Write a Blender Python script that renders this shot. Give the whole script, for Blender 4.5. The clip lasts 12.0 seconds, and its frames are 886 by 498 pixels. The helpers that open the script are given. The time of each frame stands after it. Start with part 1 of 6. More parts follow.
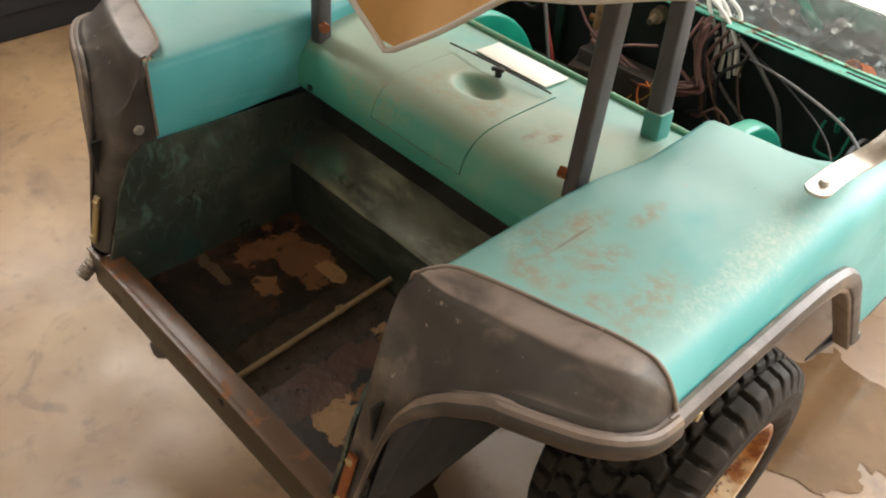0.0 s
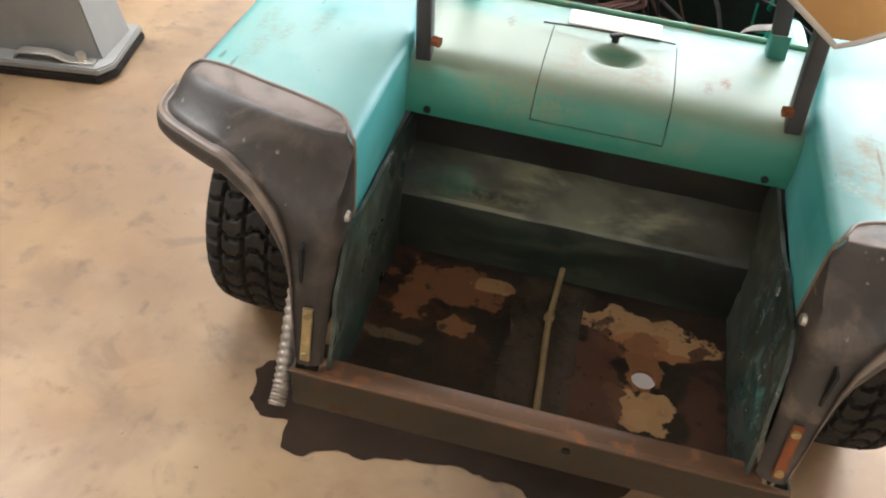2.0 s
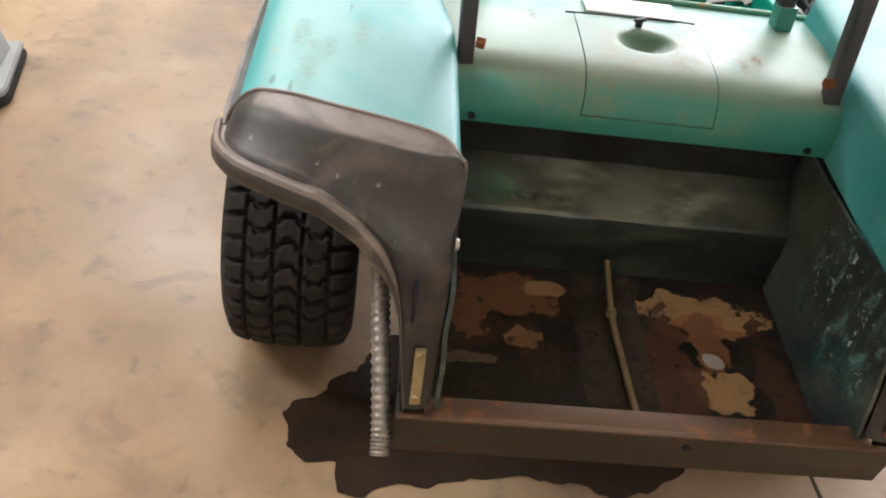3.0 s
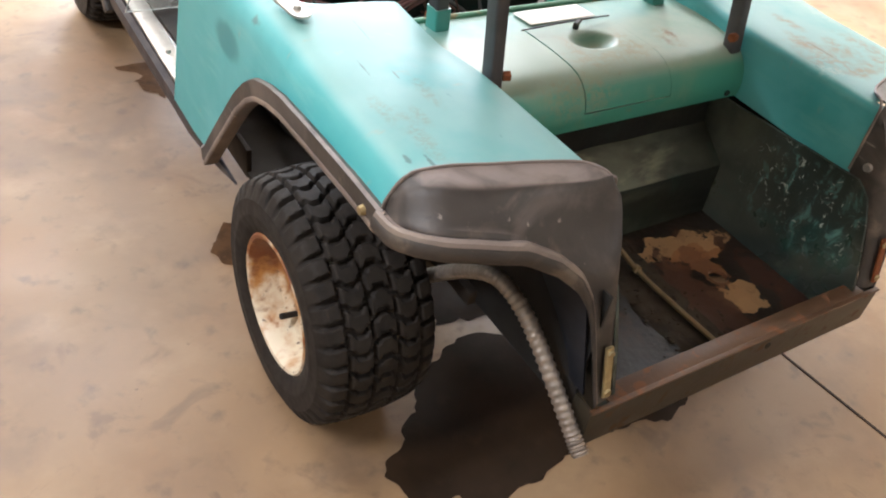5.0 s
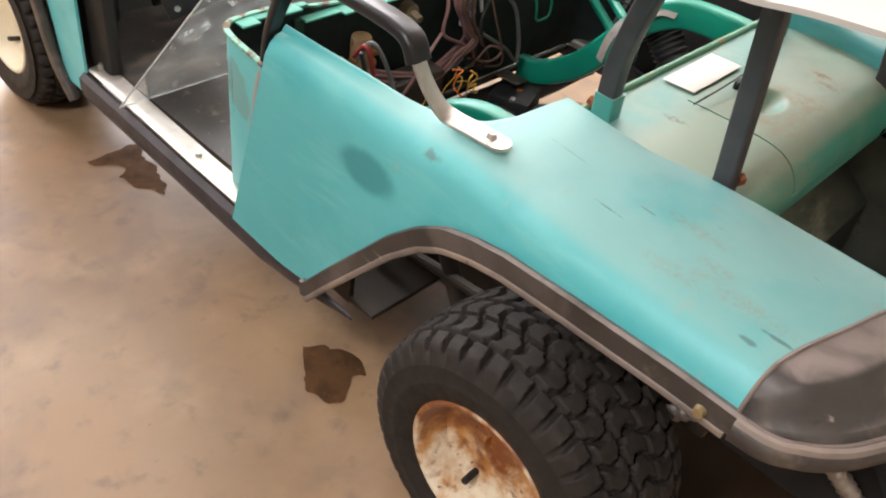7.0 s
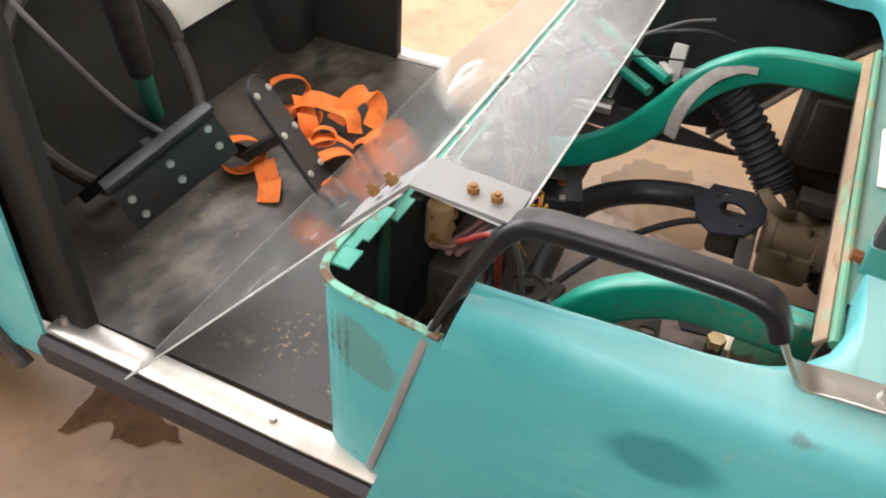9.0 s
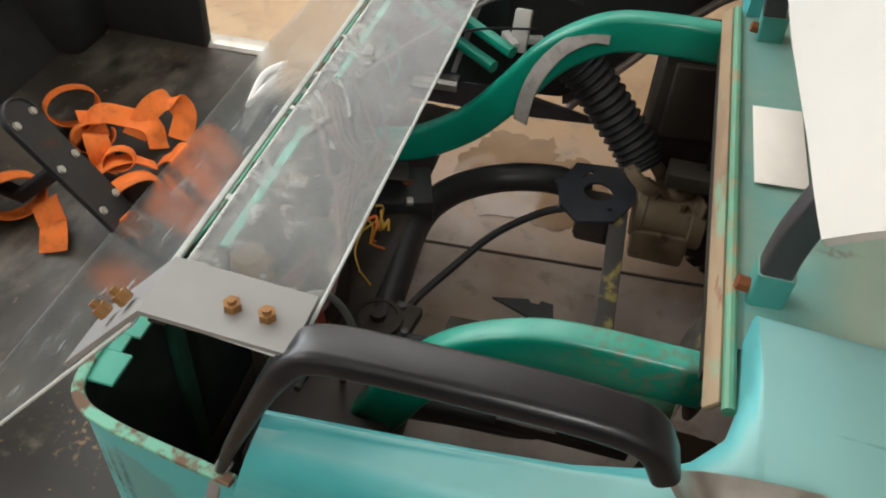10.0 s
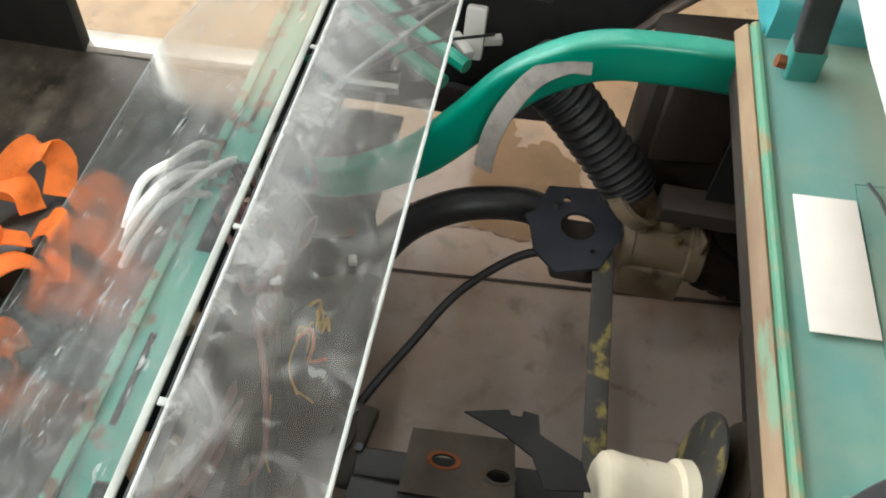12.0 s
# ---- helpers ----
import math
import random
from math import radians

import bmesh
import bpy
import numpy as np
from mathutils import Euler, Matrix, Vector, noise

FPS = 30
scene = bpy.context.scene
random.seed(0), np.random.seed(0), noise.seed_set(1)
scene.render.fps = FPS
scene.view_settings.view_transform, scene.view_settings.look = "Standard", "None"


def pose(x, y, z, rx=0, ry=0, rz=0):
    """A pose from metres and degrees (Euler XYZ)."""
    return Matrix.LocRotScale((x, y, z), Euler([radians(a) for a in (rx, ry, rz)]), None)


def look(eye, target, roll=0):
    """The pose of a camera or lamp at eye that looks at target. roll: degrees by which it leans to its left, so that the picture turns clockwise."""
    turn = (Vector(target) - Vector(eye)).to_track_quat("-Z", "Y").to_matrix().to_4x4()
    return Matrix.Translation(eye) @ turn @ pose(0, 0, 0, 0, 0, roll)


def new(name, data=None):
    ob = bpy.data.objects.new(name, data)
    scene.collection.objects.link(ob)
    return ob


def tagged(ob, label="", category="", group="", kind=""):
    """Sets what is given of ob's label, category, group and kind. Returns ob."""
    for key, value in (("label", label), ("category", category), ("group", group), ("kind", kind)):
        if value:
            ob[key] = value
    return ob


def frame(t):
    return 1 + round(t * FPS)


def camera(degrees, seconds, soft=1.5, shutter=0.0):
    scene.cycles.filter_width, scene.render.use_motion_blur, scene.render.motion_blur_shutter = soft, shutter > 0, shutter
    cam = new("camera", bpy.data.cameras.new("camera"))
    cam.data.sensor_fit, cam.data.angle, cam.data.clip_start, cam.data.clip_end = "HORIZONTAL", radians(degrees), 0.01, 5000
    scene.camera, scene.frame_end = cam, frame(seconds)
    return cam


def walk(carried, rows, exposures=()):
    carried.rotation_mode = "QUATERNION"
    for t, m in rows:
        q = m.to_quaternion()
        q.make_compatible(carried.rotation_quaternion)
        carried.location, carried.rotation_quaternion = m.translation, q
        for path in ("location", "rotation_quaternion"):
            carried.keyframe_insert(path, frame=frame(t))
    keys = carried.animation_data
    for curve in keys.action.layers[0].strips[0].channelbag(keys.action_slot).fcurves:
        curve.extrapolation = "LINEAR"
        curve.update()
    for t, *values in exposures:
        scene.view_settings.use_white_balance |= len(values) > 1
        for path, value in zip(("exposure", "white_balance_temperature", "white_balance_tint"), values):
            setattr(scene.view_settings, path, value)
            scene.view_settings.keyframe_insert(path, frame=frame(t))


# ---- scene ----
cam = camera(55.8, 12.0, soft=2.0)
PATH = [
    (0, (0.788, -0.33, 1.285), (-0.259, 0.77, -0.017), 4.6),
    (0.5, (0.643, -0.498, 1.315), (-0.213, 0.756, 0.013), 5.2),
    (1, (0.374, -0.577, 1.3), (-0.297, 0.754, -0.033), 5.6),
    (1.5, (0.173, -0.614, 1.28), (-0.366, 0.728, -0.103), 4.9),
    (2, (-0.031, -0.672, 1.291), (-0.271, 0.763, -0.081), 6.3),
    (2.5, (-0.19, -0.703, 1.296), (-0.241, 0.761, -0.066), 7.1),
    (3, (-0.405, -0.619, 1.25), (-0.213, 0.82, -0.125), 10.4),
    (3.2, (-0.487, -0.585, 1.261), (-0.231, 0.832, -0.128), 9.5),
    (4.8, (-1.006, -0.531, 1.28), (-0.123, 0.71, -0.016), 9.2),
    (5, (-1.041, -0.469, 1.261), (-0.086, 0.745, -0.009), 10.8),
    (5.5, (-1.119, -0.31, 1.266), (-0.091, 0.851, 0.002), 10.4),
    (6, (-1.145, -0.184, 1.249), (-0.084, 0.935, -0.026), 10.8),
    (6.5, (-1.201, -0.006, 1.25), (-0.047, 0.989, -0.046), 11.4),
    (7, (-1.231, 0.146, 1.248), (-0.046, 1.092, -0.057), 9.9),
    (7.2, (-1.225, 0.207, 1.234), (-0.044, 1.172, -0.06), 8.8),
    (8.8, (-1.123, 0.8, 1.227), (0.232, 1.441, -0.098), 7.0),
    (9, (-1.119, 0.845, 1.237), (0.277, 1.428, -0.072), 4.1),
    (9.5, (-1.031, 0.862, 1.23), (0.435, 1.246, -0.075), 3.9),
    (10, (-0.864, 0.855, 1.189), (0.543, 1.157, -0.2), 4.3),
    (10.5, (-0.718, 0.839, 1.178), (0.619, 1.149, -0.277), 7.1),
    (11, (-0.627, 0.897, 1.174), (0.66, 1.11, -0.342), 8.2),
    (11.5, (-0.551, 0.994, 1.187), (0.724, 1.045, -0.353), 11.4),
    (12, (-0.502, 0.947, 1.195), (0.717, 1.073, -0.385), 5.1),
]
walk(cam, [(t, look(eye, target, roll)) for t, eye, target, roll in PATH],
     exposures=[(0.0, 0.3, 6550, 10), (1.0, 0.56, 6200, 9), (2.0, 0.78, 5950, 10), (3.0, 0.56, 6000, 10), (5.0, 0.50, 5950, 14), (7.0, 0.40, 6250, 16), (8.8, 0.34, 6200, 16), (9.5, 0.0, 6000, 11), (10.2, -0.50, 6250, 9), (11.2, -0.24, 6050, 7), (11.6, -0.06, 5900, 6), (12.0, 0.0, 6000, 7)])

# ---- light: an assumed closed workshop with lamps under its ceiling ----
world = bpy.data.worlds.new("world")
scene.world = world
world.use_nodes = True
world.node_tree.nodes["Background"].inputs[0].default_value = (0.75, 0.8, 0.9, 1)
world.node_tree.nodes["Background"].inputs[1].default_value = 0.05


def area_lamp(name, at, size, watts, colour, target):
    data = bpy.data.lights.new(name, "AREA")
    data.shape, data.size, data.size_y, data.energy, data.color = "RECTANGLE", size[0], size[1], watts, colour
    ob = new(name, data)
    ob.matrix_basis = look(at, target)
    return ob


# place, size and watts of each ceiling light; the last two are added fill
LAMPS = [((-1.3, 3.95, 2.92), (2.2, 0.9), 104), ((2.0, 3.9, 2.92), (2.2, 0.9), 92), ((2.7, 2.0, 2.92), (3.0, 1.6), 62), ((0.25, 1.69, 2.92), (0.4, 0.12), 9),
         ((-3.0, 0.5, 2.92), (1.8, 0.4), 90), ((0.4, -1.9, 2.92), (1.5, 0.35), 10)]
for at, size, watts in LAMPS:
    area_lamp("overhead_light", at, size, watts, (1.0, 0.97, 0.93), (at[0], at[1], 0))
# front light added behind an assumed window that is never in view
area_lamp("added_front_light", (1.6, 4.96, 1.5), (3.3, 2.0), 190, (0.96, 0.98, 1.0), (1.0, 0.6, 0.7))


# ---- materials ----
def rgb(r, g, b):
    return tuple((c / 255 / 12.92 if c / 255 <= 0.04045 else ((c / 255 + 0.055) / 1.055) ** 2.4) for c in (r, g, b)) + (1.0,)


class Surface:
    """A principled material with layers of stains laid over its base colour."""

    def __init__(self, name, colour, rough=0.5, metal=0.0, spec=0.5):
        self.mat = bpy.data.materials.new(name)
        self.mat.use_nodes = True
        self.tree = self.mat.node_tree
        self.shader = self.tree.nodes["Principled BSDF"]
        self.shader.inputs["Roughness"].default_value = rough
        self.shader.inputs["Metallic"].default_value = metal
        self.shader.inputs["Specular IOR Level"].default_value = spec
        self.where = self.tree.nodes.new("ShaderNodeTexCoord").outputs["Object"]
        base = self.tree.nodes.new("ShaderNodeRGB")
        base.outputs[0].default_value = colour
        self.colour = base.outputs[0]
        self.rough, self.height = None, None
        self.base_rough = rough

    def noise(self, scale, detail=4.0, stretch=(1, 1, 1), offset=(0, 0, 0), rough=0.55, distort=0.0):
        m = self.tree.nodes.new("ShaderNodeMapping")
        m.inputs["Scale"].default_value = stretch
        m.inputs["Location"].default_value = offset
        self.tree.links.new(self.where, m.inputs[0])
        n = self.tree.nodes.new("ShaderNodeTexNoise")
        n.inputs["Scale"].default_value, n.inputs["Detail"].default_value = scale, detail
        n.inputs["Roughness"].default_value, n.inputs["Distortion"].default_value = rough, distort
        self.tree.links.new(m.outputs[0], n.inputs["Vector"])
        return n.outputs[0]

    def ramp(self, value, low, high):
        r = self.tree.nodes.new("ShaderNodeMapRange")
        r.interpolation_type = "SMOOTHSTEP"
        r.inputs["From Min"].default_value, r.inputs["From Max"].default_value = low, high
        self.tree.links.new(value, r.inputs[0])
        return r.outputs[0]

    def math(self, op, a, b):
        n = self.tree.nodes.new("ShaderNodeMath")
        n.operation = op
        for k, v in enumerate((a, b)):
            if isinstance(v, (int, float)):
                n.inputs[k].default_value = v
            else:
                self.tree.links.new(v, n.inputs[k])
        return n.outputs[0]

    def spot(self, at, size, soft=0.35, wobble=0.25, scale=14.0):
        """A stain with a ragged edge round one place: 1 inside, 0 outside."""
        m = self.tree.nodes.new("ShaderNodeMapping")
        m.vector_type = "TEXTURE"
        m.inputs["Location"].default_value, m.inputs["Scale"].default_value = at, size
        self.tree.links.new(self.where, m.inputs[0])
        d = self.tree.nodes.new("ShaderNodeVectorMath")
        d.operation = "LENGTH"
        self.tree.links.new(m.outputs[0], d.inputs[0])
        ragged = self.math("ADD", d.outputs["Value"], self.math("MULTIPLY", self.math("SUBTRACT", self.noise(scale, 5), 0.5), wobble * 4))
        return self.math("SUBTRACT", 1.0, self.ramp(ragged, 1 - soft, 1 + soft))

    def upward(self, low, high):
        """1 where the surface lies level, 0 where it stands: for dust and for sheen painted on tops."""
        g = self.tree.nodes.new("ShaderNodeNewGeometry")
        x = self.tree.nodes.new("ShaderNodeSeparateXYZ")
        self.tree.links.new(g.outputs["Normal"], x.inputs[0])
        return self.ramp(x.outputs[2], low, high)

    def streaks(self, colour, marks, amount=0.8, wobble=0.7, scale=30.0):
        for at, size in marks:
            mask = self.math("MULTIPLY", self.spot(at, tuple(1.25 * c for c in size), 0.75, wobble * 0.75, scale), self.ramp(self.noise(scale * 2.3, 9, rough=0.7, offset=(at[1] * 9, 1, 2)), 0.36, 0.62))
            self.lay(colour, mask, amount)
            self.gloss(mask, 0.75)
        return self

    def lay(self, colour, mask, amount=1.0):
        n = self.tree.nodes.new("ShaderNodeMix")
        n.data_type = "RGBA"
        self.tree.links.new(self.math("MULTIPLY", mask, amount), n.inputs["Factor"])
        self.tree.links.new(self.colour, n.inputs["A"])
        n.inputs["B"].default_value = colour
        self.colour = n.outputs["Result"]
        return self

    def stain(self, colour, scale, low, high, amount=1.0, **more):
        return self.lay(colour, self.ramp(self.noise(scale, **more), low, high), amount)

    def gloss(self, mask, rough):
        """Roughness rough where the mask is 1."""
        n = self.tree.nodes.new("ShaderNodeMix")
        self.tree.links.new(mask, n.inputs["Factor"])
        if self.rough is None:
            n.inputs["A"].default_value = self.base_rough
        else:
            self.tree.links.new(self.rough, n.inputs["A"])
        n.inputs["B"].default_value = rough
        self.rough = n.outputs["Result"]
        return self

    def bump(self, scale, strength=0.3, depth=0.002, **more):
        b = self.tree.nodes.new("ShaderNodeBump")
        b.inputs["Strength"].default_value, b.inputs["Distance"].default_value = strength, depth
        self.tree.links.new(self.noise(scale, **more), b.inputs["Height"])
        if self.height is not None:
            self.tree.links.new(self.height, b.inputs["Normal"])
        self.height = b.outputs[0]
        return self

    def done(self):
        self.tree.links.new(self.colour, self.shader.inputs["Base Color"])
        if self.rough is not None:
            self.tree.links.new(self.rough, self.shader.inputs["Roughness"])
        if self.height is not None:
            self.tree.links.new(self.height, self.shader.inputs["Normal"])
        return self.mat


def concrete():
    s = Surface("concrete", rgb(162, 135, 102), 0.5)
    s.stain(rgb(134, 108, 80), 0.9, 0.42, 0.66, 0.6, detail=7)
    s.stain(rgb(184, 160, 124), 1.7, 0.46, 0.74, 0.45, offset=(3, 1, 0), detail=7)
    s.stain(rgb(112, 90, 70), 4.5, 0.54, 0.72, 0.5, detail=9, offset=(7, 0, 0), distort=0.6)
    s.stain(rgb(184, 160, 130), 9.0, 0.56, 0.76, 0.3, detail=9, offset=(17, 0, 0))
    s.stain(rgb(104, 82, 64), 16.0, 0.62, 0.74, 0.4, detail=8, offset=(1, 15, 0))
    s.stain(rgb(64, 50, 40), 42.0, 0.71, 0.76, 0.7, offset=(1, 5, 0))
    s.stain(rgb(214, 198, 174), 75.0, 0.73, 0.78, 0.5, offset=(2, 9, 0))
    # grey floor under the engine bay, its tone lifted against the cart's shade
    s.lay(rgb(158, 148, 142), s.spot((0.20, 0.94, 0), (0.56, 0.60, 1), 0.3, 0.2, 4.0), 0.9)
    # shade under the body, painted as a dark brown patch
    s.lay(rgb(66, 50, 38), s.spot((-0.27, 0.93, 0), (0.15, 0.19, 1), 0.4, 0.3, 9.0), 0.85)
    # brown tint behind the bar, deepened for the cart's shadow
    s.lay(rgb(112, 86, 62), s.spot((0.30, 0.06, 0), (0.50, 0.28, 1), 0.45, 0.3, 5.0), 0.6)
    # brown floor dirt that also stands in for shade beside the sill
    s.lay(rgb(112, 89, 68), s.spot((-0.90, 1.12, 0), (0.40, 0.75, 1), 0.6, 0.4, 3.0), 0.65)
    s.lay(rgb(98, 76, 58), s.spot((-0.68, 1.70, 0), (0.30, 0.42, 1), 0.5, 0.4, 4.0), 0.6)
    s.lay(rgb(128, 98, 66), s.spot((0.74, 0.85, 0), (0.42, 0.75, 1), 0.3, 0.35, 5.0), 0.7)
    s.stain(rgb(92, 74, 60), 7.0, 0.60, 0.72, 0.45, detail=10, offset=(21, 3, 0), distort=1.2)
    s.stain(rgb(134, 104, 74), 2.6, 0.48, 0.66, 0.5, detail=12, offset=(31, 3, 0))
    s.stain(rgb(188, 164, 132), 6.0, 0.50, 0.78, 0.2, detail=12, offset=(31, 13, 0))
    s.stain(rgb(84, 64, 50), 11.0, 0.58, 0.80, 0.4, detail=12, offset=(3, 33, 0), distort=0.4)
    s.stain(rgb(88, 74, 64), 17.0, 0.55, 0.74, 0.5, detail=11, offset=(41, 3, 0))
    s.stain(rgb(96, 80, 70), 5.0, 0.50, 0.70, 0.35, detail=11, offset=(11, 43, 0), distort=0.3)
    s.gloss(s.ramp(s.noise(3.0, 5), 0.4, 0.65), 0.36)
    s.bump(140, 0.15, 0.001).bump(9, 0.1, 0.004)
    return s.done()


def teal_paint():
    s = Surface("sun_faded_teal_plastic", rgb(74, 164, 166), 0.5)
    s.stain(rgb(104, 184, 186), 3.2, 0.38, 0.7, 0.8, detail=5)
    s.stain(rgb(44, 148, 152), 5.5, 0.52, 0.74, 0.6, offset=(4, 2, 1))
    s.stain(rgb(120, 186, 180), 14.0, 0.5, 0.72, 0.35, detail=8, stretch=(1, 0.5, 3), offset=(4, 7, 1))
    # level faces painted paler: some dust, mostly the sheen of lit tops
    pale_tint = s.math("MULTIPLY", s.upward(0.70, 0.99), s.ramp(s.noise(6.0, 8, offset=(9, 2, 5)), 0.05, 0.55))
    s.lay(rgb(160, 188, 180), pale_tint, 0.52)
    s.gloss(s.ramp(s.noise(4.0, 6, offset=(2, 2, 2)), 0.35, 0.7), 0.42)
    s.stain(rgb(170, 150, 118), 16.0, 0.64, 0.80, 0.5, detail=9, stretch=(1, 2.2, 1), offset=(1, 8, 3))
    s.stain(rgb(24, 104, 106), 45.0, 0.70, 0.76, 0.6, detail=5, stretch=(1, 0.25, 1), offset=(6, 8, 3))
    # scrapes and white speckled streaks on the passenger's side panel
    s.streaks(rgb(158, 128, 94), [((0.358, 0.30, 0.665), (0.030, 0.040, 0.1)), ((0.36, 0.365, 0.665), (0.014, 0.030, 0.1)), ((0.42, 0.315, 0.665), (0.016, 0.036, 0.1)),
                                  ((0.385, 0.245, 0.665), (0.028, 0.014, 0.1)), ((0.49, 0.305, 0.66), (0.018, 0.046, 0.1)), ((0.455, 0.265, 0.66), (0.014, 0.016, 0.1)), ((0.400, 0.43, 0.665), (0.010, 0.025, 0.1))], 0.55, 0.8, 26.0)
    s.streaks(rgb(236, 236, 222), [((0.528, 0.42, 0.65), (0.010, 0.085, 0.1)), ((0.520, 0.52, 0.66), (0.014, 0.055, 0.1)), ((0.545, 0.49, 0.64), (0.008, 0.08, 0.1)), ((0.325, 0.27, 0.667), (0.012, 0.012, 0.1))], 0.24, 1.0, 75.0)
    # marks on the driver's side panel
    s.streaks(rgb(152, 122, 84), [((-0.511, 0.398, 0.66), (0.008, 0.028, 0.1)), ((-0.43, 0.417, 0.66), (0.007, 0.030, 0.1)), ((-0.494, 0.315, 0.66), (0.009, 0.045, 0.1)), ((-0.47, 0.36, 0.66), (0.006, 0.02, 0.1))], 0.3, 0.8, 55.0)
    for at, size, tone in (((-0.487, 0.503, 0.67), (0.0013, 0.014, 0.1), rgb(54, 60, 54)), ((-0.511, 0.262, 0.66), (0.0022, 0.014, 0.1), rgb(58, 48, 40)), ((-0.535, 0.285, 0.655), (0.003, 0.010, 0.1), rgb(58, 48, 40)),
                           ((-0.45, 0.47, 0.665), (0.0013, 0.010, 0.1), rgb(90, 84, 66)), ((-0.567, 0.718, 0.643), (0.02, 0.016, 0.005), rgb(84, 62, 50)), ((-0.44, 0.60, 0.67), (0.0015, 0.03, 0.1), rgb(90, 140, 132)),
                           ((0.37, 0.33, 0.665), (0.0015, 0.03, 0.1), rgb(110, 84, 60))):
        s.lay(tone, s.spot(at, size, 0.6, 0.8, 60.0), 0.5)
    # a dent, its shading painted as a dark oval
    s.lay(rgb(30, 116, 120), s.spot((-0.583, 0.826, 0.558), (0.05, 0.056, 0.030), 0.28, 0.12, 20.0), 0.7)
    # bare primer with runs on the seat box
    primer = s.spot((-0.548, 1.175, 0.505), (0.05, 0.05, 0.045), 0.12, 0.35, 22.0)
    s.lay(rgb(84, 134, 130), primer, 0.8)
    s.streaks(rgb(40, 70, 68), [((-0.545, 1.20, 0.49), (0.05, 0.003, 0.035)), ((-0.545, 1.213, 0.487), (0.05, 0.002, 0.03)), ((-0.53, 1.225, 0.492), (0.05, 0.0025, 0.028))], 0.8, 0.3, 60.0)
    s.bump(420, 0.05, 0.0006).bump(9, 0.08, 0.003)
    s.shader.inputs["Coat Weight"].default_value, s.shader.inputs["Coat Roughness"].default_value = 0.1, 0.5
    return s.done()


def deck_paint():
    s = Surface("dirty_faded_teal_deck", rgb(58, 136, 118), 0.42)
    s.stain(rgb(74, 140, 116), 4.0, 0.42, 0.68, 0.7, detail=5)
    # paler level faces carry both dust and a painted low-angle sheen
    pale_tint = s.math("MULTIPLY", s.upward(0.55, 0.98), s.ramp(s.noise(5.0, 8, offset=(9, 2, 5)), 0.08, 0.55))
    s.lay(rgb(182, 184, 166), pale_tint, 0.60)
    s.stain(rgb(176, 156, 124), 8.0, 0.58, 0.84, 0.3, detail=9, offset=(1, 8, 3))
    s.streaks(rgb(158, 134, 98), [((-0.01, 0.48, 0.62), (0.07, 0.020, 0.1)), ((0.06, 0.52, 0.62), (0.016, 0.035, 0.1)), ((-0.055, 0.53, 0.62), (0.014, 0.03, 0.1)), ((0.17, 0.52, 0.62), (0.02, 0.028, 0.1)), ((-0.12, 0.43, 0.59), (0.06, 0.02, 0.03))], 0.42, 0.9, 30.0)
    s.streaks(rgb(120, 80, 52), [((0.18, 0.525, 0.62), (0.006, 0.012, 0.1)), ((0.155, 0.50, 0.62), (0.005, 0.009, 0.1)), ((0.03, 0.62, 0.62), (0.012, 0.006, 0.1)), ((-0.17, 0.60, 0.62), (0.005, 0.012, 0.1))], 0.8, 0.8, 60.0)
    s.stain(rgb(128, 100, 72), 26.0, 0.68, 0.76, 0.3, detail=9, offset=(1, 4, 3))
    # bluer front strip, where that painted sheen is held back
    s.lay(rgb(74, 150, 148), s.math("MULTIPLY", s.spot((0.0, 0.68, 0.62), (0.45, 0.075, 0.2), 0.5, 0.3, 9.0), s.ramp(s.noise(7.0, 8, offset=(2, 3, 8)), 0.25, 0.62)), 0.6)
    s.gloss(s.ramp(s.noise(6.0, 6, offset=(2, 2, 2)), 0.35, 0.7), 0.6)
    s.bump(300, 0.08, 0.0008).bump(9, 0.08, 0.003)
    s.shader.inputs["Coat Weight"].default_value, s.shader.inputs["Coat Roughness"].default_value = 0.25, 0.4
    return s.done()


def plain(name, colour, rough=0.5, metal=0.0, dark=0.6, scale=9.0, bump=0.15, grain=160.0, spec=0.5):
    s = Surface(name, colour, rough, metal, spec)
    s.stain(tuple(c * dark for c in colour[:3]) + (1,), scale, 0.42, 0.7, 0.8, detail=6)
    s.stain(tuple(min(1, c * (2 - dark)) for c in colour[:3]) + (1,), scale * 2.7, 0.55, 0.75, 0.5, detail=6, offset=(5, 1, 2))
    s.gloss(s.ramp(s.noise(scale * 1.6, 5, offset=(3, 3, 3)), 0.35, 0.7), min(1, rough + 0.15))
    s.bump(grain, bump, 0.001)
    return s.done()


def rusty(name, colour, rust, amount, rough=0.5, metal=0.0, scale=14.0):
    s = Surface(name, colour, rough, metal)
    s.stain(tuple(c * 0.6 for c in colour[:3]) + (1,), 7.0, 0.45, 0.75, 0.6, detail=6)
    mask = s.ramp(s.noise(scale, 8, offset=(2, 6, 1)), 0.62 - amount, 0.74 - amount)
    s.lay(rust, mask, 0.9)
    s.gloss(mask, 0.85)
    s.bump(90, 0.3, 0.0015)
    return s.done()


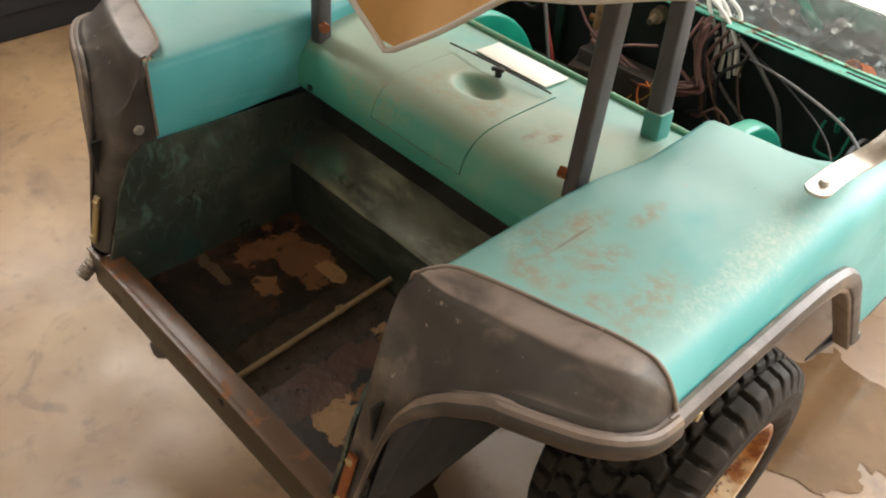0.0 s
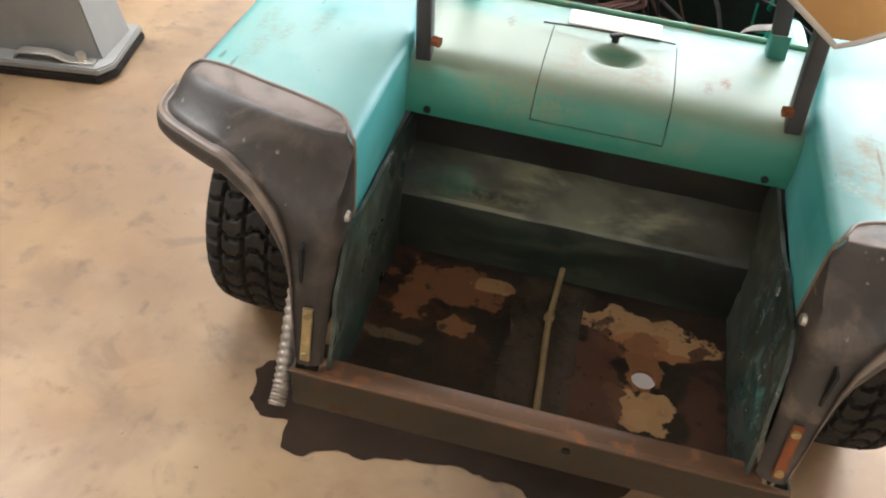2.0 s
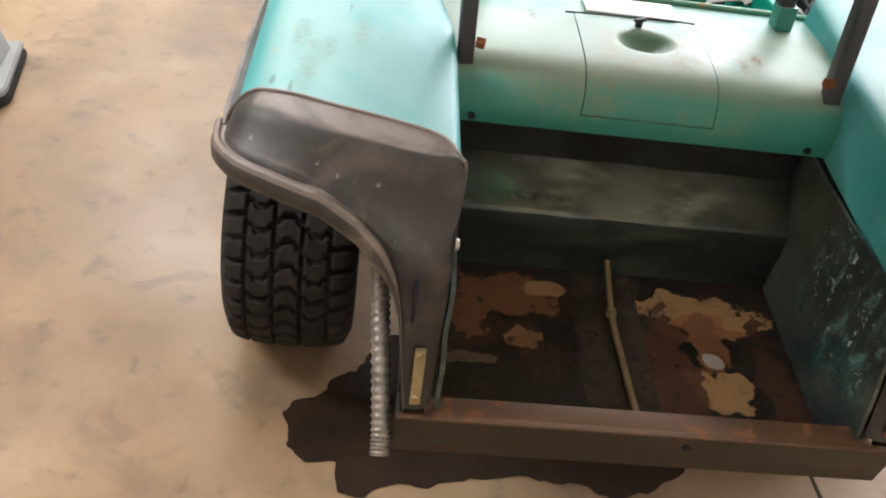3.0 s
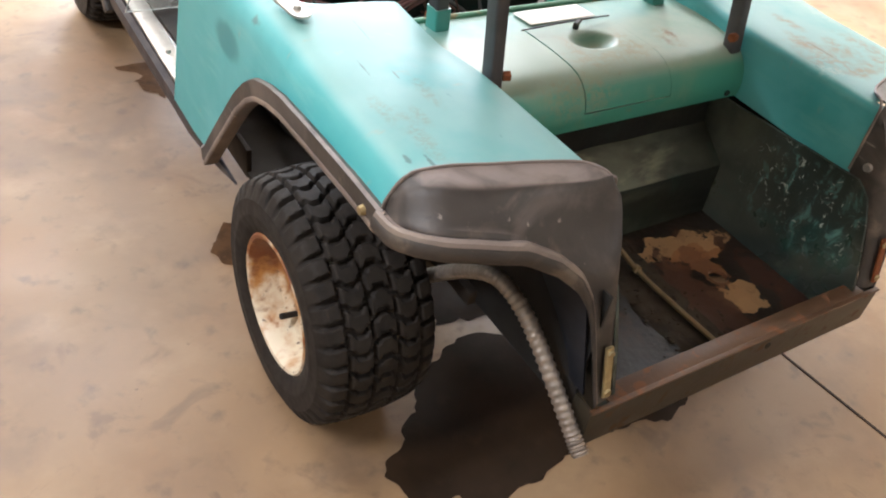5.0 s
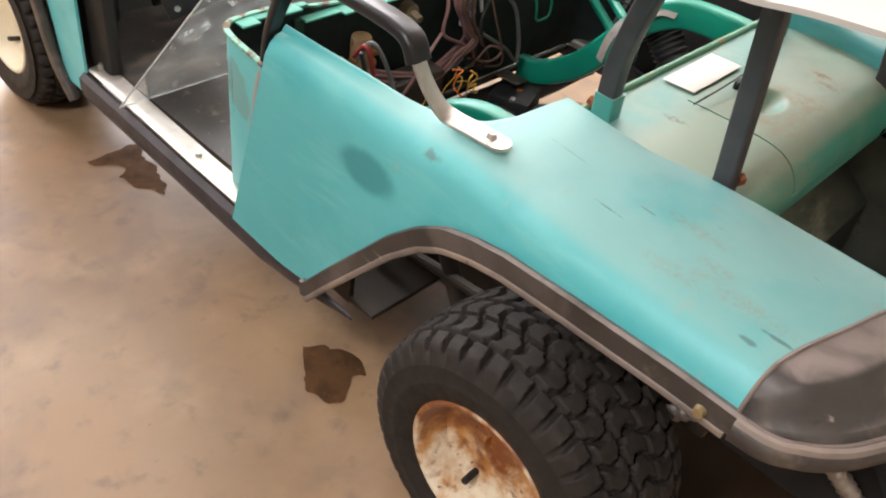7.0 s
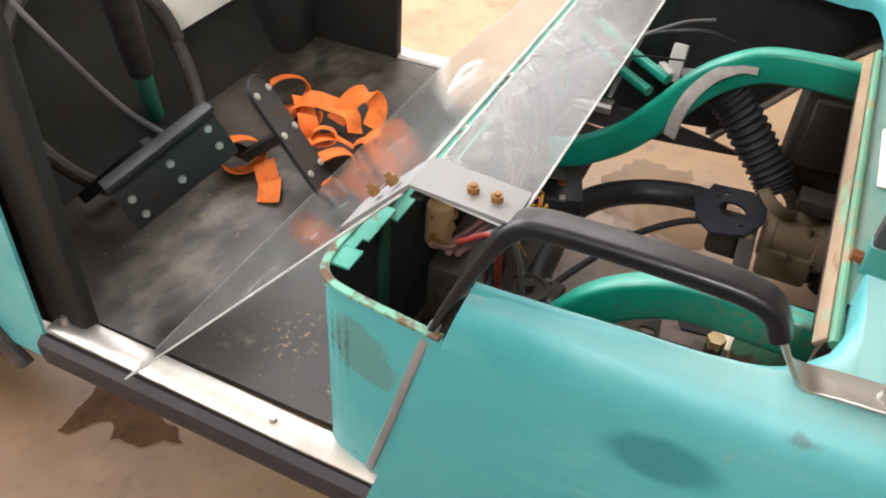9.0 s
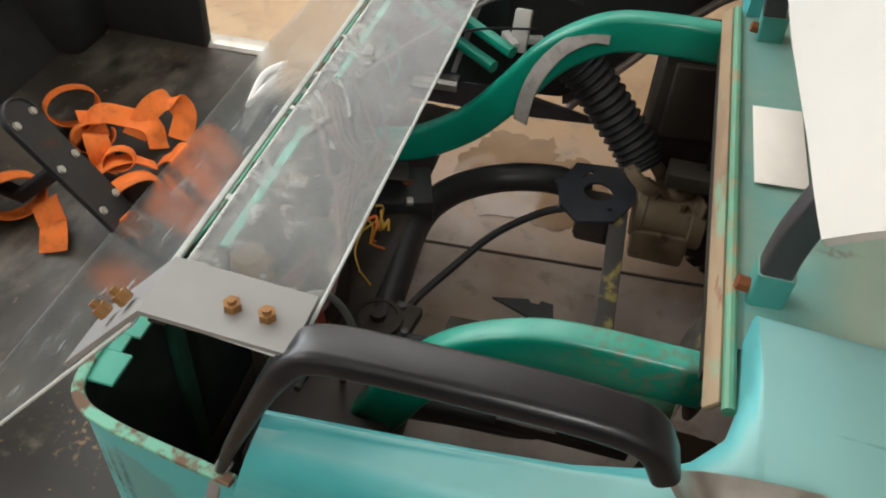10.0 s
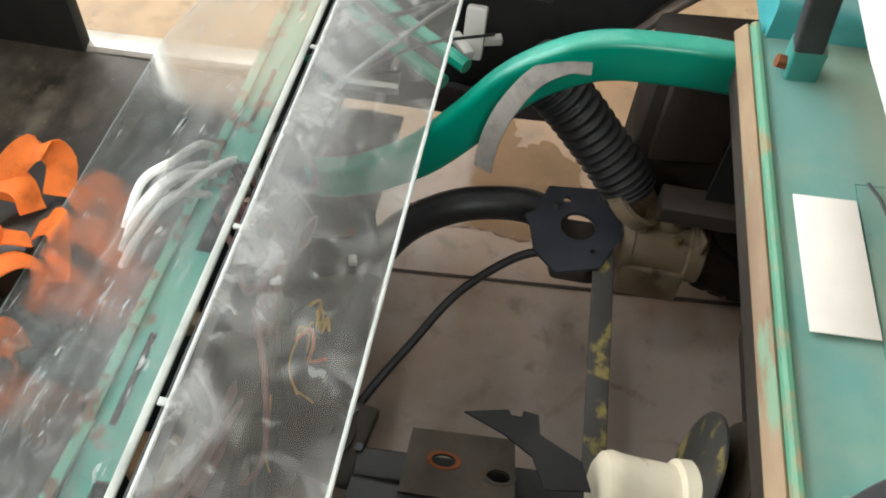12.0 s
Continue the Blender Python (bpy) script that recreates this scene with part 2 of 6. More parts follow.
def scuffed_rubber(name, colour, pale):
    s = Surface(name, colour, 0.5)
    s.stain(tuple(c * 0.5 for c in colour[:3]) + (1,), 9.0, 0.42, 0.64, 0.6, detail=9, distort=0.5)
    s.stain(pale, 7.0, 0.48, 0.66, 0.75, detail=9, offset=(3, 2, 7), distort=0.8)
    s.stain(rgb(140, 124, 106), 18.0, 0.56, 0.74, 0.4, detail=9, offset=(1, 12, 7), distort=0.4)
    s.stain(rgb(176, 164, 152), 60.0, 0.66, 0.74, 0.5, detail=4, stretch=(1, 0.16, 1), offset=(1, 2, 17))
    s.stain(rgb(36, 30, 28), 50.0, 0.66, 0.74, 0.6, detail=5, stretch=(0.3, 1, 1), offset=(11, 2, 17))
    # level faces painted paler, for dust and for the lit top band
    pale_tint = s.math("MULTIPLY", s.upward(0.84, 0.985), s.ramp(s.noise(14.0, 9, offset=(9, 2, 5), distort=0.6), 0.15, 0.62))
    s.lay(rgb(158, 146, 140), pale_tint, 0.75)
    s.gloss(s.ramp(s.noise(9.0, 6, offset=(2, 2, 2)), 0.4, 0.65), 0.42)
    s.bump(150, 0.25, 0.001).bump(18, 0.25, 0.004)
    return s.done()


CONCRETE = concrete()
TEAL = teal_paint()
DECK_PAINT = deck_paint()
def frame_green():
    """Green enamel, paler where it lies level, with rust along its chips."""
    s = Surface("green_frame_paint", rgb(16, 132, 108), 0.32)
    s.stain(rgb(8, 104, 88), 6.0, 0.45, 0.7, 0.6, detail=7)
    s.lay(rgb(96, 176, 158), s.math("MULTIPLY", s.upward(0.45, 0.95), s.ramp(s.noise(9.0, 9, offset=(4, 1, 3), distort=0.5), 0.22, 0.62)), 0.62)
    chips = s.ramp(s.noise(44.0, 9, offset=(2, 6, 1)), 0.69, 0.72)
    s.lay(rgb(116, 76, 54), chips, 0.8)
    worn = s.math("MULTIPLY", s.spot((-0.293, 0.75, 0.54), (0.05, 0.075, 0.03), 0.7, 0.6, 26.0), s.ramp(s.noise(95.0, 9, offset=(7, 1, 2)), 0.46, 0.60))
    s.lay(rgb(128, 100, 78), worn, 0.45)
    # lower end painted dark, for grime and for shade in the bay
    s.lay(rgb(40, 33, 27), s.math("MULTIPLY", s.spot((-0.293, 1.13, 0.30), (0.06, 0.11, 0.09), 0.5, 0.5, 14.0), s.ramp(s.noise(22.0, 8, offset=(3, 3, 9)), 0.30, 0.52)), 0.9)
    s.gloss(chips, 0.8)
    s.bump(160, 0.1, 0.0008)
    return s.done()


GREEN = frame_green()
SHELL_IN = plain("shell_underside_black", rgb(24, 24, 23), 0.75)
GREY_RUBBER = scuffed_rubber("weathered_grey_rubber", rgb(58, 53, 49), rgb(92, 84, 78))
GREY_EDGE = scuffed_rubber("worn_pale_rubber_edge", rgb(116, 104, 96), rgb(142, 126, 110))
BLACK_RUBBER = plain("tyre_rubber", rgb(38, 33, 28), 0.7, dark=0.55, scale=30, bump=0.3, spec=0.35)
STEEL_DARK = plain("dark_grey_square_tube", rgb(74, 72, 74), 0.42, 0.3, dark=0.65, scale=12)
BLACK_STEEL = rusty("black_painted_steel", rgb(30, 30, 31), rgb(84, 54, 36), -0.015, 0.5)
ALU = plain("brushed_aluminium", rgb(196, 192, 184), 0.35, 0.85, dark=0.75, scale=20)
ZINC = plain("zinc_plated", rgb(176, 160, 120), 0.4, 0.8, dark=0.7, scale=30)
RUST_BAR = rusty("rusted_steel_bar", rgb(48, 42, 31), rgb(82, 60, 39), 0.06, 0.5, scale=26)
RUST_EDGE = rusty("orange_rust_edge", rgb(84, 60, 40), rgb(118, 78, 50), 0.08, 0.42, scale=34)
CHIPPED = rusty("chipped_cream_lip", rgb(104, 168, 142), rgb(104, 62, 44), 0.16, 0.55, scale=44)
WHITE = plain("white_paper", rgb(232, 228, 218), 0.6, dark=0.93, scale=6, bump=0.05)
VINYL = plain("white_vinyl", rgb(184, 182, 176), 0.42, dark=0.93, scale=5, bump=0.15, grain=300)
TAN = plain("tan_cloth_backing", rgb(176, 136, 84), 0.85, dark=0.85, scale=8)
ORANGE = plain("orange_webbing", rgb(236, 120, 40), 0.65, dark=0.6, scale=30, bump=0.4, grain=700)
CREAM = plain("cream_painted_wheel", rgb(218, 206, 178), 0.4, dark=0.85, scale=10)
PIPE = plain("tan_plastic_pipe", rgb(132, 112, 80), 0.5, dark=0.7, scale=20)
CONDUIT = plain("flexible_metal_conduit", rgb(158, 148, 138), 0.42, 0.6, dark=0.65, scale=30)
OLD_WHITE = rusty("stained_white_plastic", rgb(240, 230, 204), rgb(132, 100, 58), 0.03, 0.5)
GREY_METAL = plain("grey_painted_metal", rgb(142, 142, 140), 0.45, 0.2, dark=0.8, scale=6)
WIRE_RED = plain("red_cable", rgb(150, 54, 46), 0.5)
WIRE_PINK = plain("faded_pink_wire", rgb(128, 94, 92), 0.6)
WIRE_BROWN = plain("oily_brown_wire", rgb(96, 70, 60), 0.55)
WIRE_ORANGE = plain("orange_wire", rgb(200, 104, 40), 0.5)
WIRE_YELLOW = plain("yellow_wire", rgb(190, 148, 50), 0.5)
WIRE_GREY = plain("grey_cable", rgb(110, 108, 108), 0.5)
BLACK_PLASTIC = plain("black_plastic", rgb(30, 30, 31), 0.5, dark=0.7)
ENGINE = rusty("oily_cast_metal", rgb(124, 110, 88), rgb(60, 46, 32), 0.09, 0.55, 0.2)
DARK_BOX = plain("grimy_dark_steel", rgb(50, 42, 34), 0.6, dark=0.6, scale=8)
YELLOW_FLAKE = rusty("flaked_olive_paint", rgb(52, 50, 46), rgb(132, 120, 66), 0.08, 0.6, scale=30)
PLATE = plain("blue_grey_plate", rgb(48, 51, 58), 0.45, 0.2, dark=0.6, scale=12)
BRASS = plain("tarnished_nut", rgb(142, 104, 60), 0.5, 0.4, dark=0.6, scale=60)
RUST = plain("rust", rgb(128, 72, 38), 0.85, dark=0.6, scale=40)
LIP = rusty("worn_body_lip", rgb(76, 158, 138), rgb(116, 72, 52), 0.06, 0.6, scale=26)
BEAD = rusty("pale_green_bead", rgb(96, 150, 122), rgb(150, 136, 104), 0.07, 0.5, scale=18)
def beam_paint():
    s = Surface("rubbed_beam_flange", rgb(128, 104, 78), 0.6)
    s.stain(rgb(156, 132, 102), 7.0, 0.45, 0.65, 0.8, detail=8, stretch=(0.5, 2, 2))
    s.stain(rgb(112, 150, 120), 9.0, 0.56, 0.64, 0.85, detail=8, stretch=(0.6, 3, 3), offset=(4, 1, 2))
    s.stain(rgb(112, 62, 38), 30.0, 0.60, 0.70, 0.8, detail=8, stretch=(0.4, 2, 2), offset=(2, 5, 1))
    return s.bump(120, 0.3, 0.001).done()


BEAM = beam_paint()
WALL = plain("workshop_wall_paint", rgb(222, 217, 206), 0.8, dark=0.92, scale=1.5)
DARK_CABINET = plain("dark_cabinet_paint", rgb(34, 36, 42), 0.5, dark=0.75, scale=3)


def liner():
    s = Surface("black_rubber_liner", rgb(50, 58, 53), 0.42)
    s.stain(rgb(92, 98, 86), 6.0, 0.45, 0.68, 0.7, detail=6)
    s.stain(rgb(16, 76, 70), 9.0, 0.54, 0.7, 0.5, detail=7, offset=(2, 0, 4))
    scuff = s.spot((-0.30, 0.16, 0.45), (0.06, 0.14, 0.10), 0.6, 0.3, 10.0)
    s.lay(rgb(96, 128, 118), s.math("MULTIPLY", scuff, s.ramp(s.noise(40.0, 9, (1, 1, 0.6), (3, 2, 1), 0.65, 1.4), 0.50, 0.66)), 0.6)
    s.lay(rgb(104, 102, 88), s.math("MULTIPLY", s.spot((0.30, 0.34, 0.42), (0.06, 0.09, 0.13), 0.7, 0.3, 8.0), s.ramp(s.noise(7.0, 8, offset=(3, 1, 6)), 0.25, 0.65)), 0.5)
    worn = s.spot((0.30, 0.19, 0.44), (0.06, 0.13, 0.09), 0.5, 0.3, 10.0)
    s.lay(rgb(120, 176, 168), s.math("MULTIPLY", worn, s.ramp(s.noise(34.0, 9, (1, 1, 0.5), (0, 7, 1), 0.65, 1.4), 0.52, 0.70)), 0.55)
    s.lay(rgb(206, 212, 200), s.math("MULTIPLY", worn, s.ramp(s.noise(70.0, 6, (1, 1, 1), (4, 7, 1), 0.6, 1.0), 0.60, 0.68)), 0.7)
    s.stain(rgb(96, 98, 86), 20.0, 0.58, 0.74, 0.4, detail=9, offset=(4, 7, 11))
    s.gloss(s.ramp(s.noise(12.0, 5), 0.4, 0.65), 0.25)
    s.bump(40, 0.5, 0.003)
    return s.done()


def well_floor():
    s = Surface("muddy_well_floor", rgb(42, 34, 27), 0.4)
    s.stain(rgb(24, 20, 17), 6.0, 0.42, 0.62, 0.8, detail=7)
    s.stain(rgb(70, 46, 32), 8.0, 0.52, 0.66, 0.7, detail=7, offset=(3, 1, 0))
    tan, brown = rgb(156, 122, 84), rgb(116, 78, 52)
    for at, size, colour in (((-0.18, 0.30, 0.28), (0.085, 0.045, 1), brown), ((-0.235, 0.25, 0.28), (0.045, 0.05, 1), brown), ((-0.10, 0.325, 0.28), (0.035, 0.014, 1), tan),
                             ((-0.145, 0.225, 0.28), (0.03, 0.022, 1), rgb(128, 92, 62)), ((-0.23, 0.17, 0.28), (0.05, 0.012, 1), rgb(96, 78, 58)),
                             ((0.14, 0.305, 0.28), (0.10, 0.030, 1), tan), ((0.17, 0.27, 0.28), (0.075, 0.025, 1), rgb(140, 96, 60)), ((0.235, 0.285, 0.28), (0.04, 0.018, 1), tan),
                             ((0.155, 0.22, 0.28), (0.032, 0.07, 1), brown), ((0.165, 0.145, 0.28), (0.045, 0.04, 1), tan), ((0.15, 0.115, 0.28), (0.02, 0.02, 1), tan),
                             ((0.08, 0.16, 0.28), (0.045, 0.12, 1), rgb(74, 48, 36)), ((0.25, 0.16, 0.28), (0.035, 0.12, 1), rgb(66, 42, 32))):
        mask = s.spot(at, size, 0.07, 0.75, 19.0)
        s.lay(colour, mask, 0.9)
        s.gloss(mask, 0.55)
    s.stain(rgb(90, 54, 34), 26.0, 0.56, 0.68, 0.35, detail=8, offset=(8, 0, 1))
    s.stain(rgb(18, 15, 13), 34.0, 0.62, 0.68, 0.7, detail=7)
    s.gloss(s.ramp(s.noise(6.0, 4, offset=(2, 9, 0)), 0.5, 0.58), 0.4)
    s.bump(60, 0.5, 0.003)
    return s.done()


def wheel_paint():
    s = Surface("rusted_cream_rim", rgb(220, 208, 182), 0.4)
    for x in (-0.6, 0.6):
        s.lay(rgb(178, 120, 48), s.spot((x, 0.53, 0.262), (0.3, 0.15, 0.110), 0.5, 0.7, 26.0), 0.95)
        s.lay(rgb(124, 68, 32), s.spot((x, 0.545, 0.285), (0.3, 0.13, 0.09), 0.6, 1.1, 34.0), 0.95)
        s.lay(rgb(92, 50, 36), s.spot((x, 0.45, 0.27), (0.3, 0.035, 0.035), 0.6, 0.9, 40.0), 0.8)
    s.stain(rgb(150, 92, 40), 24.0, 0.58, 0.68, 0.8, detail=9, offset=(0, 3, 1))
    s.stain(rgb(70, 36, 20), 60.0, 0.62, 0.69, 0.8, detail=6)
    s.bump(120, 0.3, 0.0015)
    return s.done()


def acrylic():
    """Clear sheet with a mirror gloss, dulled by patches of dust."""
    m = bpy.data.materials.new("scratched_clear_acrylic")
    m.use_nodes = True
    t = m.node_tree
    where = t.nodes.new("ShaderNodeTexCoord").outputs["Object"]

    def mask(scale, low, high, top, stretch=(1, 1, 1), distort=0.0):
        k = t.nodes.new("ShaderNodeMapping")
        k.inputs["Scale"].default_value = stretch
        t.links.new(where, k.inputs[0])
        n = t.nodes.new("ShaderNodeTexNoise")
        n.inputs["Scale"].default_value, n.inputs["Detail"].default_value, n.inputs["Distortion"].default_value = scale, 10.0, distort
        t.links.new(k.outputs[0], n.inputs["Vector"])
        r = t.nodes.new("ShaderNodeMapRange")
        r.inputs["From Min"].default_value, r.inputs["From Max"].default_value, r.inputs["To Max"].default_value = low, high, top
        t.links.new(n.outputs[0], r.inputs[0])
        return r.outputs[0]

    def add(a, c):
        n = t.nodes.new("ShaderNodeMath")
        n.operation = "ADD"
        t.links.new(a, n.inputs[0]), t.links.new(c, n.inputs[1])
        return n.outputs[0]

    def band(y0, y1, y2, y3):
        """1 between y1 and y2, fading out to y0 and y3: dirt caught along the hinge."""
        x = t.nodes.new("ShaderNodeSeparateXYZ")
        t.links.new(where, x.inputs[0])
        out = None
        for lo, hi in ((y0, y1), (y3, y2)):
            r = t.nodes.new("ShaderNodeMapRange")
            r.inputs["From Min"].default_value, r.inputs["From Max"].default_value = lo, hi
            t.links.new(x.outputs[1], r.inputs[0])
            if out is None:
                out = r.outputs[0]
            else:
                n = t.nodes.new("ShaderNodeMath")
                n.operation = "MULTIPLY"
                t.links.new(out, n.inputs[0]), t.links.new(r.outputs[0], n.inputs[1])
                out = n.outputs[0]
        return out

    crust = t.nodes.new("ShaderNodeMath")
    crust.operation = "MULTIPLY"
    t.links.new(band(1.060, 1.100, 1.110, 1.114), crust.inputs[0])
    t.links.new(mask(24.0, 0.42, 0.74, 0.6, distort=1.5), crust.inputs[1])
    veil = t.nodes.new("ShaderNodeValue")
    veil.outputs[0].default_value = 0.03
    haze = add(add(mask(4.5, 0.42, 0.80, 0.07, distort=1.0), mask(13.0, 0.50, 0.74, 0.12, (0.6, 1, 1), 1.4)), add(mask(26.0, 0.57, 0.68, 0.20, distort=2.0), mask(44.0, 0.65, 0.71, 0.36)))
    haze = add(add(haze, veil.outputs[0]), crust.outputs[0])
    clear, gloss, dull = t.nodes.new("ShaderNodeBsdfTransparent"), t.nodes.new("ShaderNodeBsdfGlossy"), t.nodes.new("ShaderNodeBsdfDiffuse")
    clear.inputs[0].default_value = (0.94, 0.96, 0.96, 1)
    gloss.inputs["Roughness"].default_value = 0.17
    gloss.inputs["Color"].default_value = (0.8, 0.8, 0.8, 1)
    dull.inputs[0].default_value = (0.72, 0.73, 0.71, 1)
    facing, steep, fresnel = t.nodes.new("ShaderNodeLayerWeight"), t.nodes.new("ShaderNodeMath"), t.nodes.new("ShaderNodeMath")
    facing.inputs[0].default_value = 0.5
    steep.operation, fresnel.operation = "POWER", "MULTIPLY_ADD"
    steep.inputs[1].default_value, fresnel.inputs[1].default_value, fresnel.inputs[2].default_value = 5.0, 0.95, 0.04
    t.links.new(facing.outputs["Facing"], steep.inputs[0])
    t.links.new(steep.outputs[0], fresnel.inputs[0])
    shine, mix = t.nodes.new("ShaderNodeMixShader"), t.nodes.new("ShaderNodeMixShader")
    t.links.new(fresnel.outputs[0], shine.inputs[0])
    t.links.new(clear.outputs[0], shine.inputs[1])
    t.links.new(gloss.outputs[0], shine.inputs[2])
    t.links.new(haze, mix.inputs[0])
    t.links.new(shine.outputs[0], mix.inputs[1])
    through_ = t.nodes.new("ShaderNodeBsdfTranslucent")
    through_.inputs[0].default_value = (0.72, 0.73, 0.71, 1)
    pale_tint = t.nodes.new("ShaderNodeMixShader")
    pale_tint.inputs[0].default_value = 0.5
    t.links.new(dull.outputs[0], pale_tint.inputs[1])
    t.links.new(through_.outputs[0], pale_tint.inputs[2])
    t.links.new(pale_tint.outputs[0], mix.inputs[2])
    t.links.new(mix.outputs[0], t.nodes["Material Output"].inputs[0])
    return m


def rubber_mat():
    s = Surface("black_rubber_mat", rgb(45, 40, 34), 0.5)
    s.stain(rgb(30, 27, 25), 3.5, 0.42, 0.64, 0.8, detail=7)
    s.stain(rgb(104, 95, 84), 4.0, 0.50, 0.72, 0.6, detail=9, offset=(5, 1, 2), distort=0.8)
    s.stain(rgb(128, 118, 102), 17.0, 0.60, 0.74, 0.45, detail=9, offset=(5, 11, 2))
    # pale dust trodden into the mat
    for at, size in (((-0.25, 1.70, 0.26), (0.16, 0.05, 0.3)), ((-0.36, 1.62, 0.26), (0.10, 0.05, 0.3)), ((-0.10, 1.66, 0.26), (0.10, 0.07, 0.3)), ((0.40, 1.72, 0.26), (0.10, 0.12, 0.3))):
        s.lay(rgb(150, 142, 128), s.math("MULTIPLY", s.spot(at, size, 0.9, 0.6, 9.0), s.ramp(s.noise(11.0, 9, (1, 1.8, 1)), 0.34, 0.70)), 0.42)
    s.lay(rgb(170, 136, 92), s.math("MULTIPLY", s.spot((-0.385, 1.395, 0.26), (0.05, 0.04, 0.3), 0.6, 0.6, 30.0), s.ramp(s.noise(80.0, 5), 0.54, 0.66)), 0.5)
    s.stain(rgb(150, 124, 84), 70.0, 0.68, 0.74, 0.5, detail=3, offset=(5, 1, 12))
    s.gloss(s.ramp(s.noise(6.0, 5), 0.4, 0.65), 0.36)
    s.bump(160, 0.3, 0.001)
    return s.done()


MAT = rubber_mat()
LINER, WELL_FLOOR, RIM, ACRYLIC = liner(), well_floor(), wheel_paint(), acrylic()
WATER = plain("wet_concrete", rgb(112, 88, 64), 0.04, dark=0.75, scale=11, bump=0.03, grain=20)
OIL = plain("oil_soaked_concrete", rgb(84, 60, 38), 0.7, dark=0.5, scale=22, bump=0.2, spec=0.08)
OIL_AND_SHADE = plain("dark_oil_and_shade", rgb(46, 33, 21), 0.5, dark=0.5, scale=7, bump=0.1, spec=0.15)


# ---- mesh helpers ----
def smooth(points, steps=6):
    """A rounded curve through the points."""
    p = [Vector(q) for q in points]
    p = [2 * p[0] - p[1]] + p + [2 * p[-1] - p[-2]]
    out = []
    for a, b, c, d in zip(p, p[1:], p[2:], p[3:]):
        for k in range(steps):
            t = k / steps
            out.append(0.5 * (2 * b + (c - a) * t + (2 * a - 5 * b + 4 * c - d) * t * t + (3 * b - a - 3 * c + d) * t ** 3))
    return out + [p[-2]]


def sweep(bm, points, profile, up=(0, 0, 1), scale=None):
    """A profile, pairs of (side, up), drawn along the points; its ends are closed."""
    pts = [Vector(p) for p in points]
    rings = []
    up = Vector(up)
    for k, p in enumerate(pts):
        ahead = (pts[min(k + 1, len(pts) - 1)] - pts[max(k - 1, 0)]).normalized()
        side = ahead.cross(up)
        if side.length < 1e-4:
            side = ahead.cross(Vector((1, 0, 0)))
        side.normalize()
        top = side.cross(ahead).normalized()
        f = scale(k / (len(pts) - 1)) if scale else 1.0
        rings.append([bm.verts.new(p + side * a * f + top * b * f) for a, b in profile])
        up = top
    n = len(profile)
    for r, s in zip(rings, rings[1:]):
        for k in range(n):
            bm.faces.new((r[k], r[(k + 1) % n], s[(k + 1) % n], s[k]))
    bm.faces.new(rings[0])
    bm.faces.new(rings[-1])


def ring(r, n=10, flat=1.0):
    return [(r * math.cos(2 * math.pi * k / n), flat * r * math.sin(2 * math.pi * k / n)) for k in range(n)]


def oblong(w, h, r=0.004, n=3):
    out = []
    for cx, cy, a0 in ((w / 2 - r, h / 2 - r, 0), (-w / 2 + r, h / 2 - r, 90), (-w / 2 + r, -h / 2 + r, 180), (w / 2 - r, -h / 2 + r, 270)):
        for k in range(n + 1):
            a = radians(a0 + 90 * k / n)
            out.append((cx + r * math.cos(a), cy + r * math.sin(a)))
    return out


def tube(bm, points, r, n=10, steps=6):
    sweep(bm, smooth(points, steps) if steps else points, ring(r, n))


def block(bm, at, size, turn=None, bevel=0.003):
    """A box with rounded edges."""
    made = bmesh.ops.create_cube(bm, size=1.0)["verts"]
    m = Matrix.Translation(at) @ (turn or Matrix()) @ Matrix.Diagonal((*size, 1))
    for v in made:
        v.co = m @ v.co
    if bevel:
        edges = {e for v in made for e in v.link_edges}
        bmesh.ops.bevel(bm, geom=list(edges), offset=bevel, segments=2, affect="EDGES", profile=0.5)


def rod(bm, a, b, r, n=12, r2=None):
    a, b = Vector(a), Vector(b)
    m = Matrix.Translation((a + b) / 2) @ (b - a).to_track_quat("Z", "Y").to_matrix().to_4x4()
    bmesh.ops.create_cone(bm, cap_ends=True, segments=n, radius1=r, radius2=r if r2 is None else r2, depth=(b - a).length, matrix=m)


def lathe(bm, profile, m=Matrix(), n=40):
    """Pairs of (radius, height) turned round the z axis, then moved by m."""
    rings = []
    for r, h in profile:
        rings.append([bm.verts.new(m @ Vector((r * math.cos(2 * math.pi * k / n), r * math.sin(2 * math.pi * k / n), h))) for k in range(n)] if r > 1e-6
                     else [bm.verts.new(m @ Vector((0, 0, h)))])
    for a, b in zip(rings, rings[1:]):
        for k in range(n):
            q = (k + 1) % n
            if len(a) == 1:
                bm.faces.new((a[0], b[q], b[k]))
            elif len(b) == 1:
                bm.faces.new((a[k], a[q], b[0]))
            else:
                bm.faces.new((a[k], a[q], b[q], b[k]))


def sheet(bm, nu, nv, place):
    """A grid of points place(u, v), u and v from 0 to 1."""
    g = [[bm.verts.new(place(i / nu, j / nv)) for j in range(nv + 1)] for i in range(nu + 1)]
    for i in range(nu):
        for j in range(nv):
            bm.faces.new((g[i][j], g[i + 1][j], g[i + 1][j + 1], g[i][j + 1]))
    return g


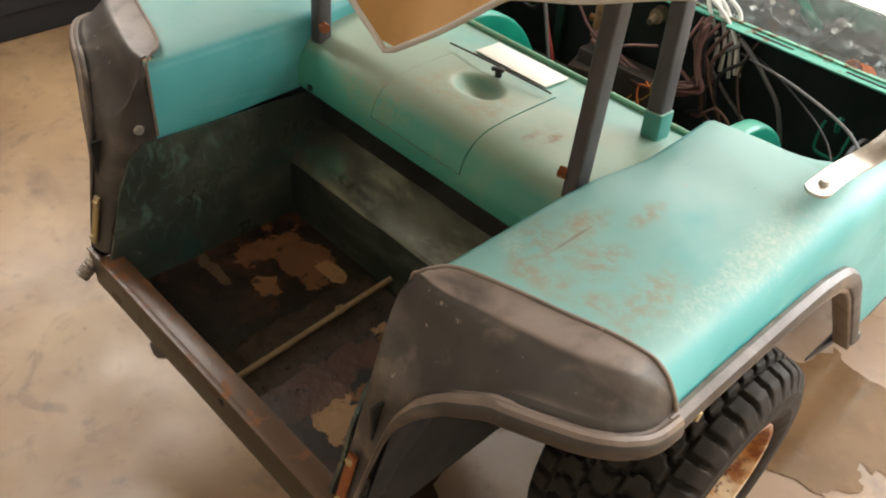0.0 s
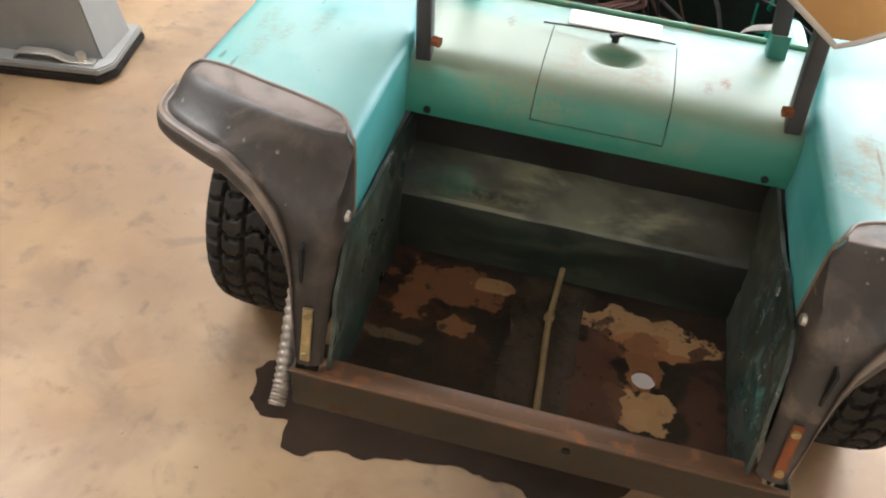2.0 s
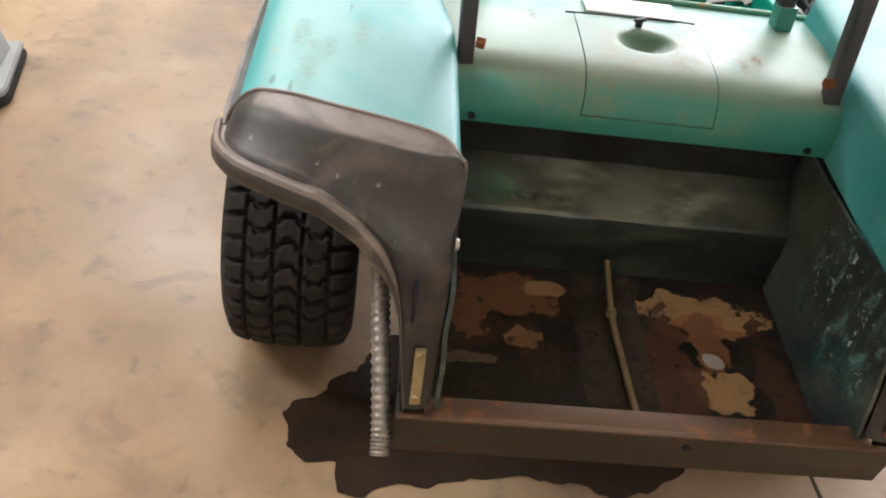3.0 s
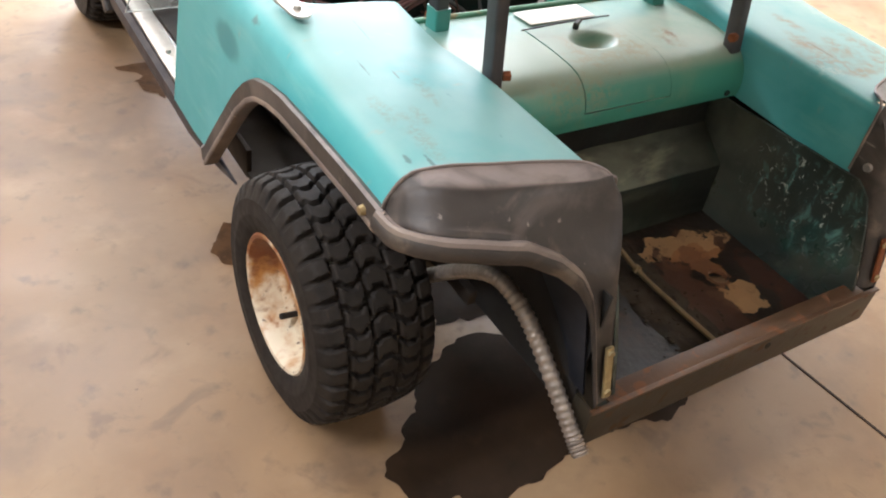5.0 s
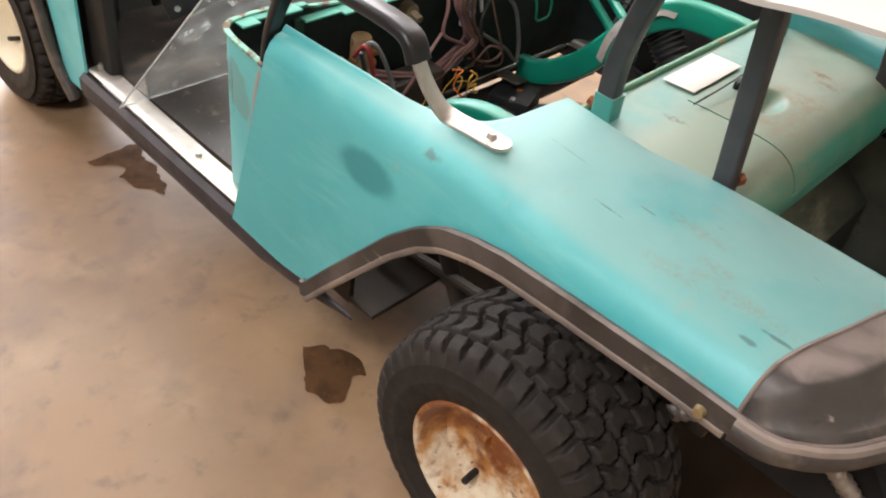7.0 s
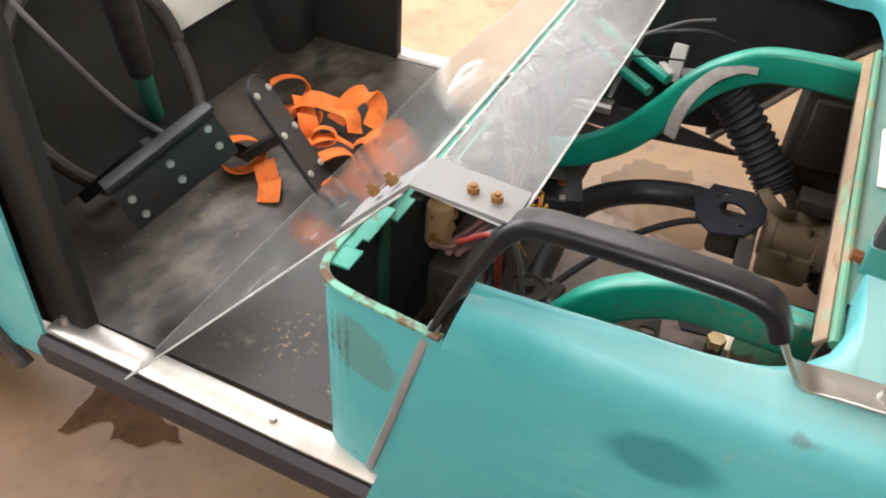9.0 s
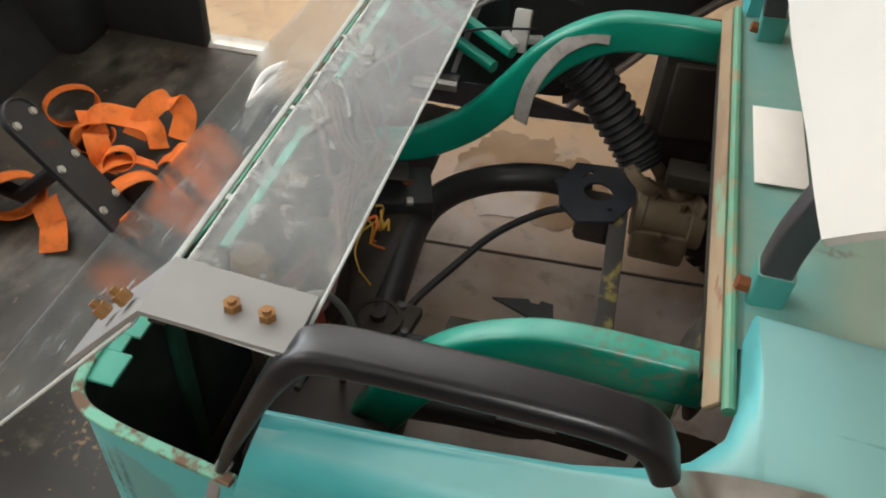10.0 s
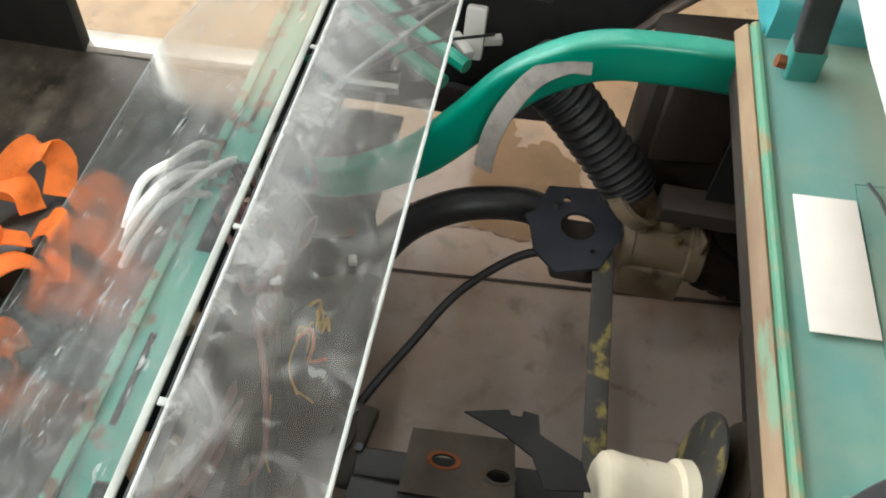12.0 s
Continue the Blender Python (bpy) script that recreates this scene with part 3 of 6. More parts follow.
def link(name, bm, material, angle=35, out=None):
    """out: the way that most of an open sheet's faces look."""
    bmesh.ops.recalc_face_normals(bm, faces=bm.faces)
    if out is not None:
        bm.normal_update()
        if sum(f.normal.dot(Vector(out)) * f.calc_area() for f in bm.faces) < 0:
            bmesh.ops.reverse_faces(bm, faces=bm.faces)
    bm.edges.index_update()
    rim = [e.index for e in bm.edges if e.is_boundary]
    me = bpy.data.meshes.new(name)
    bm.to_mesh(me)
    bm.free()
    for m in (material if isinstance(material, (list, tuple)) else [material]):
        me.materials.append(m)
    me.shade_smooth()
    me.set_sharp_from_angle(angle=radians(angle))
    for k in rim:
        me.edges[k].use_edge_sharp = True
    return new(name, me)


def part(name, bm, material, parent, label="", angle=35, out=None):
    ob = link(name, bm, material, angle, out)
    ob.parent = parent
    ob.matrix_parent_inverse = Matrix.Translation(parent.matrix_basis.translation).inverted() if parent.type == "EMPTY" else Matrix()
    return tagged(ob, label) if label else ob


def thing(name, at, label, category, group="", kind=""):
    ob = new(name)
    ob.empty_display_size = 0.1
    ob.matrix_basis = Matrix.Translation(at)
    return tagged(ob, label, category, group, kind)


def thicken(ob, t, inside=False, offset=-1.0):
    m = ob.modifiers.new("thickness", "SOLIDIFY")
    m.thickness, m.offset = t, offset
    if inside:
        m.material_offset, m.material_offset_rim = 1, 0
    return ob


def made():
    return bmesh.new()


def lerp(x, keys):
    return float(np.interp(x, [k[0] for k in keys], [k[1] for k in keys]))


# ---- the workshop ----
bm = made()
SEAM = [(0.80, -3.9), (0.02, 4.9)]
sheet(bm, 2, 2, lambda u, v: (-4.5 + 9 * u, -4 + 9 * v, 0))
tagged(link("floor", bm, CONCRETE), "stained tan workshop concrete with a saw-cut joint", "floor", kind="structure")
# walls and ceiling are unseen, added to close the room and bounce light
for name, at, size in (("wall_west", (-4.55, 0.5, 1.5), (0.1, 9.2, 3.0)), ("wall_east", (4.55, 0.5, 1.5), (0.1, 9.2, 3.0)),
                       ("wall_south", (0, -4.05, 1.5), (9, 0.1, 3.0)), ("ceiling", (0, 0.5, 3.05), (9.2, 9.2, 0.1))):
    bm = made()
    block(bm, at, size, bevel=0)
    tagged(link(name, bm, WALL), "unseen plain pale painted workshop " + name.split("_")[0], name.split("_")[0], kind="structure")

bm = made()
for at, size in (((-2.28, 5.05, 1.5), (4.44, 0.1, 3.0)), ((3.88, 5.05, 1.5), (1.24, 0.1, 3.0)), ((1.6, 5.05, 0.23), (3.32, 0.1, 0.46)), ((1.6, 5.05, 2.77), (3.32, 0.1, 0.46))):
    block(bm, at, size, bevel=0)
tagged(link("wall_north", bm, WALL), "plain pale painted workshop wall with an assumed window", "wall", kind="structure")
# window and glowing sheet are added as a source for the front light
sky = bpy.data.materials.new("window_glow")
sky.use_nodes = True
glow = sky.node_tree.nodes.new("ShaderNodeEmission")
glow.inputs[0].default_value, glow.inputs[1].default_value = (0.9, 0.95, 1.0, 1), 3.0
sky.node_tree.links.new(glow.outputs[0], sky.node_tree.nodes["Material Output"].inputs[0])
bm = made()
sheet(bm, 1, 1, lambda u, v: (-0.4 + 4 * u, 5.4, 0.2 + 2.6 * v))
tagged(link("backdrop", bm, sky), "glowing sheet added outside the assumed window", "backdrop", kind="structure")
window = thing("window_1", (1.6, 5.05, 0.46), "assumed wide white framed window, out of view", "window", kind="structure")
bm = made()
for x in (-0.02, 1.08, 2.12, 3.22):
    block(bm, (x, 5.05, 1.5), (0.05, 0.06, 2.06), bevel=0.004)
for z in (0.49, 2.51):
    block(bm, (1.6, 5.05, z), (3.3, 0.055, 0.05), bevel=0.004)
part("window_frame", bm, WHITE, window)

for at, size, watts in LAMPS:
    # fixtures out of view; the fill lamps' ones are added too
    lamp = thing("ceiling_light", (at[0], at[1], 3.0), "unseen white light fixture under the ceiling", "lamp", "ceiling lights")
    bm = made()
    block(bm, (at[0], at[1], 2.965), (size[0] + 0.06, size[1] + 0.06, 0.06), bevel=0.005)
    part("housing", bm, WHITE, lamp)

bm = made()
block(bm, (SEAM[0][0] / 2 + SEAM[1][0] / 2, 0.5, 0.0005), (0.006, 8.84, 0.003), Matrix.Rotation(math.atan2(0.78, 8.8), 4, "Z"), 0)
tagged(link("floor_joint", bm, plain("joint_dirt", rgb(58, 46, 38), 0.9)), "dark narrow joint sawn into the concrete floor", "joint", kind="structure")


def puddle(name, outline, z, material, label, rag=0.012, seed=1):
    """A flat stain inside a few corner points, its rim broken up by noise at two scales."""
    ring_ = smooth([(x, y, 0) for x, y in outline] + [(*outline[0], 0)], 14)[:-1]
    rim = []
    for p in ring_:
        d = Vector((noise.noise(Vector((p.x * 14, p.y * 14, seed))), noise.noise(Vector((p.x * 14, p.y * 14, seed + 7))), 0)) * rag
        d += Vector((noise.noise(Vector((p.x * 45, p.y * 45, seed))), noise.noise(Vector((p.x * 45, p.y * 45, seed + 3))), 0)) * rag * 0.45
        rim.append(p + d)
    bm = made()
    verts = [bm.verts.new((p.x, p.y, 0.0015 + z)) for p in rim]
    bmesh.ops.triangle_fill(bm, edges=[bm.edges.new((verts[k], verts[(k + 1) % len(verts)])) for k in range(len(verts))], use_beauty=True)
    return tagged(link(name, bm, material, out=(0, 0, 1)), label, "puddle", kind="stuff")


# both oil outlines also darken floor that only lies in the cart's shade
puddle("puddle", [(-0.38, 0.37), (-0.45, 0.30), (-0.50, 0.25), (-0.50, 0.17), (-0.43, 0.15), (-0.38, 0.09), (-0.25, 0.12), (-0.08, 0.14), (0.10, 0.12), (0.24, 0.22), (0.19, 0.36), (0.08, 0.40), (0.0, 0.46), (-0.10, 0.44), (-0.22, 0.47), (-0.32, 0.43)], 0, OIL_AND_SHADE, "dark oil pool under the cart's rear, widened over shaded floor", 0.022, 2)
puddle("puddle", [(-0.23, 0.53), (-0.09, 0.50), (0.0, 0.52), (0.02, 0.66), (-0.18, 0.68)], 0.0, OIL_AND_SHADE, "patch of dark oil and painted shade under the rear axle", 0.03, 5)
puddle("puddle", [(-0.57, 1.78), (-0.44, 1.79), (-0.46, 1.74), (-0.45, 1.67), (-0.49, 1.575), (-0.53, 1.63), (-0.55, 1.69), (-0.51, 1.72)], 0, OIL, "ragged dark oil stain beside the cart's sill", 0.022, 9)
puddle("puddle", [(-0.53, 1.01), (-0.47, 0.96), (-0.462, 0.885), (-0.51, 0.885), (-0.556, 0.855), (-0.59, 0.91), (-0.57, 0.965)], 0, OIL, "small dark oil stain beside the cart's sill", 0.02, 4)
puddle("puddle", [(0.525, 1.18), (0.614, 1.164), (0.697, 1.139), (0.769, 1.10), (0.782, 1.037), (0.768, 1.001), (0.790, 0.954), (0.703, 0.94), (0.735, 0.857), (0.62, 0.80), (0.50, 0.86), (0.47, 1.00)], 0, WATER, "shallow glossy water puddle beside the cart", 0.035, 6)
puddle("puddle", [(0.66, 1.30), (0.70, 1.27), (0.69, 1.23), (0.64, 1.26)], 0, WATER, "small water puddle beside the cart", 0.02, 3)

# ---- the golf cart: y runs to its front, x to its right ----
cart = thing("golf_cart", (0, 1.0, 0), "sun-faded turquoise golf cart stripped of its seats", "golf cart")

ARCH = [(0.10, 0.604), (0.233, 0.600), (0.325, 0.600), (0.465, 0.594), (0.56, 0.588), (0.613, 0.578), (0.66, 0.562), (0.70, 0.535), (0.75, 0.485), (0.81, 0.41), (0.87, 0.335), (0.93, 0.257), (0.97, 0.25), (1.2, 0.265)]
INNER_X = [(0.0, -0.297), (0.40, -0.297), (0.46, -0.300), (0.55, -0.315), (0.62, -0.318), (0.690, -0.318), (0.6935, -0.395), (0.698, -0.412), (0.703, -0.430), (0.713, -0.457), (0.738, -0.481), (0.77, -0.491), (0.83, -0.505), (0.9, -0.52), (1.06, -0.540)]
INNER_Z = [(0.0, 0.656), (0.45, 0.654), (0.55, 0.653), (0.64, 0.660), (0.69, 0.663), (0.72, 0.660), (0.76, 0.650), (0.82, 0.648), (0.9, 0.660), (1.06, 0.670)]
SHOULDER = [(0.0, 0.655), (0.45, 0.657), (0.67, 0.670), (0.8, 0.661), (0.95, 0.664), (1.06, 0.664)]
WALL_DROP = [(0.0, 0.135), (0.62, 0.12), (0.69, 0.055), (0.72, 0.03), (1.1, 0.02)]


def shell_section(y):
    """Pairs of (x, z) across the driver's side panel, from the foot of its inner wall over the top to the arch."""
    xi, zi, zs, zl, drop = lerp(y, INNER_X), lerp(y, INNER_Z), lerp(y, SHOULDER), lerp(y, ARCH), lerp(y, WALL_DROP)
    r = min(0.013, drop)
    xo = lerp(y, [(0.0, -0.522), (0.80, -0.526), (0.95, -0.545), (1.06, -0.556)])
    e = min(0.014, (xi - xo) * 0.45)
    sec = [(xi, zi - drop), (xi, zi - drop * 0.6), (xi, zi - r), (xi - 0.13 * e, zi - r * 0.45), (xi - 0.47 * e, zi - r * 0.1), (xi - e, zi + 0.003)]
    for k in range(1, 5):
        f = k / 5
        sec.append((xi - e + (xo - xi + e) * f, zi + 0.003 + (zs - zi - 0.003) * f + 0.006 * math.sin(math.pi * f)))
    w = (xo + 0.582) / 0.060
    sec += [(xo, zs), (xo - 0.022 * w, zs - 0.004), (xo - 0.040 * w, zs - 0.015), (xo - 0.051 * w, zs - 0.032)]
    low = min(zl, zs - 0.05)
    for k in range(1, 9):
        f = k / 8
        sec.append((xo - 0.051 * w - 0.009 * w * math.sin(math.pi * f * 0.5), zs - 0.032 + (low - zs + 0.032) * f))
    return sec


def side_shell(s):
    """One rear quarter panel: inner wall, top and outer side down to the wheel arch; s is -1 for the driver's side."""
    bm = made()
    ys = sorted([0.205 + 0.845 * k / 70 for k in range(71)] + [0.690, 0.6935, 0.698, 0.703, 0.708])

    def at(y, x, z):
        lean = max(0.0, min(1.0, (y - 0.9) / 0.15))
        return bm.verts.new((-s * x, y + lean * (0.66 - z) * 0.26, z))

    # the rear corner of the inner wall reaches further back, under the bumper cap
    rows = [[at(y, *p) for p in shell_section(y)[:n]] for y, n in ((0.138, 6), (0.152, 6), (0.165, 7), (0.18, 9), (0.195, 10))]
    full = [[at(y, *p) for p in shell_section(y)] for y in ys]
    for a, c in zip(rows, rows[1:] + full[:1]):
        for q in range(len(a) - 1):
            bm.faces.new((a[q], c[q], c[q + 1], a[q + 1]))
    for a, c in zip(full, full[1:]):
        for q in range(len(a) - 1):
            bm.faces.new((a[q], c[q], c[q + 1], a[q + 1]))
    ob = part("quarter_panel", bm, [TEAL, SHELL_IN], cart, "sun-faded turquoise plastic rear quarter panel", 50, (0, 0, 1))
    return thicken(ob, 0.005, True)


def arch_trim(s):
    bm = made()
    pts = [(s * 0.588, y, lerp(y, ARCH)) for y in np.linspace(0.236, 0.945, 60)]
    sweep(bm, pts, [(-0.006, -0.016), (0.004, -0.018), (0.010, -0.012), (0.012, 0.0), (0.009, 0.010), (0.0, 0.014), (-0.006, 0.012)], up=(0, 0, 1))
    part("arch_trim", bm, GREY_RUBBER, cart, "grey rubber trim round the wheel arch")
    bm = made()
    pts = [(s * 0.580, y, lerp(y, ARCH) - 0.022) for y in np.linspace(0.25, 0.93, 60)]
    sweep(bm, pts, oblong(0.03, 0.012, 0.004), up=(0, 0, 1))
    part("arch_lip", bm, GREY_EDGE, cart)
    bm = made()
    rod(bm, (s * 0.588, 0.28, lerp(0.28, ARCH) - 0.010), (s * 0.601, 0.28, lerp(0.28, ARCH) - 0.010), 0.009, 14, 0.006)
    part("screw", bm, ZINC, cart)


CAP_PLAN = [(0.2935, 0.140, 0), (0.2935, 0.124, 0), (0.297, 0.106, 0), (0.307, 0.094, 0), (0.324, 0.089, 0), (0.36, 0.090, 0), (0.42, 0.103, 0), (0.475, 0.120, 0), (0.525, 0.141, 0), (0.558, 0.163, 0), (0.576, 0.189, 0), (0.584, 0.215, 0), (0.5865, 0.248, 0)]
CAP_RIDGE = [(0.306, 0.143, 0), (0.308, 0.144, 0), (0.314, 0.146, 0), (0.323, 0.146, 0), (0.335, 0.146, 0), (0.365, 0.152, 0), (0.42, 0.169, 0), (0.468, 0.185, 0), (0.511, 0.200, 0), (0.541, 0.214, 0), (0.561, 0.230, 0), (0.572, 0.242, 0), (0.577, 0.2485, 0)]
CAP_KNEE = [(0, 0, 0.652), (0, 0, 0.640), (0, 0, 0.610), (0, 0, 0.585), (0, 0, 0.572), (0, 0, 0.572), (0, 0, 0.604), (0, 0, 0.625), (0, 0, 0.629), (0, 0, 0.627), (0, 0, 0.622), (0, 0, 0.614), (0, 0, 0.607)]
CAP_LOW = [(0.303, 0.356), (0.335, 0.358), (0.342, 0.42), (0.350, 0.49), (0.361, 0.535), (0.381, 0.570), (0.41, 0.594), (0.455, 0.614), (0.52, 0.618), (0.56, 0.615), (0.576, 0.609), (0.584, 0.603), (0.60, 0.596)]
CHEEK_LOW = [(0.100, 0.40), (0.106, 0.47), (0.115, 0.505), (0.128, 0.527), (0.140, 0.536)]
CAP_CROWN = [(0.30, 0.6685), (0.50, 0.6685), (0.53, 0.667), (0.55, 0.661), (0.565, 0.650), (0.577, 0.632)]
CAP_JOINT = [(0.568, 0.2485), (0.555, 0.247), (0.54, 0.244), (0.50, 0.234), (0.447, 0.219), (0.40, 0.207), (0.36, 0.195), (0.335, 0.186), (0.318, 0.175), (0.309, 0.160)]


def rear_cap(s):
    """The rubber bumper over the rear end of a quarter panel, with a leg down to the cross bar."""
    plan, ridge, knee = smooth(CAP_PLAN, 6), smooth(CAP_RIDGE, 6), smooth(CAP_KNEE, 6)
    bm = made()
    rows, foot = [], []
    for k, (p, top, turn_at) in enumerate(zip(plan, ridge, knee)):
        ahead = (plan[min(k + 1, len(plan) - 1)] - plan[max(k - 1, 0)]).normalized()
        out = Vector((ahead.y, -ahead.x, 0))
        low = lerp(p.y, CHEEK_LOW) if p.x < 0.2985 else lerp(p.x, CAP_LOW)
        z0 = max(turn_at.z, low + 0.003)
        crown = lerp(top.x, CAP_CROWN)
        pts = [(top, crown)]
        # a worn ridge, the rear face sloping away from it, then the skirt
        for f, d in ((0.07, 0.015), (0.14, 0.055), (0.22, 0.125), (0.31, 0.24), (0.43, 0.42), (0.57, 0.61), (0.70, 0.765), (0.85, 0.90), (1.0, 1.0)):
            pts.append((top.lerp(p, f), crown - (crown - z0) * d))
        for q in range(1, 9):
            t = q / 8
            pts.append((p, z0 + (low - z0) * t))
        w = max(0.0, min(1.0, (0.142 - p.y) / 0.03)) if p.x < 0.31 else 1.0
        rows.append([bm.verts.new((s * c.x, c.y - max(0.0, 0.61 - z) * 0.30 * w, z)) for c, z in pts])
        foot.append((p, out, low))
    for a, c in zip(rows, rows[1:]):
        for q in range(len(a) - 1):
            bm.faces.new((a[q], c[q], c[q + 1], a[q + 1]))
    joint = [bm.verts.new((s * x, y, lerp(x, CAP_CROWN))) for x, y in CAP_JOINT]
    loop = [row[0] for row in rows] + joint
    bmesh.ops.triangle_fill(bm, edges=[bm.edges.get((loop[k], loop[(k + 1) % len(loop)])) or bm.edges.new((loop[k], loop[(k + 1) % len(loop)])) for k in range(len(loop))], use_beauty=True)
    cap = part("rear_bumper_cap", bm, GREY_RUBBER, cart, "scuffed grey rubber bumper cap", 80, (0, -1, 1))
    thicken(cap, 0.004, offset=-1)
    # bead along the joint with the panel
    bm = made()
    pts = [(s * 0.5875, 0.248, 0.605), (s * 0.583, 0.2485, 0.622)] + [(s * x, y, lerp(x, CAP_CROWN) + 0.0005) for x, y in CAP_JOINT] + [(s * 0.3005, 0.148, 0.664), (s * 0.2935, 0.142, 0.648), (s * 0.2935, 0.1405, 0.54)]
    sweep(bm, smooth(pts, 4), ring(0.0026, 8))
    part("cap_bead", bm, GREY_EDGE, cap, "paler worn bead along the joint")
    # rolled flange along the lower edge, parted from the face by a crease
    for name, o, material in (("flange", [(-0.002, 0.010), (0.006, 0.011), (0.013, 0.006), (0.0165, -0.002), (0.0165, -0.012), (0.012, -0.020), (0.002, -0.020)], GREY_RUBBER),
                              ("flange_rim", [(0.003, 0.0105), (0.007, 0.0135), (0.0115, 0.0115), (0.0145, 0.0065), (0.012, 0.005)], GREY_EDGE)):
        bm = made()
        lip = []
        for k, (p, out, low) in enumerate(foot):
            if p.x < 0.33:
                continue
            side = out.lerp(Vector((0.35, -1, 0)).normalized(), 0.6 * max(0.0, min(1.0, (0.52 - p.x) / 0.12))).normalized()
            f = lerp(low, [(0.36, 0.12), (0.50, 0.45), (0.57, 1.0)])
            lip.append([bm.verts.new((s * (p + side * d * f).x, (p + side * d * f).y - max(0.0, 0.61 - low) * 0.30, low + dz * (0.5 + 0.5 * f))) for d, dz in o])
        n = len(o)
        for a, c in zip(lip, lip[1:]):
            for q in range(n):
                bm.faces.new((a[q], a[(q + 1) % n], c[(q + 1) % n], c[q]))
        bm.faces.new(lip[0]), bm.faces.new(lip[-1])
        part(name, bm, material, cap, "worn rolled flange along the lower edge" if name == "flange" else "pale rim along the flange's upper edge", 35)
    bm = made()
    sweep(bm, [(s * 0.321, 0.012, 0.372), (s * 0.322, 0.035, 0.452)], oblong(0.014, 0.006, 0.002), up=(0, -1, 0))
    part("strap_plate", bm, ZINC if s < 0 else RUST, cap, "small screwed metal strip")
    for z, y in ((0.381, 0.013), (0.443, 0.031)):
        bm = made()
        rod(bm, (s * 0.321, y + 0.004, z), (s * 0.321, y - 0.004, z), 0.006, 10)
        part("screw", bm, ZINC, cap)
    bm = made()
    rod(bm, (s * 0.296, 0.112, 0.561), (s * 0.289, 0.112, 0.561), 0.009, 14, 0.007)
    part("bolt", bm, ALU, cap)


for s in (-1, 1):
    side_shell(s)
    arch_trim(s)
    rear_cap(s)

# the well behind the seat
def well_panel(name, base, pale_tint, green, amount):
    """Painted panel of the well: dark, smeared with dust, green where it is rubbed bare."""
    s = Surface(name, base, 0.5)
    s.stain(tuple(c * 0.4 for c in base[:3]) + (1,), 6.0, 0.40, 0.60, 0.9, detail=9, stretch=(1, 1.6, 2))
    s.stain(pale_tint, 4.5, 0.46, 0.68, amount, detail=8, stretch=(1, 2, 2.6), offset=(1, 0, 4), distort=0.5)
    s.stain(green, 8.0, 0.58, 0.70, 0.6, detail=8, offset=(6, 0, 4))
    s.lay(rgb(70, 132, 104), s.spot((-0.225, 0.41, 0.415), (0.05, 0.06, 0.018), 0.5, 0.8, 30.0), 0.55)
    s.streaks(rgb(26, 24, 20), [((-0.13, 0.40, 0.41), (0.05, 0.05, 0.004))], 0.8, 0.5, 40.0)
    # ends darkened in the colour, like shade in the well's corners
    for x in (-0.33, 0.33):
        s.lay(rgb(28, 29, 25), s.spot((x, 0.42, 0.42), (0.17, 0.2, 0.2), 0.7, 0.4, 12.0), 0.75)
    s.gloss(s.ramp(s.noise(9.0, 5), 0.4, 0.65), 0.34)
    return s.bump(60, 0.4, 0.002).bump(9, 0.2, 0.004).done()


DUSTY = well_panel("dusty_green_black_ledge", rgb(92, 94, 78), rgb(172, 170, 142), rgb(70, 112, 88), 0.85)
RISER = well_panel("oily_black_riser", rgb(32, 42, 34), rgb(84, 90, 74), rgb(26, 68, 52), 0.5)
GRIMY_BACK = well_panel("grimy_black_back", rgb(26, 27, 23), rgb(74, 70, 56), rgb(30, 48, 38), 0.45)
bm = made()
outer = [(-0.298, 0.012), (0.298, 0.012), (0.298, 0.375), (-0.298, 0.375)]
loops = [[bm.verts.new((x, y, 0.278)) for x, y in outer]]
loops.append([bm.verts.new((0.159 + 0.019 * math.cos(k * math.pi / 12), 0.202 + 0.019 * math.sin(k * math.pi / 12), 0.278)) for k in range(24)])
edges = [bm.edges.new((l[k], l[(k + 1) % len(l)])) for l in loops for k in range(len(l))]
bmesh.ops.triangle_fill(bm, edges=edges, use_beauty=True)
well = thicken(part("well_floor", bm, WELL_FLOOR, cart, "muddy rust-stained floor of the rear bag well"), 0.008, offset=-1)
bm = made()
sheet(bm, 12, 40, lambda u, v: (-0.062 + 0.112 * u + 0.010 * noise.noise(Vector((round(u), v * 9, 5))), 0.022 + 0.345 * v, 0.2785 + 0.0035 * math.sin(math.pi * u) + 0.003 * noise.noise(Vector((u * 6, v * 16, 3)))))
part("well_mud_strip", bm, plain("caked_mud", rgb(58, 48, 36), 0.7, dark=0.35, scale=26, bump=1.0, grain=70), cart, "caked mud along the middle of the well")
rng = random.Random(21)
bm = made()
for k in range(170):
    x, y, r = rng.gauss(-0.005, 0.045), rng.uniform(0.03, 0.36), rng.uniform(0.001, 0.0035)
    bmesh.ops.create_icosphere(bm, subdivisions=1, radius=r, matrix=Matrix.Translation((x, y, 0.281 + r * 0.3)) @ Matrix.Rotation(rng.uniform(0, 3), 4, "Z") @ Matrix.Diagonal((rng.uniform(1.0, 2.2), 1, 0.55, 1)))
tagged(part("well_dirt", bm, plain("dry_mud_crumbs", rgb(58, 46, 34), 0.7, dark=0.4, scale=40), cart), kind="stuff")
bm = made()
tube(bm, [(0.008, 0.05, 0.292), (0.003, 0.15, 0.292), (-0.002, 0.26, 0.295), (0.003, 0.372, 0.309)], 0.0052, 12)
rod(bm, (-0.0035, 0.262, 0.298), (-0.0025, 0.272, 0.2965), 0.0085, 12)
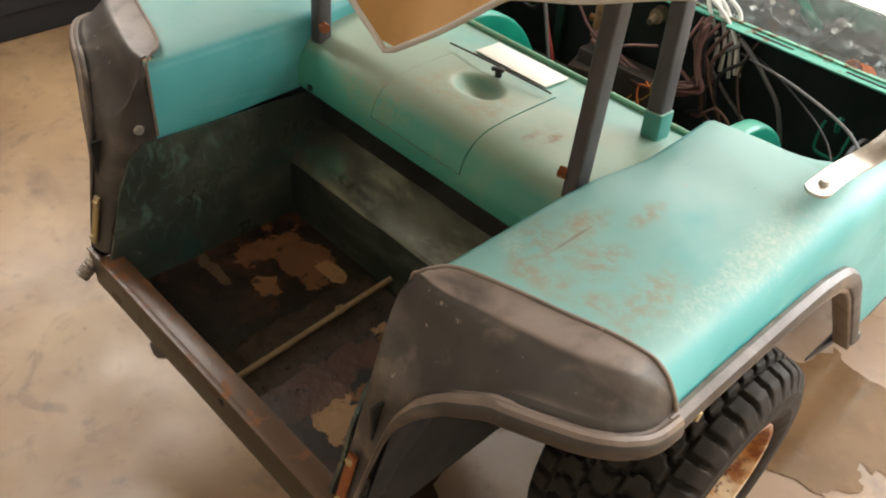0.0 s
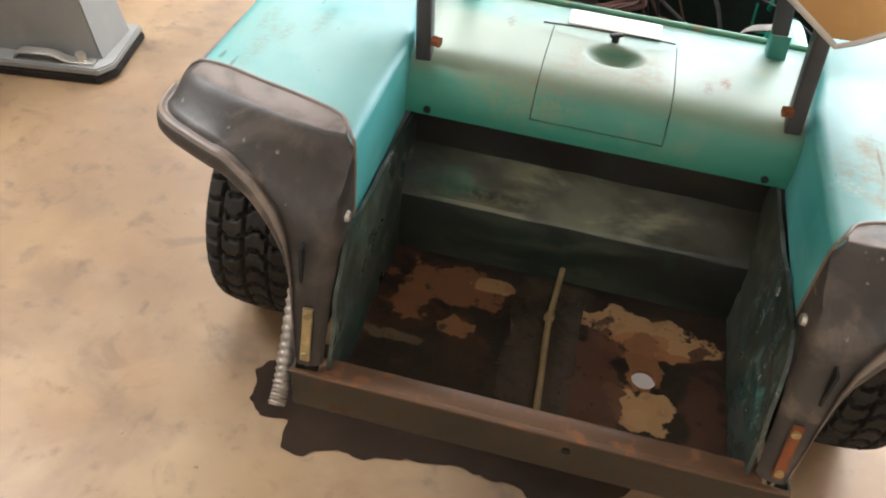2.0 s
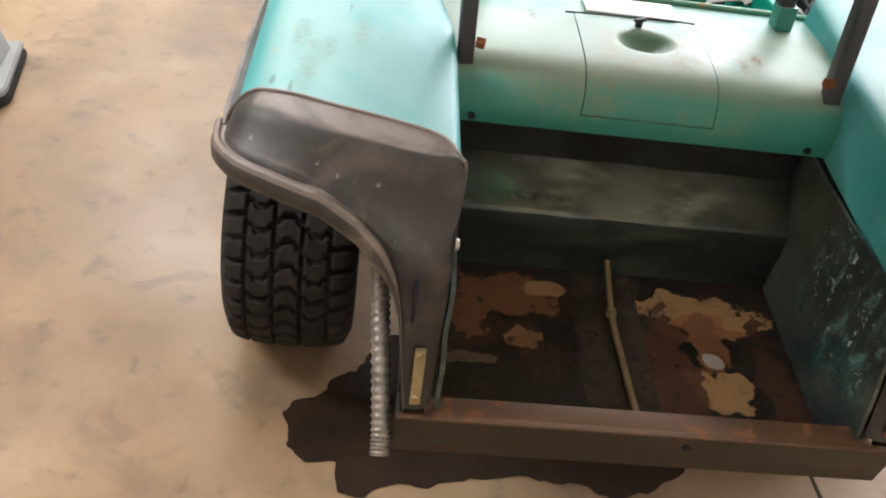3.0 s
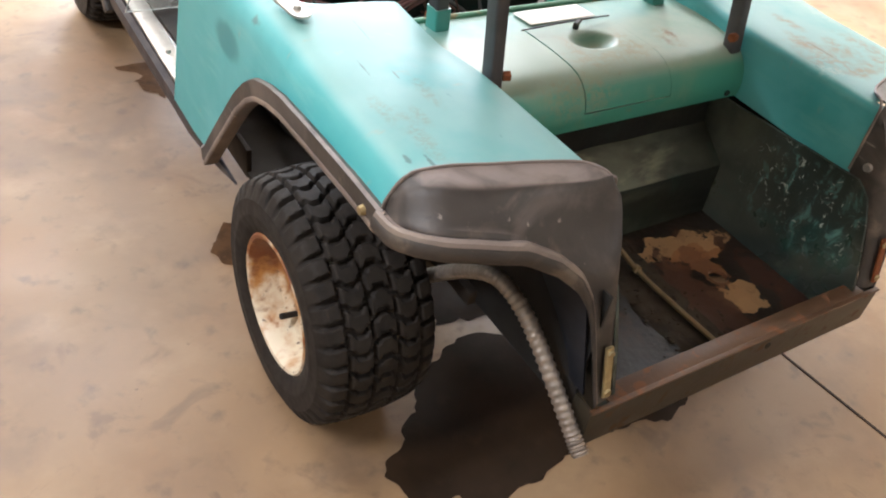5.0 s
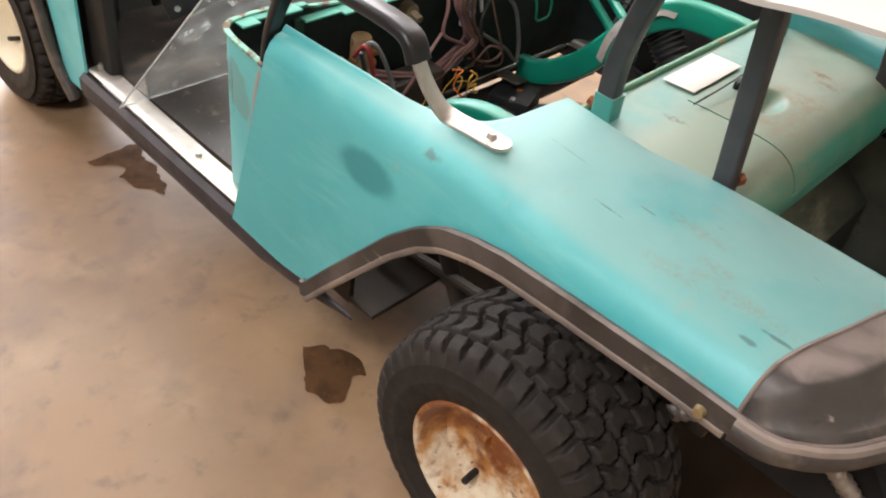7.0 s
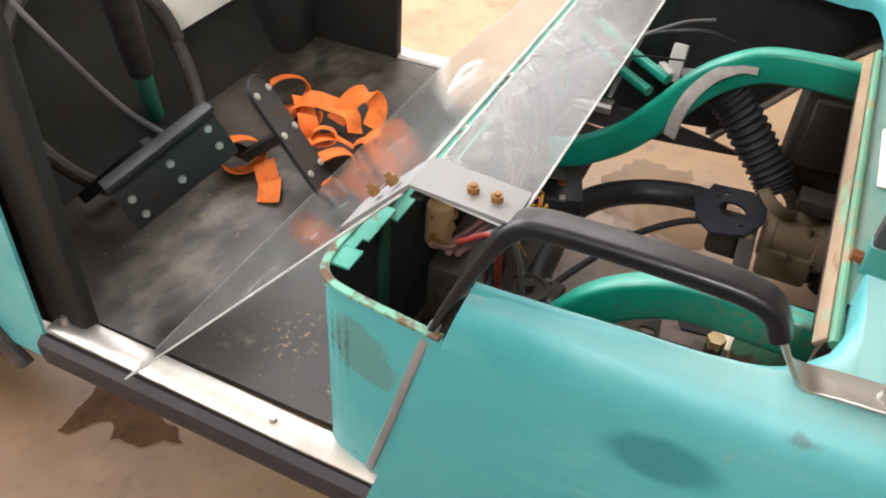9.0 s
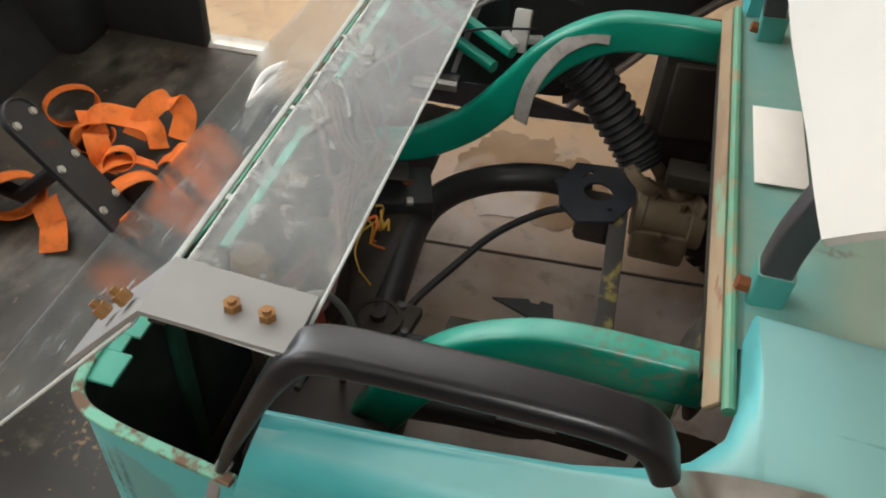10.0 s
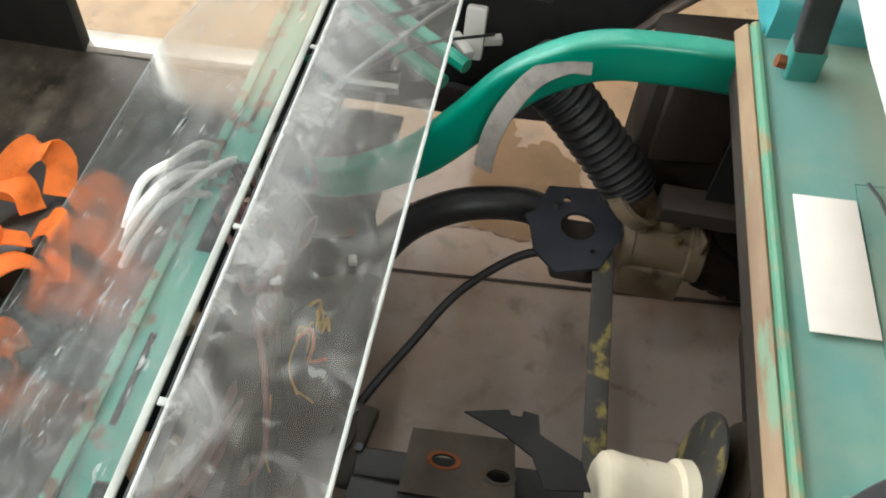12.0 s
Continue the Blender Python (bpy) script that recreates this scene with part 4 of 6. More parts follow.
part("well_pipe", bm, PIPE, cart, "tan plastic pipe lying along the well floor")
for s in (-1, 1):
    bm = made()
    ledge = [(0.27, 0.015), (0.352, 0.022), (0.40, 0.040), (0.46, 0.060), (0.51, 0.085), (0.535, 0.125)]
    sheet(bm, 20, 24, lambda u, v: (s * (0.2905 + 0.003 * noise.noise(Vector((u * 5, v * 5, s)))), lerp(0.276 + 0.252 * v, ledge) * (1 - u) + 0.456 * u, 0.276 + v * (0.260 - 0.018 * u)))
    thicken(part("well_side", bm, LINER, cart, "scraped black rubber side of the well"), 0.006, offset=0)
bm = made()
prof = [(0.374, 0.272), (0.3755, 0.34), (0.376, 0.388), (0.378, 0.394)]
sheet(bm, 30, len(prof) - 1, lambda u, v: (-0.299 + 0.598 * u, prof[round(v * (len(prof) - 1))][0], prof[round(v * (len(prof) - 1))][1] + 0.003 * noise.noise(Vector((u * 7, v * 3, 2)))))
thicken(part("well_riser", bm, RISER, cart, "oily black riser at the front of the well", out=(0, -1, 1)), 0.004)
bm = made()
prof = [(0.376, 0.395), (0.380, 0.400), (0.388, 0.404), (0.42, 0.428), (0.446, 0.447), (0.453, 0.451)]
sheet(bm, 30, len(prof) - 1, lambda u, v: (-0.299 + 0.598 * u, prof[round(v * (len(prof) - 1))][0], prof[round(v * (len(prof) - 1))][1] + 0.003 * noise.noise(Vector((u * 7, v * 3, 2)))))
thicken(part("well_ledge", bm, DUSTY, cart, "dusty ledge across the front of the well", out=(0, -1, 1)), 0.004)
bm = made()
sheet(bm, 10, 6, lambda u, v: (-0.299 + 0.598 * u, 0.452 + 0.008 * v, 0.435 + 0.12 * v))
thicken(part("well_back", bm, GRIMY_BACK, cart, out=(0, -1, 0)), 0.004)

# the rusty cross bar
bm = made()
block(bm, (0.003, 0.010, 0.310), (0.690, 0.006, 0.078), bevel=0.0015)
part("cross_bar", bm, RUST_BAR, cart, "rusted steel angle across the rear")
bm = made()
block(bm, (0.003, 0.027, 0.347), (0.615, 0.030, 0.006), bevel=0.0015)
part("bar_flange", bm, RUST_EDGE, cart)
# dark disc laid on the bar for the shade inside a bolt hole
bm = made()
lathe(bm, [(0, 0.0), (0.006, 0.0), (0.0065, 0.002), (0.0, 0.002)], Matrix.Translation((0.055, 0.0075, 0.322)) @ Matrix.Rotation(math.pi / 2, 4, "X"), 12)
part("bolt_hole", bm, SHELL_IN, cart)
bm = made()
sweep(bm, [(-0.342, 0.0085, 0.348), (0.346, 0.0085, 0.348)], oblong(0.009, 0.004, 0.001))
part("bar_edge", bm, RUST_EDGE, cart)
for x in (-0.339, 0.345):
    bm = made()
    block(bm, (x, 0.030, 0.318), (0.005, 0.036, 0.062), bevel=0.001)
    part("bar_end", bm, RUST_BAR, cart)

# the deck behind the seat, its hatch and finger recess
DECK = smooth([(0, 0.413, 0.533), (0, 0.411, 0.55), (0, 0.413, 0.568), (0, 0.420, 0.588), (0, 0.434, 0.606), (0, 0.455, 0.618), (0, 0.485, 0.623), (0, 0.54, 0.624), (0, 0.62, 0.621), (0, 0.700, 0.616)], 4)
CUT_LOW = min(range(len(DECK)), key=lambda k: abs(DECK[k].z - 0.563))
CUT_TOP = min(range(len(DECK)), key=lambda k: abs(DECK[k].y - 0.612))


def deck_point(x, f, lift=0.0):
    a = DECK[int(f)].lerp(DECK[min(int(f) + 1, len(DECK) - 1)], f - int(f))
    d = math.hypot((x - 0.006) / 0.050, (a.y - 0.543) / 0.034)
    dip = 0.024 * (1 - d * d) ** 1.3 if lift and a.y > 0.48 and d < 1 else 0.0
    return (x, a.y - lift * 0.5, a.z + lift - dip)


LAST = len(DECK) - 1
bm = made()
columns = [-0.325 + 0.2238 * k / 8 for k in range(9)] + [-0.1012 + 0.2044 * k / 8 for k in range(1, 9)] + [0.1032 + 0.2218 * k / 8 for k in range(1, 9)]
grid = [[bm.verts.new(deck_point(x, f)) for f in range(LAST + 1)] for x in columns]
for i in range(24):
    for j in range(LAST):
        if not (8 <= i < 16 and CUT_LOW <= j < CUT_TOP):
            bm.faces.new((grid[i][j], grid[i + 1][j], grid[i + 1][j + 1], grid[i][j + 1]))
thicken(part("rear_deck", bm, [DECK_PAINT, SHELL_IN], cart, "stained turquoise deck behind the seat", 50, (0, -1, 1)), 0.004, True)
bm = made()
sheet(bm, 48, (CUT_TOP - CUT_LOW) * 3, lambda u, v: deck_point(-0.0996 + 0.2012 * u, CUT_LOW + 0.35 + (CUT_TOP - CUT_LOW - 0.35) * v, 0.0008))
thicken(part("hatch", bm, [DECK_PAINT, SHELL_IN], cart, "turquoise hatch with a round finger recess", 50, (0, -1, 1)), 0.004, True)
bm = made()
sheet(bm, 2, LAST, lambda u, v: (-0.12 + 0.24 * u, DECK[round(v * LAST)].y + 0.006, DECK[round(v * LAST)].z - 0.0075 - 0.018 * (1 if 0.49 < DECK[round(v * LAST)].y < 0.6 else 0)))
part("hatch_recess", bm, SHELL_IN, cart)
bm = made()
block(bm, (-0.002, 0.652, 0.6236), (0.155, 0.058, 0.0015), Matrix.Rotation(0.01, 4, "Z") @ Matrix.Rotation(-0.06, 4, "X"), 0.0005)
part("label", bm, WHITE, cart, "blank white sticker on the deck")
bm = made()
rod(bm, (0.002, 0.592, 0.622), (0.002, 0.592, 0.633), 0.006)
block(bm, (0.002, 0.590, 0.636), (0.022, 0.008, 0.006), Matrix.Rotation(0.5, 4, "Z"), 0.002)
part("hatch_catch", bm, BLACK_STEEL, cart, "small dark catch")
bm = made()
tube(bm, [(-0.118, 0.600, 0.630), (-0.03, 0.597, 0.636), (0.06, 0.603, 0.634), (0.098, 0.611, 0.629)], 0.0016, 6)
part("catch_rod", bm, BLACK_STEEL, cart, "thin dark rod lying along the hatch edge")
for x in (-0.262, 0.262):
    bm = made()
    rod(bm, (x, 0.415, 0.545), (x, 0.408, 0.545), 0.006)
    part("screw", bm, BLACK_STEEL, cart)

# the front edge of the deck over the engine bay
bm = made()
sweep(bm, [(-0.40, 0.7005, 0.618), (0.335, 0.7005, 0.618)], ring(0.0062, 10))
part("deck_bead", bm, BEAD, cart, "worn pale green bead along the deck edge")
bm = made()
block(bm, (-0.024, 0.7118, 0.6072), (0.732, 0.019, 0.007), Matrix.Rotation(-0.90, 4, "X"), 0.0025)
part("deck_beam", bm, BEAM, cart, "rust-rubbed steel flange across the engine bay")
# dark strip added where there is only shade below the flange
bm = made()
block(bm, (0.005, 0.7125, 0.580), (0.66, 0.003, 0.040), bevel=0.001)
part("flange_shade", bm, DARK_BOX, cart, "dark strip standing in for shade under the flange")
bm = made()
block(bm, (0.32, 0.742, 0.590), (0.036, 0.034, 0.005), bevel=0.002)
part("gusset", bm, BEAM, cart)

# back-rest struts
STRUTS = [((-0.281, 0.452, 0.612), [(-0.066, 0.079, 1.0)], 0.55), ((0.280, 0.450, 0.612), [(-0.059, 0.145, 1.0)], 0.55)]
for base, (d,), h in STRUTS:
    bm = made()
    sweep(bm, [base, (base[0] + d[0] * h, base[1] + d[1] * h, base[2] + h)], oblong(0.024, 0.028, 0.004), up=(0, 1, 0))
    strut = part("backrest_strut", bm, STEEL_DARK, cart, "dark grey steel strut for the missing backrest")
    bm = made()
    rod(bm, (base[0] + 0.012 * (1 if base[0] < 0 else -1), base[1] - 0.005, 0.645), (base[0] + 0.024 * (1 if base[0] < 0 else -1), base[1] - 0.008, 0.645), 0.009, 6)
    part("bolt", bm, RUST, strut)
for x, y, bend in ((-0.250, 0.670, [(0.0, 0.0, 0.60), (-0.005, 0.001, 0.68), (-0.012, -0.006, 0.74), (-0.018, -0.025, 0.82), (-0.025, -0.06, 0.95), (-0.03, -0.09, 1.06)]), (0.264, 0.657, [(0.0, 0.0, 0.60), (-0.007, 0.008, 0.665), (-0.033, 0.041, 0.87), (-0.06, 0.075, 1.06)])):
    bm = made()
    sweep(bm, smooth([(x + dx, y + dy, z) for dx, dy, z in bend], 5), oblong(0.026, 0.030, 0.004), up=(0, 1, 0))
    strut = part("backrest_strut", bm, STEEL_DARK, cart, "dark grey steel strut for the missing backrest")
    bm = made()
    sweep(bm, [(x, y, 0.60), (x + bend[1][0] * 0.6, y + bend[1][1] * 0.6, 0.658)], oblong(0.031, 0.035, 0.004), up=(0, 1, 0))
    part("socket", bm, DECK_PAINT, strut, "turquoise painted socket")
    bm = made()
    rod(bm, (x - 0.004, y + 0.016, 0.630), (x - 0.004, y + 0.030, 0.632), 0.008, 6)
    part("bolt", bm, RUST, strut)


# ---- wheels ----
def tyre_mesh(bm, m, radius, width, blocks, n):
    """A tyre in one skin: sidewalls with a rib, and staggered rows of wavy blocks parted by soft grooves."""
    r, w = radius - 0.0085, width / 2
    wall = [(0.1185, 0.70), (0.123, 0.83), (0.130, 0.92), (0.146, 0.975), (0.160, 0.995), (0.163, 1.0), (0.166, 0.992), (0.178, 0.99), (0.190, 0.985)]
    cols = [(q, -h) for q, h in wall]
    steps = 100 if n > 300 else 66
    for k in range(steps + 1):
        h = -0.985 + 1.97 * k / steps
        cols.append((float(np.interp(abs(h), [0, 0.3, 0.62, 0.80, 0.90, 0.985], [r + 0.001, r, r - 0.003, r - 0.008, r - 0.014, r - 0.028])), h))
    cols += wall[::-1]
    pitch = 2 * math.pi * radius / blocks
    rings = []
    for k in range(n):
        a = 2 * math.pi * k / n
        line = []
        for q, h in cols:
            lift = 0.0
            if q > 0.19:
                row = min(4, max(0, int((h + 1.0) / 0.4)))
                u = (h + 1.0) / 0.4 - row - 0.5
                wave = (0.12 if row % 2 else -0.12) * math.tanh(3.0 * math.cos(2 * math.pi * u)) if 0 < row < 4 else 0.06 * math.sin(math.pi * u)
                t = a * blocks / (2 * math.pi) + 0.5 * (row % 2) + wave + 0.03 * math.sin(5 * a + row)
                f = t - math.floor(t) - 0.5
                edge = min(0.0030 + 0.5 * (0.5 - abs(u)) * 0.4 * w if abs(h) < 0.8 else 1.0, (0.5 - abs(f)) * pitch * 0.80)
                x = max(0.0, min(1.0, (edge - 0.0030) / 0.0024))
                lift = 0.0115 * x * x * (3 - 2 * x) * (1.0 if abs(h) < 0.86 else max(0.0, 1 - (abs(h) - 0.86) / 0.13))
            line.append(bm.verts.new(m @ Vector(((q + lift) * math.cos(a), (q + lift) * math.sin(a), h * w))))
        rings.append(line)
    for k in range(n):
        p, q = rings[k], rings[(k + 1) % n]
        for c in range(len(cols) - 1):
            bm.faces.new((p[c], q[c], q[c + 1], p[c + 1]))


def wheel(at, s, radius, width, rim_mat, hub_mat, label, tread=34, n=420):
    """Axis along x; s is the side that the rim's dish faces."""
    m = Matrix.Translation(at) @ Matrix.Rotation(s * math.pi / 2, 4, "Y")
    bm = made()
    tyre_mesh(bm, m, radius, width, tread, n)
    w = part("tyre", bm, BLACK_RUBBER, cart, label, 60)
    f = width / 2
    bm = made()
    lathe(bm, [(0.117, f * 0.80), (0.127, f * 0.86), (0.1295, f * 0.905), (0.126, f * 0.935), (0.120, f * 0.92), (0.116, f * 0.86), (0.111, f * 0.62), (0.106, f * 0.45), (0.094, f * 0.36), (0.070, f * 0.34), (0.050, f * 0.35), (0.036, f * 0.36), (0.034, f * 0.26), (0, f * 0.26)], m, 56)
    rim = part("rim", bm, rim_mat, w, "cream steel rim eaten by rust")
    bm = made()
    lathe(bm, [(0.116, -f * 0.84), (0.108, -f * 0.70), (0.100, -f * 0.2), (0.0, -f * 0.2)], m, 32)
    part("rim_back", bm, DARK_BOX, w)
    if hub_mat is CREAM:
        bm = made()
        lathe(bm, [(0.026, f * 0.36), (0.026, f * 0.42), (0.020, f * 0.45), (0, f * 0.45)], m, 20)
        part("hub", bm, hub_mat, w)
    bm = made()
    a = 2.7
    rod(bm, m @ Vector((0.088 * math.cos(a), 0.088 * math.sin(a), f * 0.35)), m @ Vector((0.078 * math.cos(a), 0.078 * math.sin(a), f * 0.66)), 0.006, 10)
    part("valve", bm, BLACK_PLASTIC, w)
    return w


wheel((-0.518, 0.505, 0.222), -1, 0.226, 0.218, RIM, RIM, "chunky black rear tyre with block tread", 37, 640)
wheel((0.505, 0.505, 0.222), 1, 0.226, 0.218, RIM, RIM, "chunky black rear tyre with block tread", 37, 640)
wheel((-0.485, 2.13, 0.212), -1, 0.214, 0.20, CREAM, CREAM, "smooth worn black front tyre", 40, 200)
wheel((0.485, 2.13, 0.212), 1, 0.214, 0.20, CREAM, CREAM, "smooth worn black front tyre", 40, 200)
bm = made()
rod(bm, (-0.42, 0.505, 0.222), (0.42, 0.505, 0.222), 0.035, 16)
rod(bm, (0.05, 0.505, 0.222), (0.20, 0.505, 0.222), 0.085, 20)
part("rear_axle", bm, DARK_BOX, cart, "greasy dark rear axle")
for x in (-0.33, 0.33):
    bm = made()
    block(bm, (x, 0.52, 0.31), (0.05, 0.42, 0.03), bevel=0.004)
    part("spring", bm, DARK_BOX, cart)
    bm = made()
    sheet(bm, 8, 6, lambda u, v: (x * 1.02 - 0.0, 0.05 + 0.62 * u, 0.30 + 0.24 * v))
    thicken(part("wheel_well", bm, SHELL_IN, cart, "black inner wheel well"), 0.004, offset=0)

# undercarriage behind the arch
bm = made()
block(bm, (-0.42, 1.02, 0.20), (0.18, 0.34, 0.012), bevel=0.003)
tray = part("underbody_tray", bm, DARK_BOX, cart, "grimy steel tray under the body")
for x, y, z, l, h in ((-0.335, 0.93, 0.25, 0.50, 0.12), (-0.505, 1.05, 0.225, 0.28, 0.07)):
    bm = made()
    block(bm, (x, y, z), (0.012, l, h), bevel=0.003)
    part("tray_side", bm, DARK_BOX, tray)
bm = made()
rod(bm, (-0.40, 0.74, 0.22), (-0.38, 0.86, 0.40), 0.016, 12)
rod(bm, (-0.40, 0.70, 0.30), (-0.40, 0.98, 0.26), 0.010, 10)
part("shock_absorber", bm, DARK_BOX, cart, "grimy dark shock absorber")

# flexible conduit hanging beside the rear corner
bm = made()
path = smooth([(-0.40, 0.40, 0.30), (-0.39, 0.335, 0.364), (-0.385, 0.28, 0.412), (-0.38, 0.225, 0.440), (-0.376, 0.165, 0.430), (-0.371, 0.115, 0.396), (-0.364, 0.060, 0.345), (-0.359, 0.015, 0.303), (-0.358, -0.012, 0.283)], 20)
sweep(bm, path, ring(0.0125, 12), scale=lambda f: 1.0 + 0.13 * math.sin(f * 2 * math.pi * 46))
part("flex_conduit", bm, CONDUIT, cart, "ribbed flexible metal conduit hanging loose", 80)
BRACKET = plain("blue_grey_side_plate", rgb(34, 38, 46), 0.4, 0.2, scale=12)
for s in (-1, 1):
    bm = made()
    sheet(bm, 10, 14, lambda u, v: (s * (0.341 + 0.012 * v), (0.105 - 0.28 * (0.61 - 0.36 - 0.22 * v)) * (1 - u) + (0.07 + 0.26 * v ** 1.6) * u, 0.36 + 0.22 * v))
    thicken(part("side_plate", bm, BRACKET, cart, "blue-grey plate inside the bumper cap"), 0.003)

# ---- seat box, sills and foot well ----
bm = made()
PANEL = smooth([(-0.570, 1.07, 0), (-0.560, 1.12, 0), (-0.545, 1.19, 0), (-0.528, 1.232, 0), (-0.495, 1.248, 0), (-0.40, 1.25, 0), (0.0, 1.25, 0), (0.40, 1.25, 0), (0.495, 1.248, 0), (0.528, 1.232, 0), (0.545, 1.19, 0), (0.560, 1.12, 0), (0.570, 1.07, 0)], 5)


def panel_top(x, y):
    return 0.556 + 0.026 * max(0.0, min(1.0, (-x - 0.32) / 0.05)) + max(0.0, 1.23 - y) * 0.12


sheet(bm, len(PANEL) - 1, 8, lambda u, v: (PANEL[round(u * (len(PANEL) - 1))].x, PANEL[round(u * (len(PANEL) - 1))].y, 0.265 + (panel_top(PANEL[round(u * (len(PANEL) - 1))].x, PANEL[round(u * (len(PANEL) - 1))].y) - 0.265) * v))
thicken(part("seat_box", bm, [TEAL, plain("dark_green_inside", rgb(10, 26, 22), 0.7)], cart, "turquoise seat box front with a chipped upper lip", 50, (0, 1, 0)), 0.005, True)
bm = made()
pts = [(p.x, p.y, panel_top(p.x, p.y) + 0.001) for p in PANEL]
sweep(bm, pts, oblong(0.011, 0.005, 0.0015))
part("seat_box_lip", bm, CHIPPED, cart, "chipped pale green lip with bare rust")
bm = made()
for x0, x1, w in ((-0.37, -0.29, 0.022), (-0.29, -0.06, 0.034), (-0.06, 0.06, 0.018), (0.06, 0.46, 0.032)):
    block(bm, ((x0 + x1) / 2, 1.246 - w / 2, 0.5535), (x1 - x0, w, 0.004), bevel=0.001)
for x0, x1, w in ((-0.505, -0.470, 0.030), (-0.470, -0.450, 0.018), (-0.450, -0.380, 0.026), (-0.380, -0.360, 0.014)):
    block(bm, ((x0 + x1) / 2, 1.247 - w / 2, 0.5805), (x1 - x0, w, 0.004), bevel=0.001)
flange = part("box_flange", bm, LIP, cart, "chipped green flange along the seat box front")
# dark strips laid on the flange for the shade inside its slots
for x in (-0.20, 0.16, 0.36):
    bm = made()
    block(bm, (x, 1.230, 0.5562), (0.09, 0.006, 0.0016), bevel=0.0007)
    part("slot", bm, SHELL_IN, flange)
for s in (-1, 1):
    bm = made()
    prof = [(0.027, -0.016), (0.027, -0.002), (0.022, 0.005), (0.012, 0.007), (-0.018, 0.005), (-0.022, 0.002), (-0.022, -0.002), (0.014, 0.001), (0.020, -0.004), (0.021, -0.016)]
    sweep(bm, [(s * 0.545, 1.15, 0.275), (s * 0.541, 1.32, 0.270), (s * 0.528, 1.735, 0.262)], prof if s < 0 else [(-a, c) for a, c in prof])
    sill = part("sill_plate", bm, ALU, cart, "dull aluminium sill plate along the doorway")
    for y in (1.325, 1.715):
        bm = made()
        rod(bm, (s * (0.546 - 0.03 * (y - 1.15)), y, 0.270), (s * (0.546 - 0.03 * (y - 1.15)), y, 0.283), 0.008, 12, 0.005)
        part("bolt", bm, ALU, sill)
    bm = made()
    sweep(bm, [(s * 0.556, 0.85, 0.228), (s * 0.562, 0.92, 0.226), (s * 0.566, 1.0, 0.225), (s * 0.568, 1.08, 0.225), (s * 0.567, 1.15, 0.225), (s * 0.558, 1.74, 0.218)],
          [(-0.010, -0.024), (0.002, -0.024), (0.008, -0.016), (0.012, 0.01), (0.012, 0.03), (0.0, 0.04), (-0.010, 0.035)] if s > 0 else
          [(0.010, -0.024), (-0.002, -0.024), (-0.008, -0.016), (-0.012, 0.01), (-0.012, 0.03), (0.0, 0.04), (0.010, 0.035)],
          scale=lambda f: min(1.0, 0.12 + 1.5 * f))
    part("sill_skirt", bm, plain("purple_grey_rubber", rgb(50, 46, 50), 0.5, scale=10), cart, "dark rubber skirt under the doorway sill")
    # front cowl beside the doorway
    bm = made()
    sheet(bm, 8, 20, lambda u, v: (s * (0.558 - 0.015 * v), 1.735 + 0.02 * v + u * (0.10 + 0.10 * v + 0.1 * v * v), 0.20 + 0.62 * v))
    thicken(part("front_cowl_side", bm, [TEAL, SHELL_IN], cart, "turquoise front cowl beside the doorway", 50, (s, 0, 0)), 0.006, True)
    bm = made()
    sweep(bm, smooth([(s * 0.562, 1.80, 0.16), (s * 0.566, 1.86, 0.24), (s * 0.566, 1.92, 0.40), (s * 0.562, 2.02, 0.50), (s * 0.556, 2.18, 0.52), (s * 0.55, 2.32, 0.46), (s * 0.545, 2.40, 0.34)], 6), oblong(0.02, 0.03, 0.006))
    part("front_arch_trim", bm, GREY_RUBBER, cart)
    bm = made()
    sheet(bm, 10, 10, lambda u, v: (s * (0.552 - 0.05 * v * v), 1.86 + 0.58 * u + 0.04 * v, 0.50 - 0.2 * (u - 0.5) ** 2 + 0.30 * v))
    thicken(part("front_fender", bm, [TEAL, SHELL_IN], cart, "turquoise front fender", 50, (s, 0, 0)), 0.006, True)
bm = made()
sheet(bm, 20, 20, lambda u, v: (-0.50 + 1.0 * u, 1.235 + 0.70 * v, 0.262 + 0.002 * noise.noise(Vector((u * 5, v * 5, 0)))))
thicken(part("floor_mat", bm, MAT, cart, "dusty black rubber floor mat", out=(0, 0, 1)), 0.012)
bm = made()
sheet(bm, 16, 12, lambda u, v: (-0.50 + 1.0 * u, 1.935 + 0.16 * v ** 0.8, 0.262 + 0.42 * v))
TOE = plain("black_toe_board", rgb(30, 28, 25), 0.6, dark=0.6, scale=7, bump=0.3)
thicken(part("toe_board", bm, TOE, cart, "black rubber toe board"), 0.010, offset=1)
for s in (-1, 1):
    bm = made()
    block(bm, (s * 0.512, 1.955, 0.52), (0.030, 0.56, 0.56), bevel=0.010)
    part("cowl_lining", bm, TOE, cart, "black lining inside the front cowl")
    bm = made()
    block(bm, (s * 0.440, 2.01, 0.345), (0.130, 0.24, 0.20), bevel=0.03)
    part("wheel_housing", bm, TOE, cart, "black wheel housing beside the toe board")
bm = made()
block(bm, (0, 2.12, 0.74), (1.06, 0.10, 0.14), bevel=0.03)
sheet(bm, 10, 10, lambda u, v: (-0.53 + 1.06 * u, 2.15 + 0.45 * v, 0.80 - 0.25 * v * v))
part("dashboard", bm, BLACK_PLASTIC, cart, "black plastic dashboard")

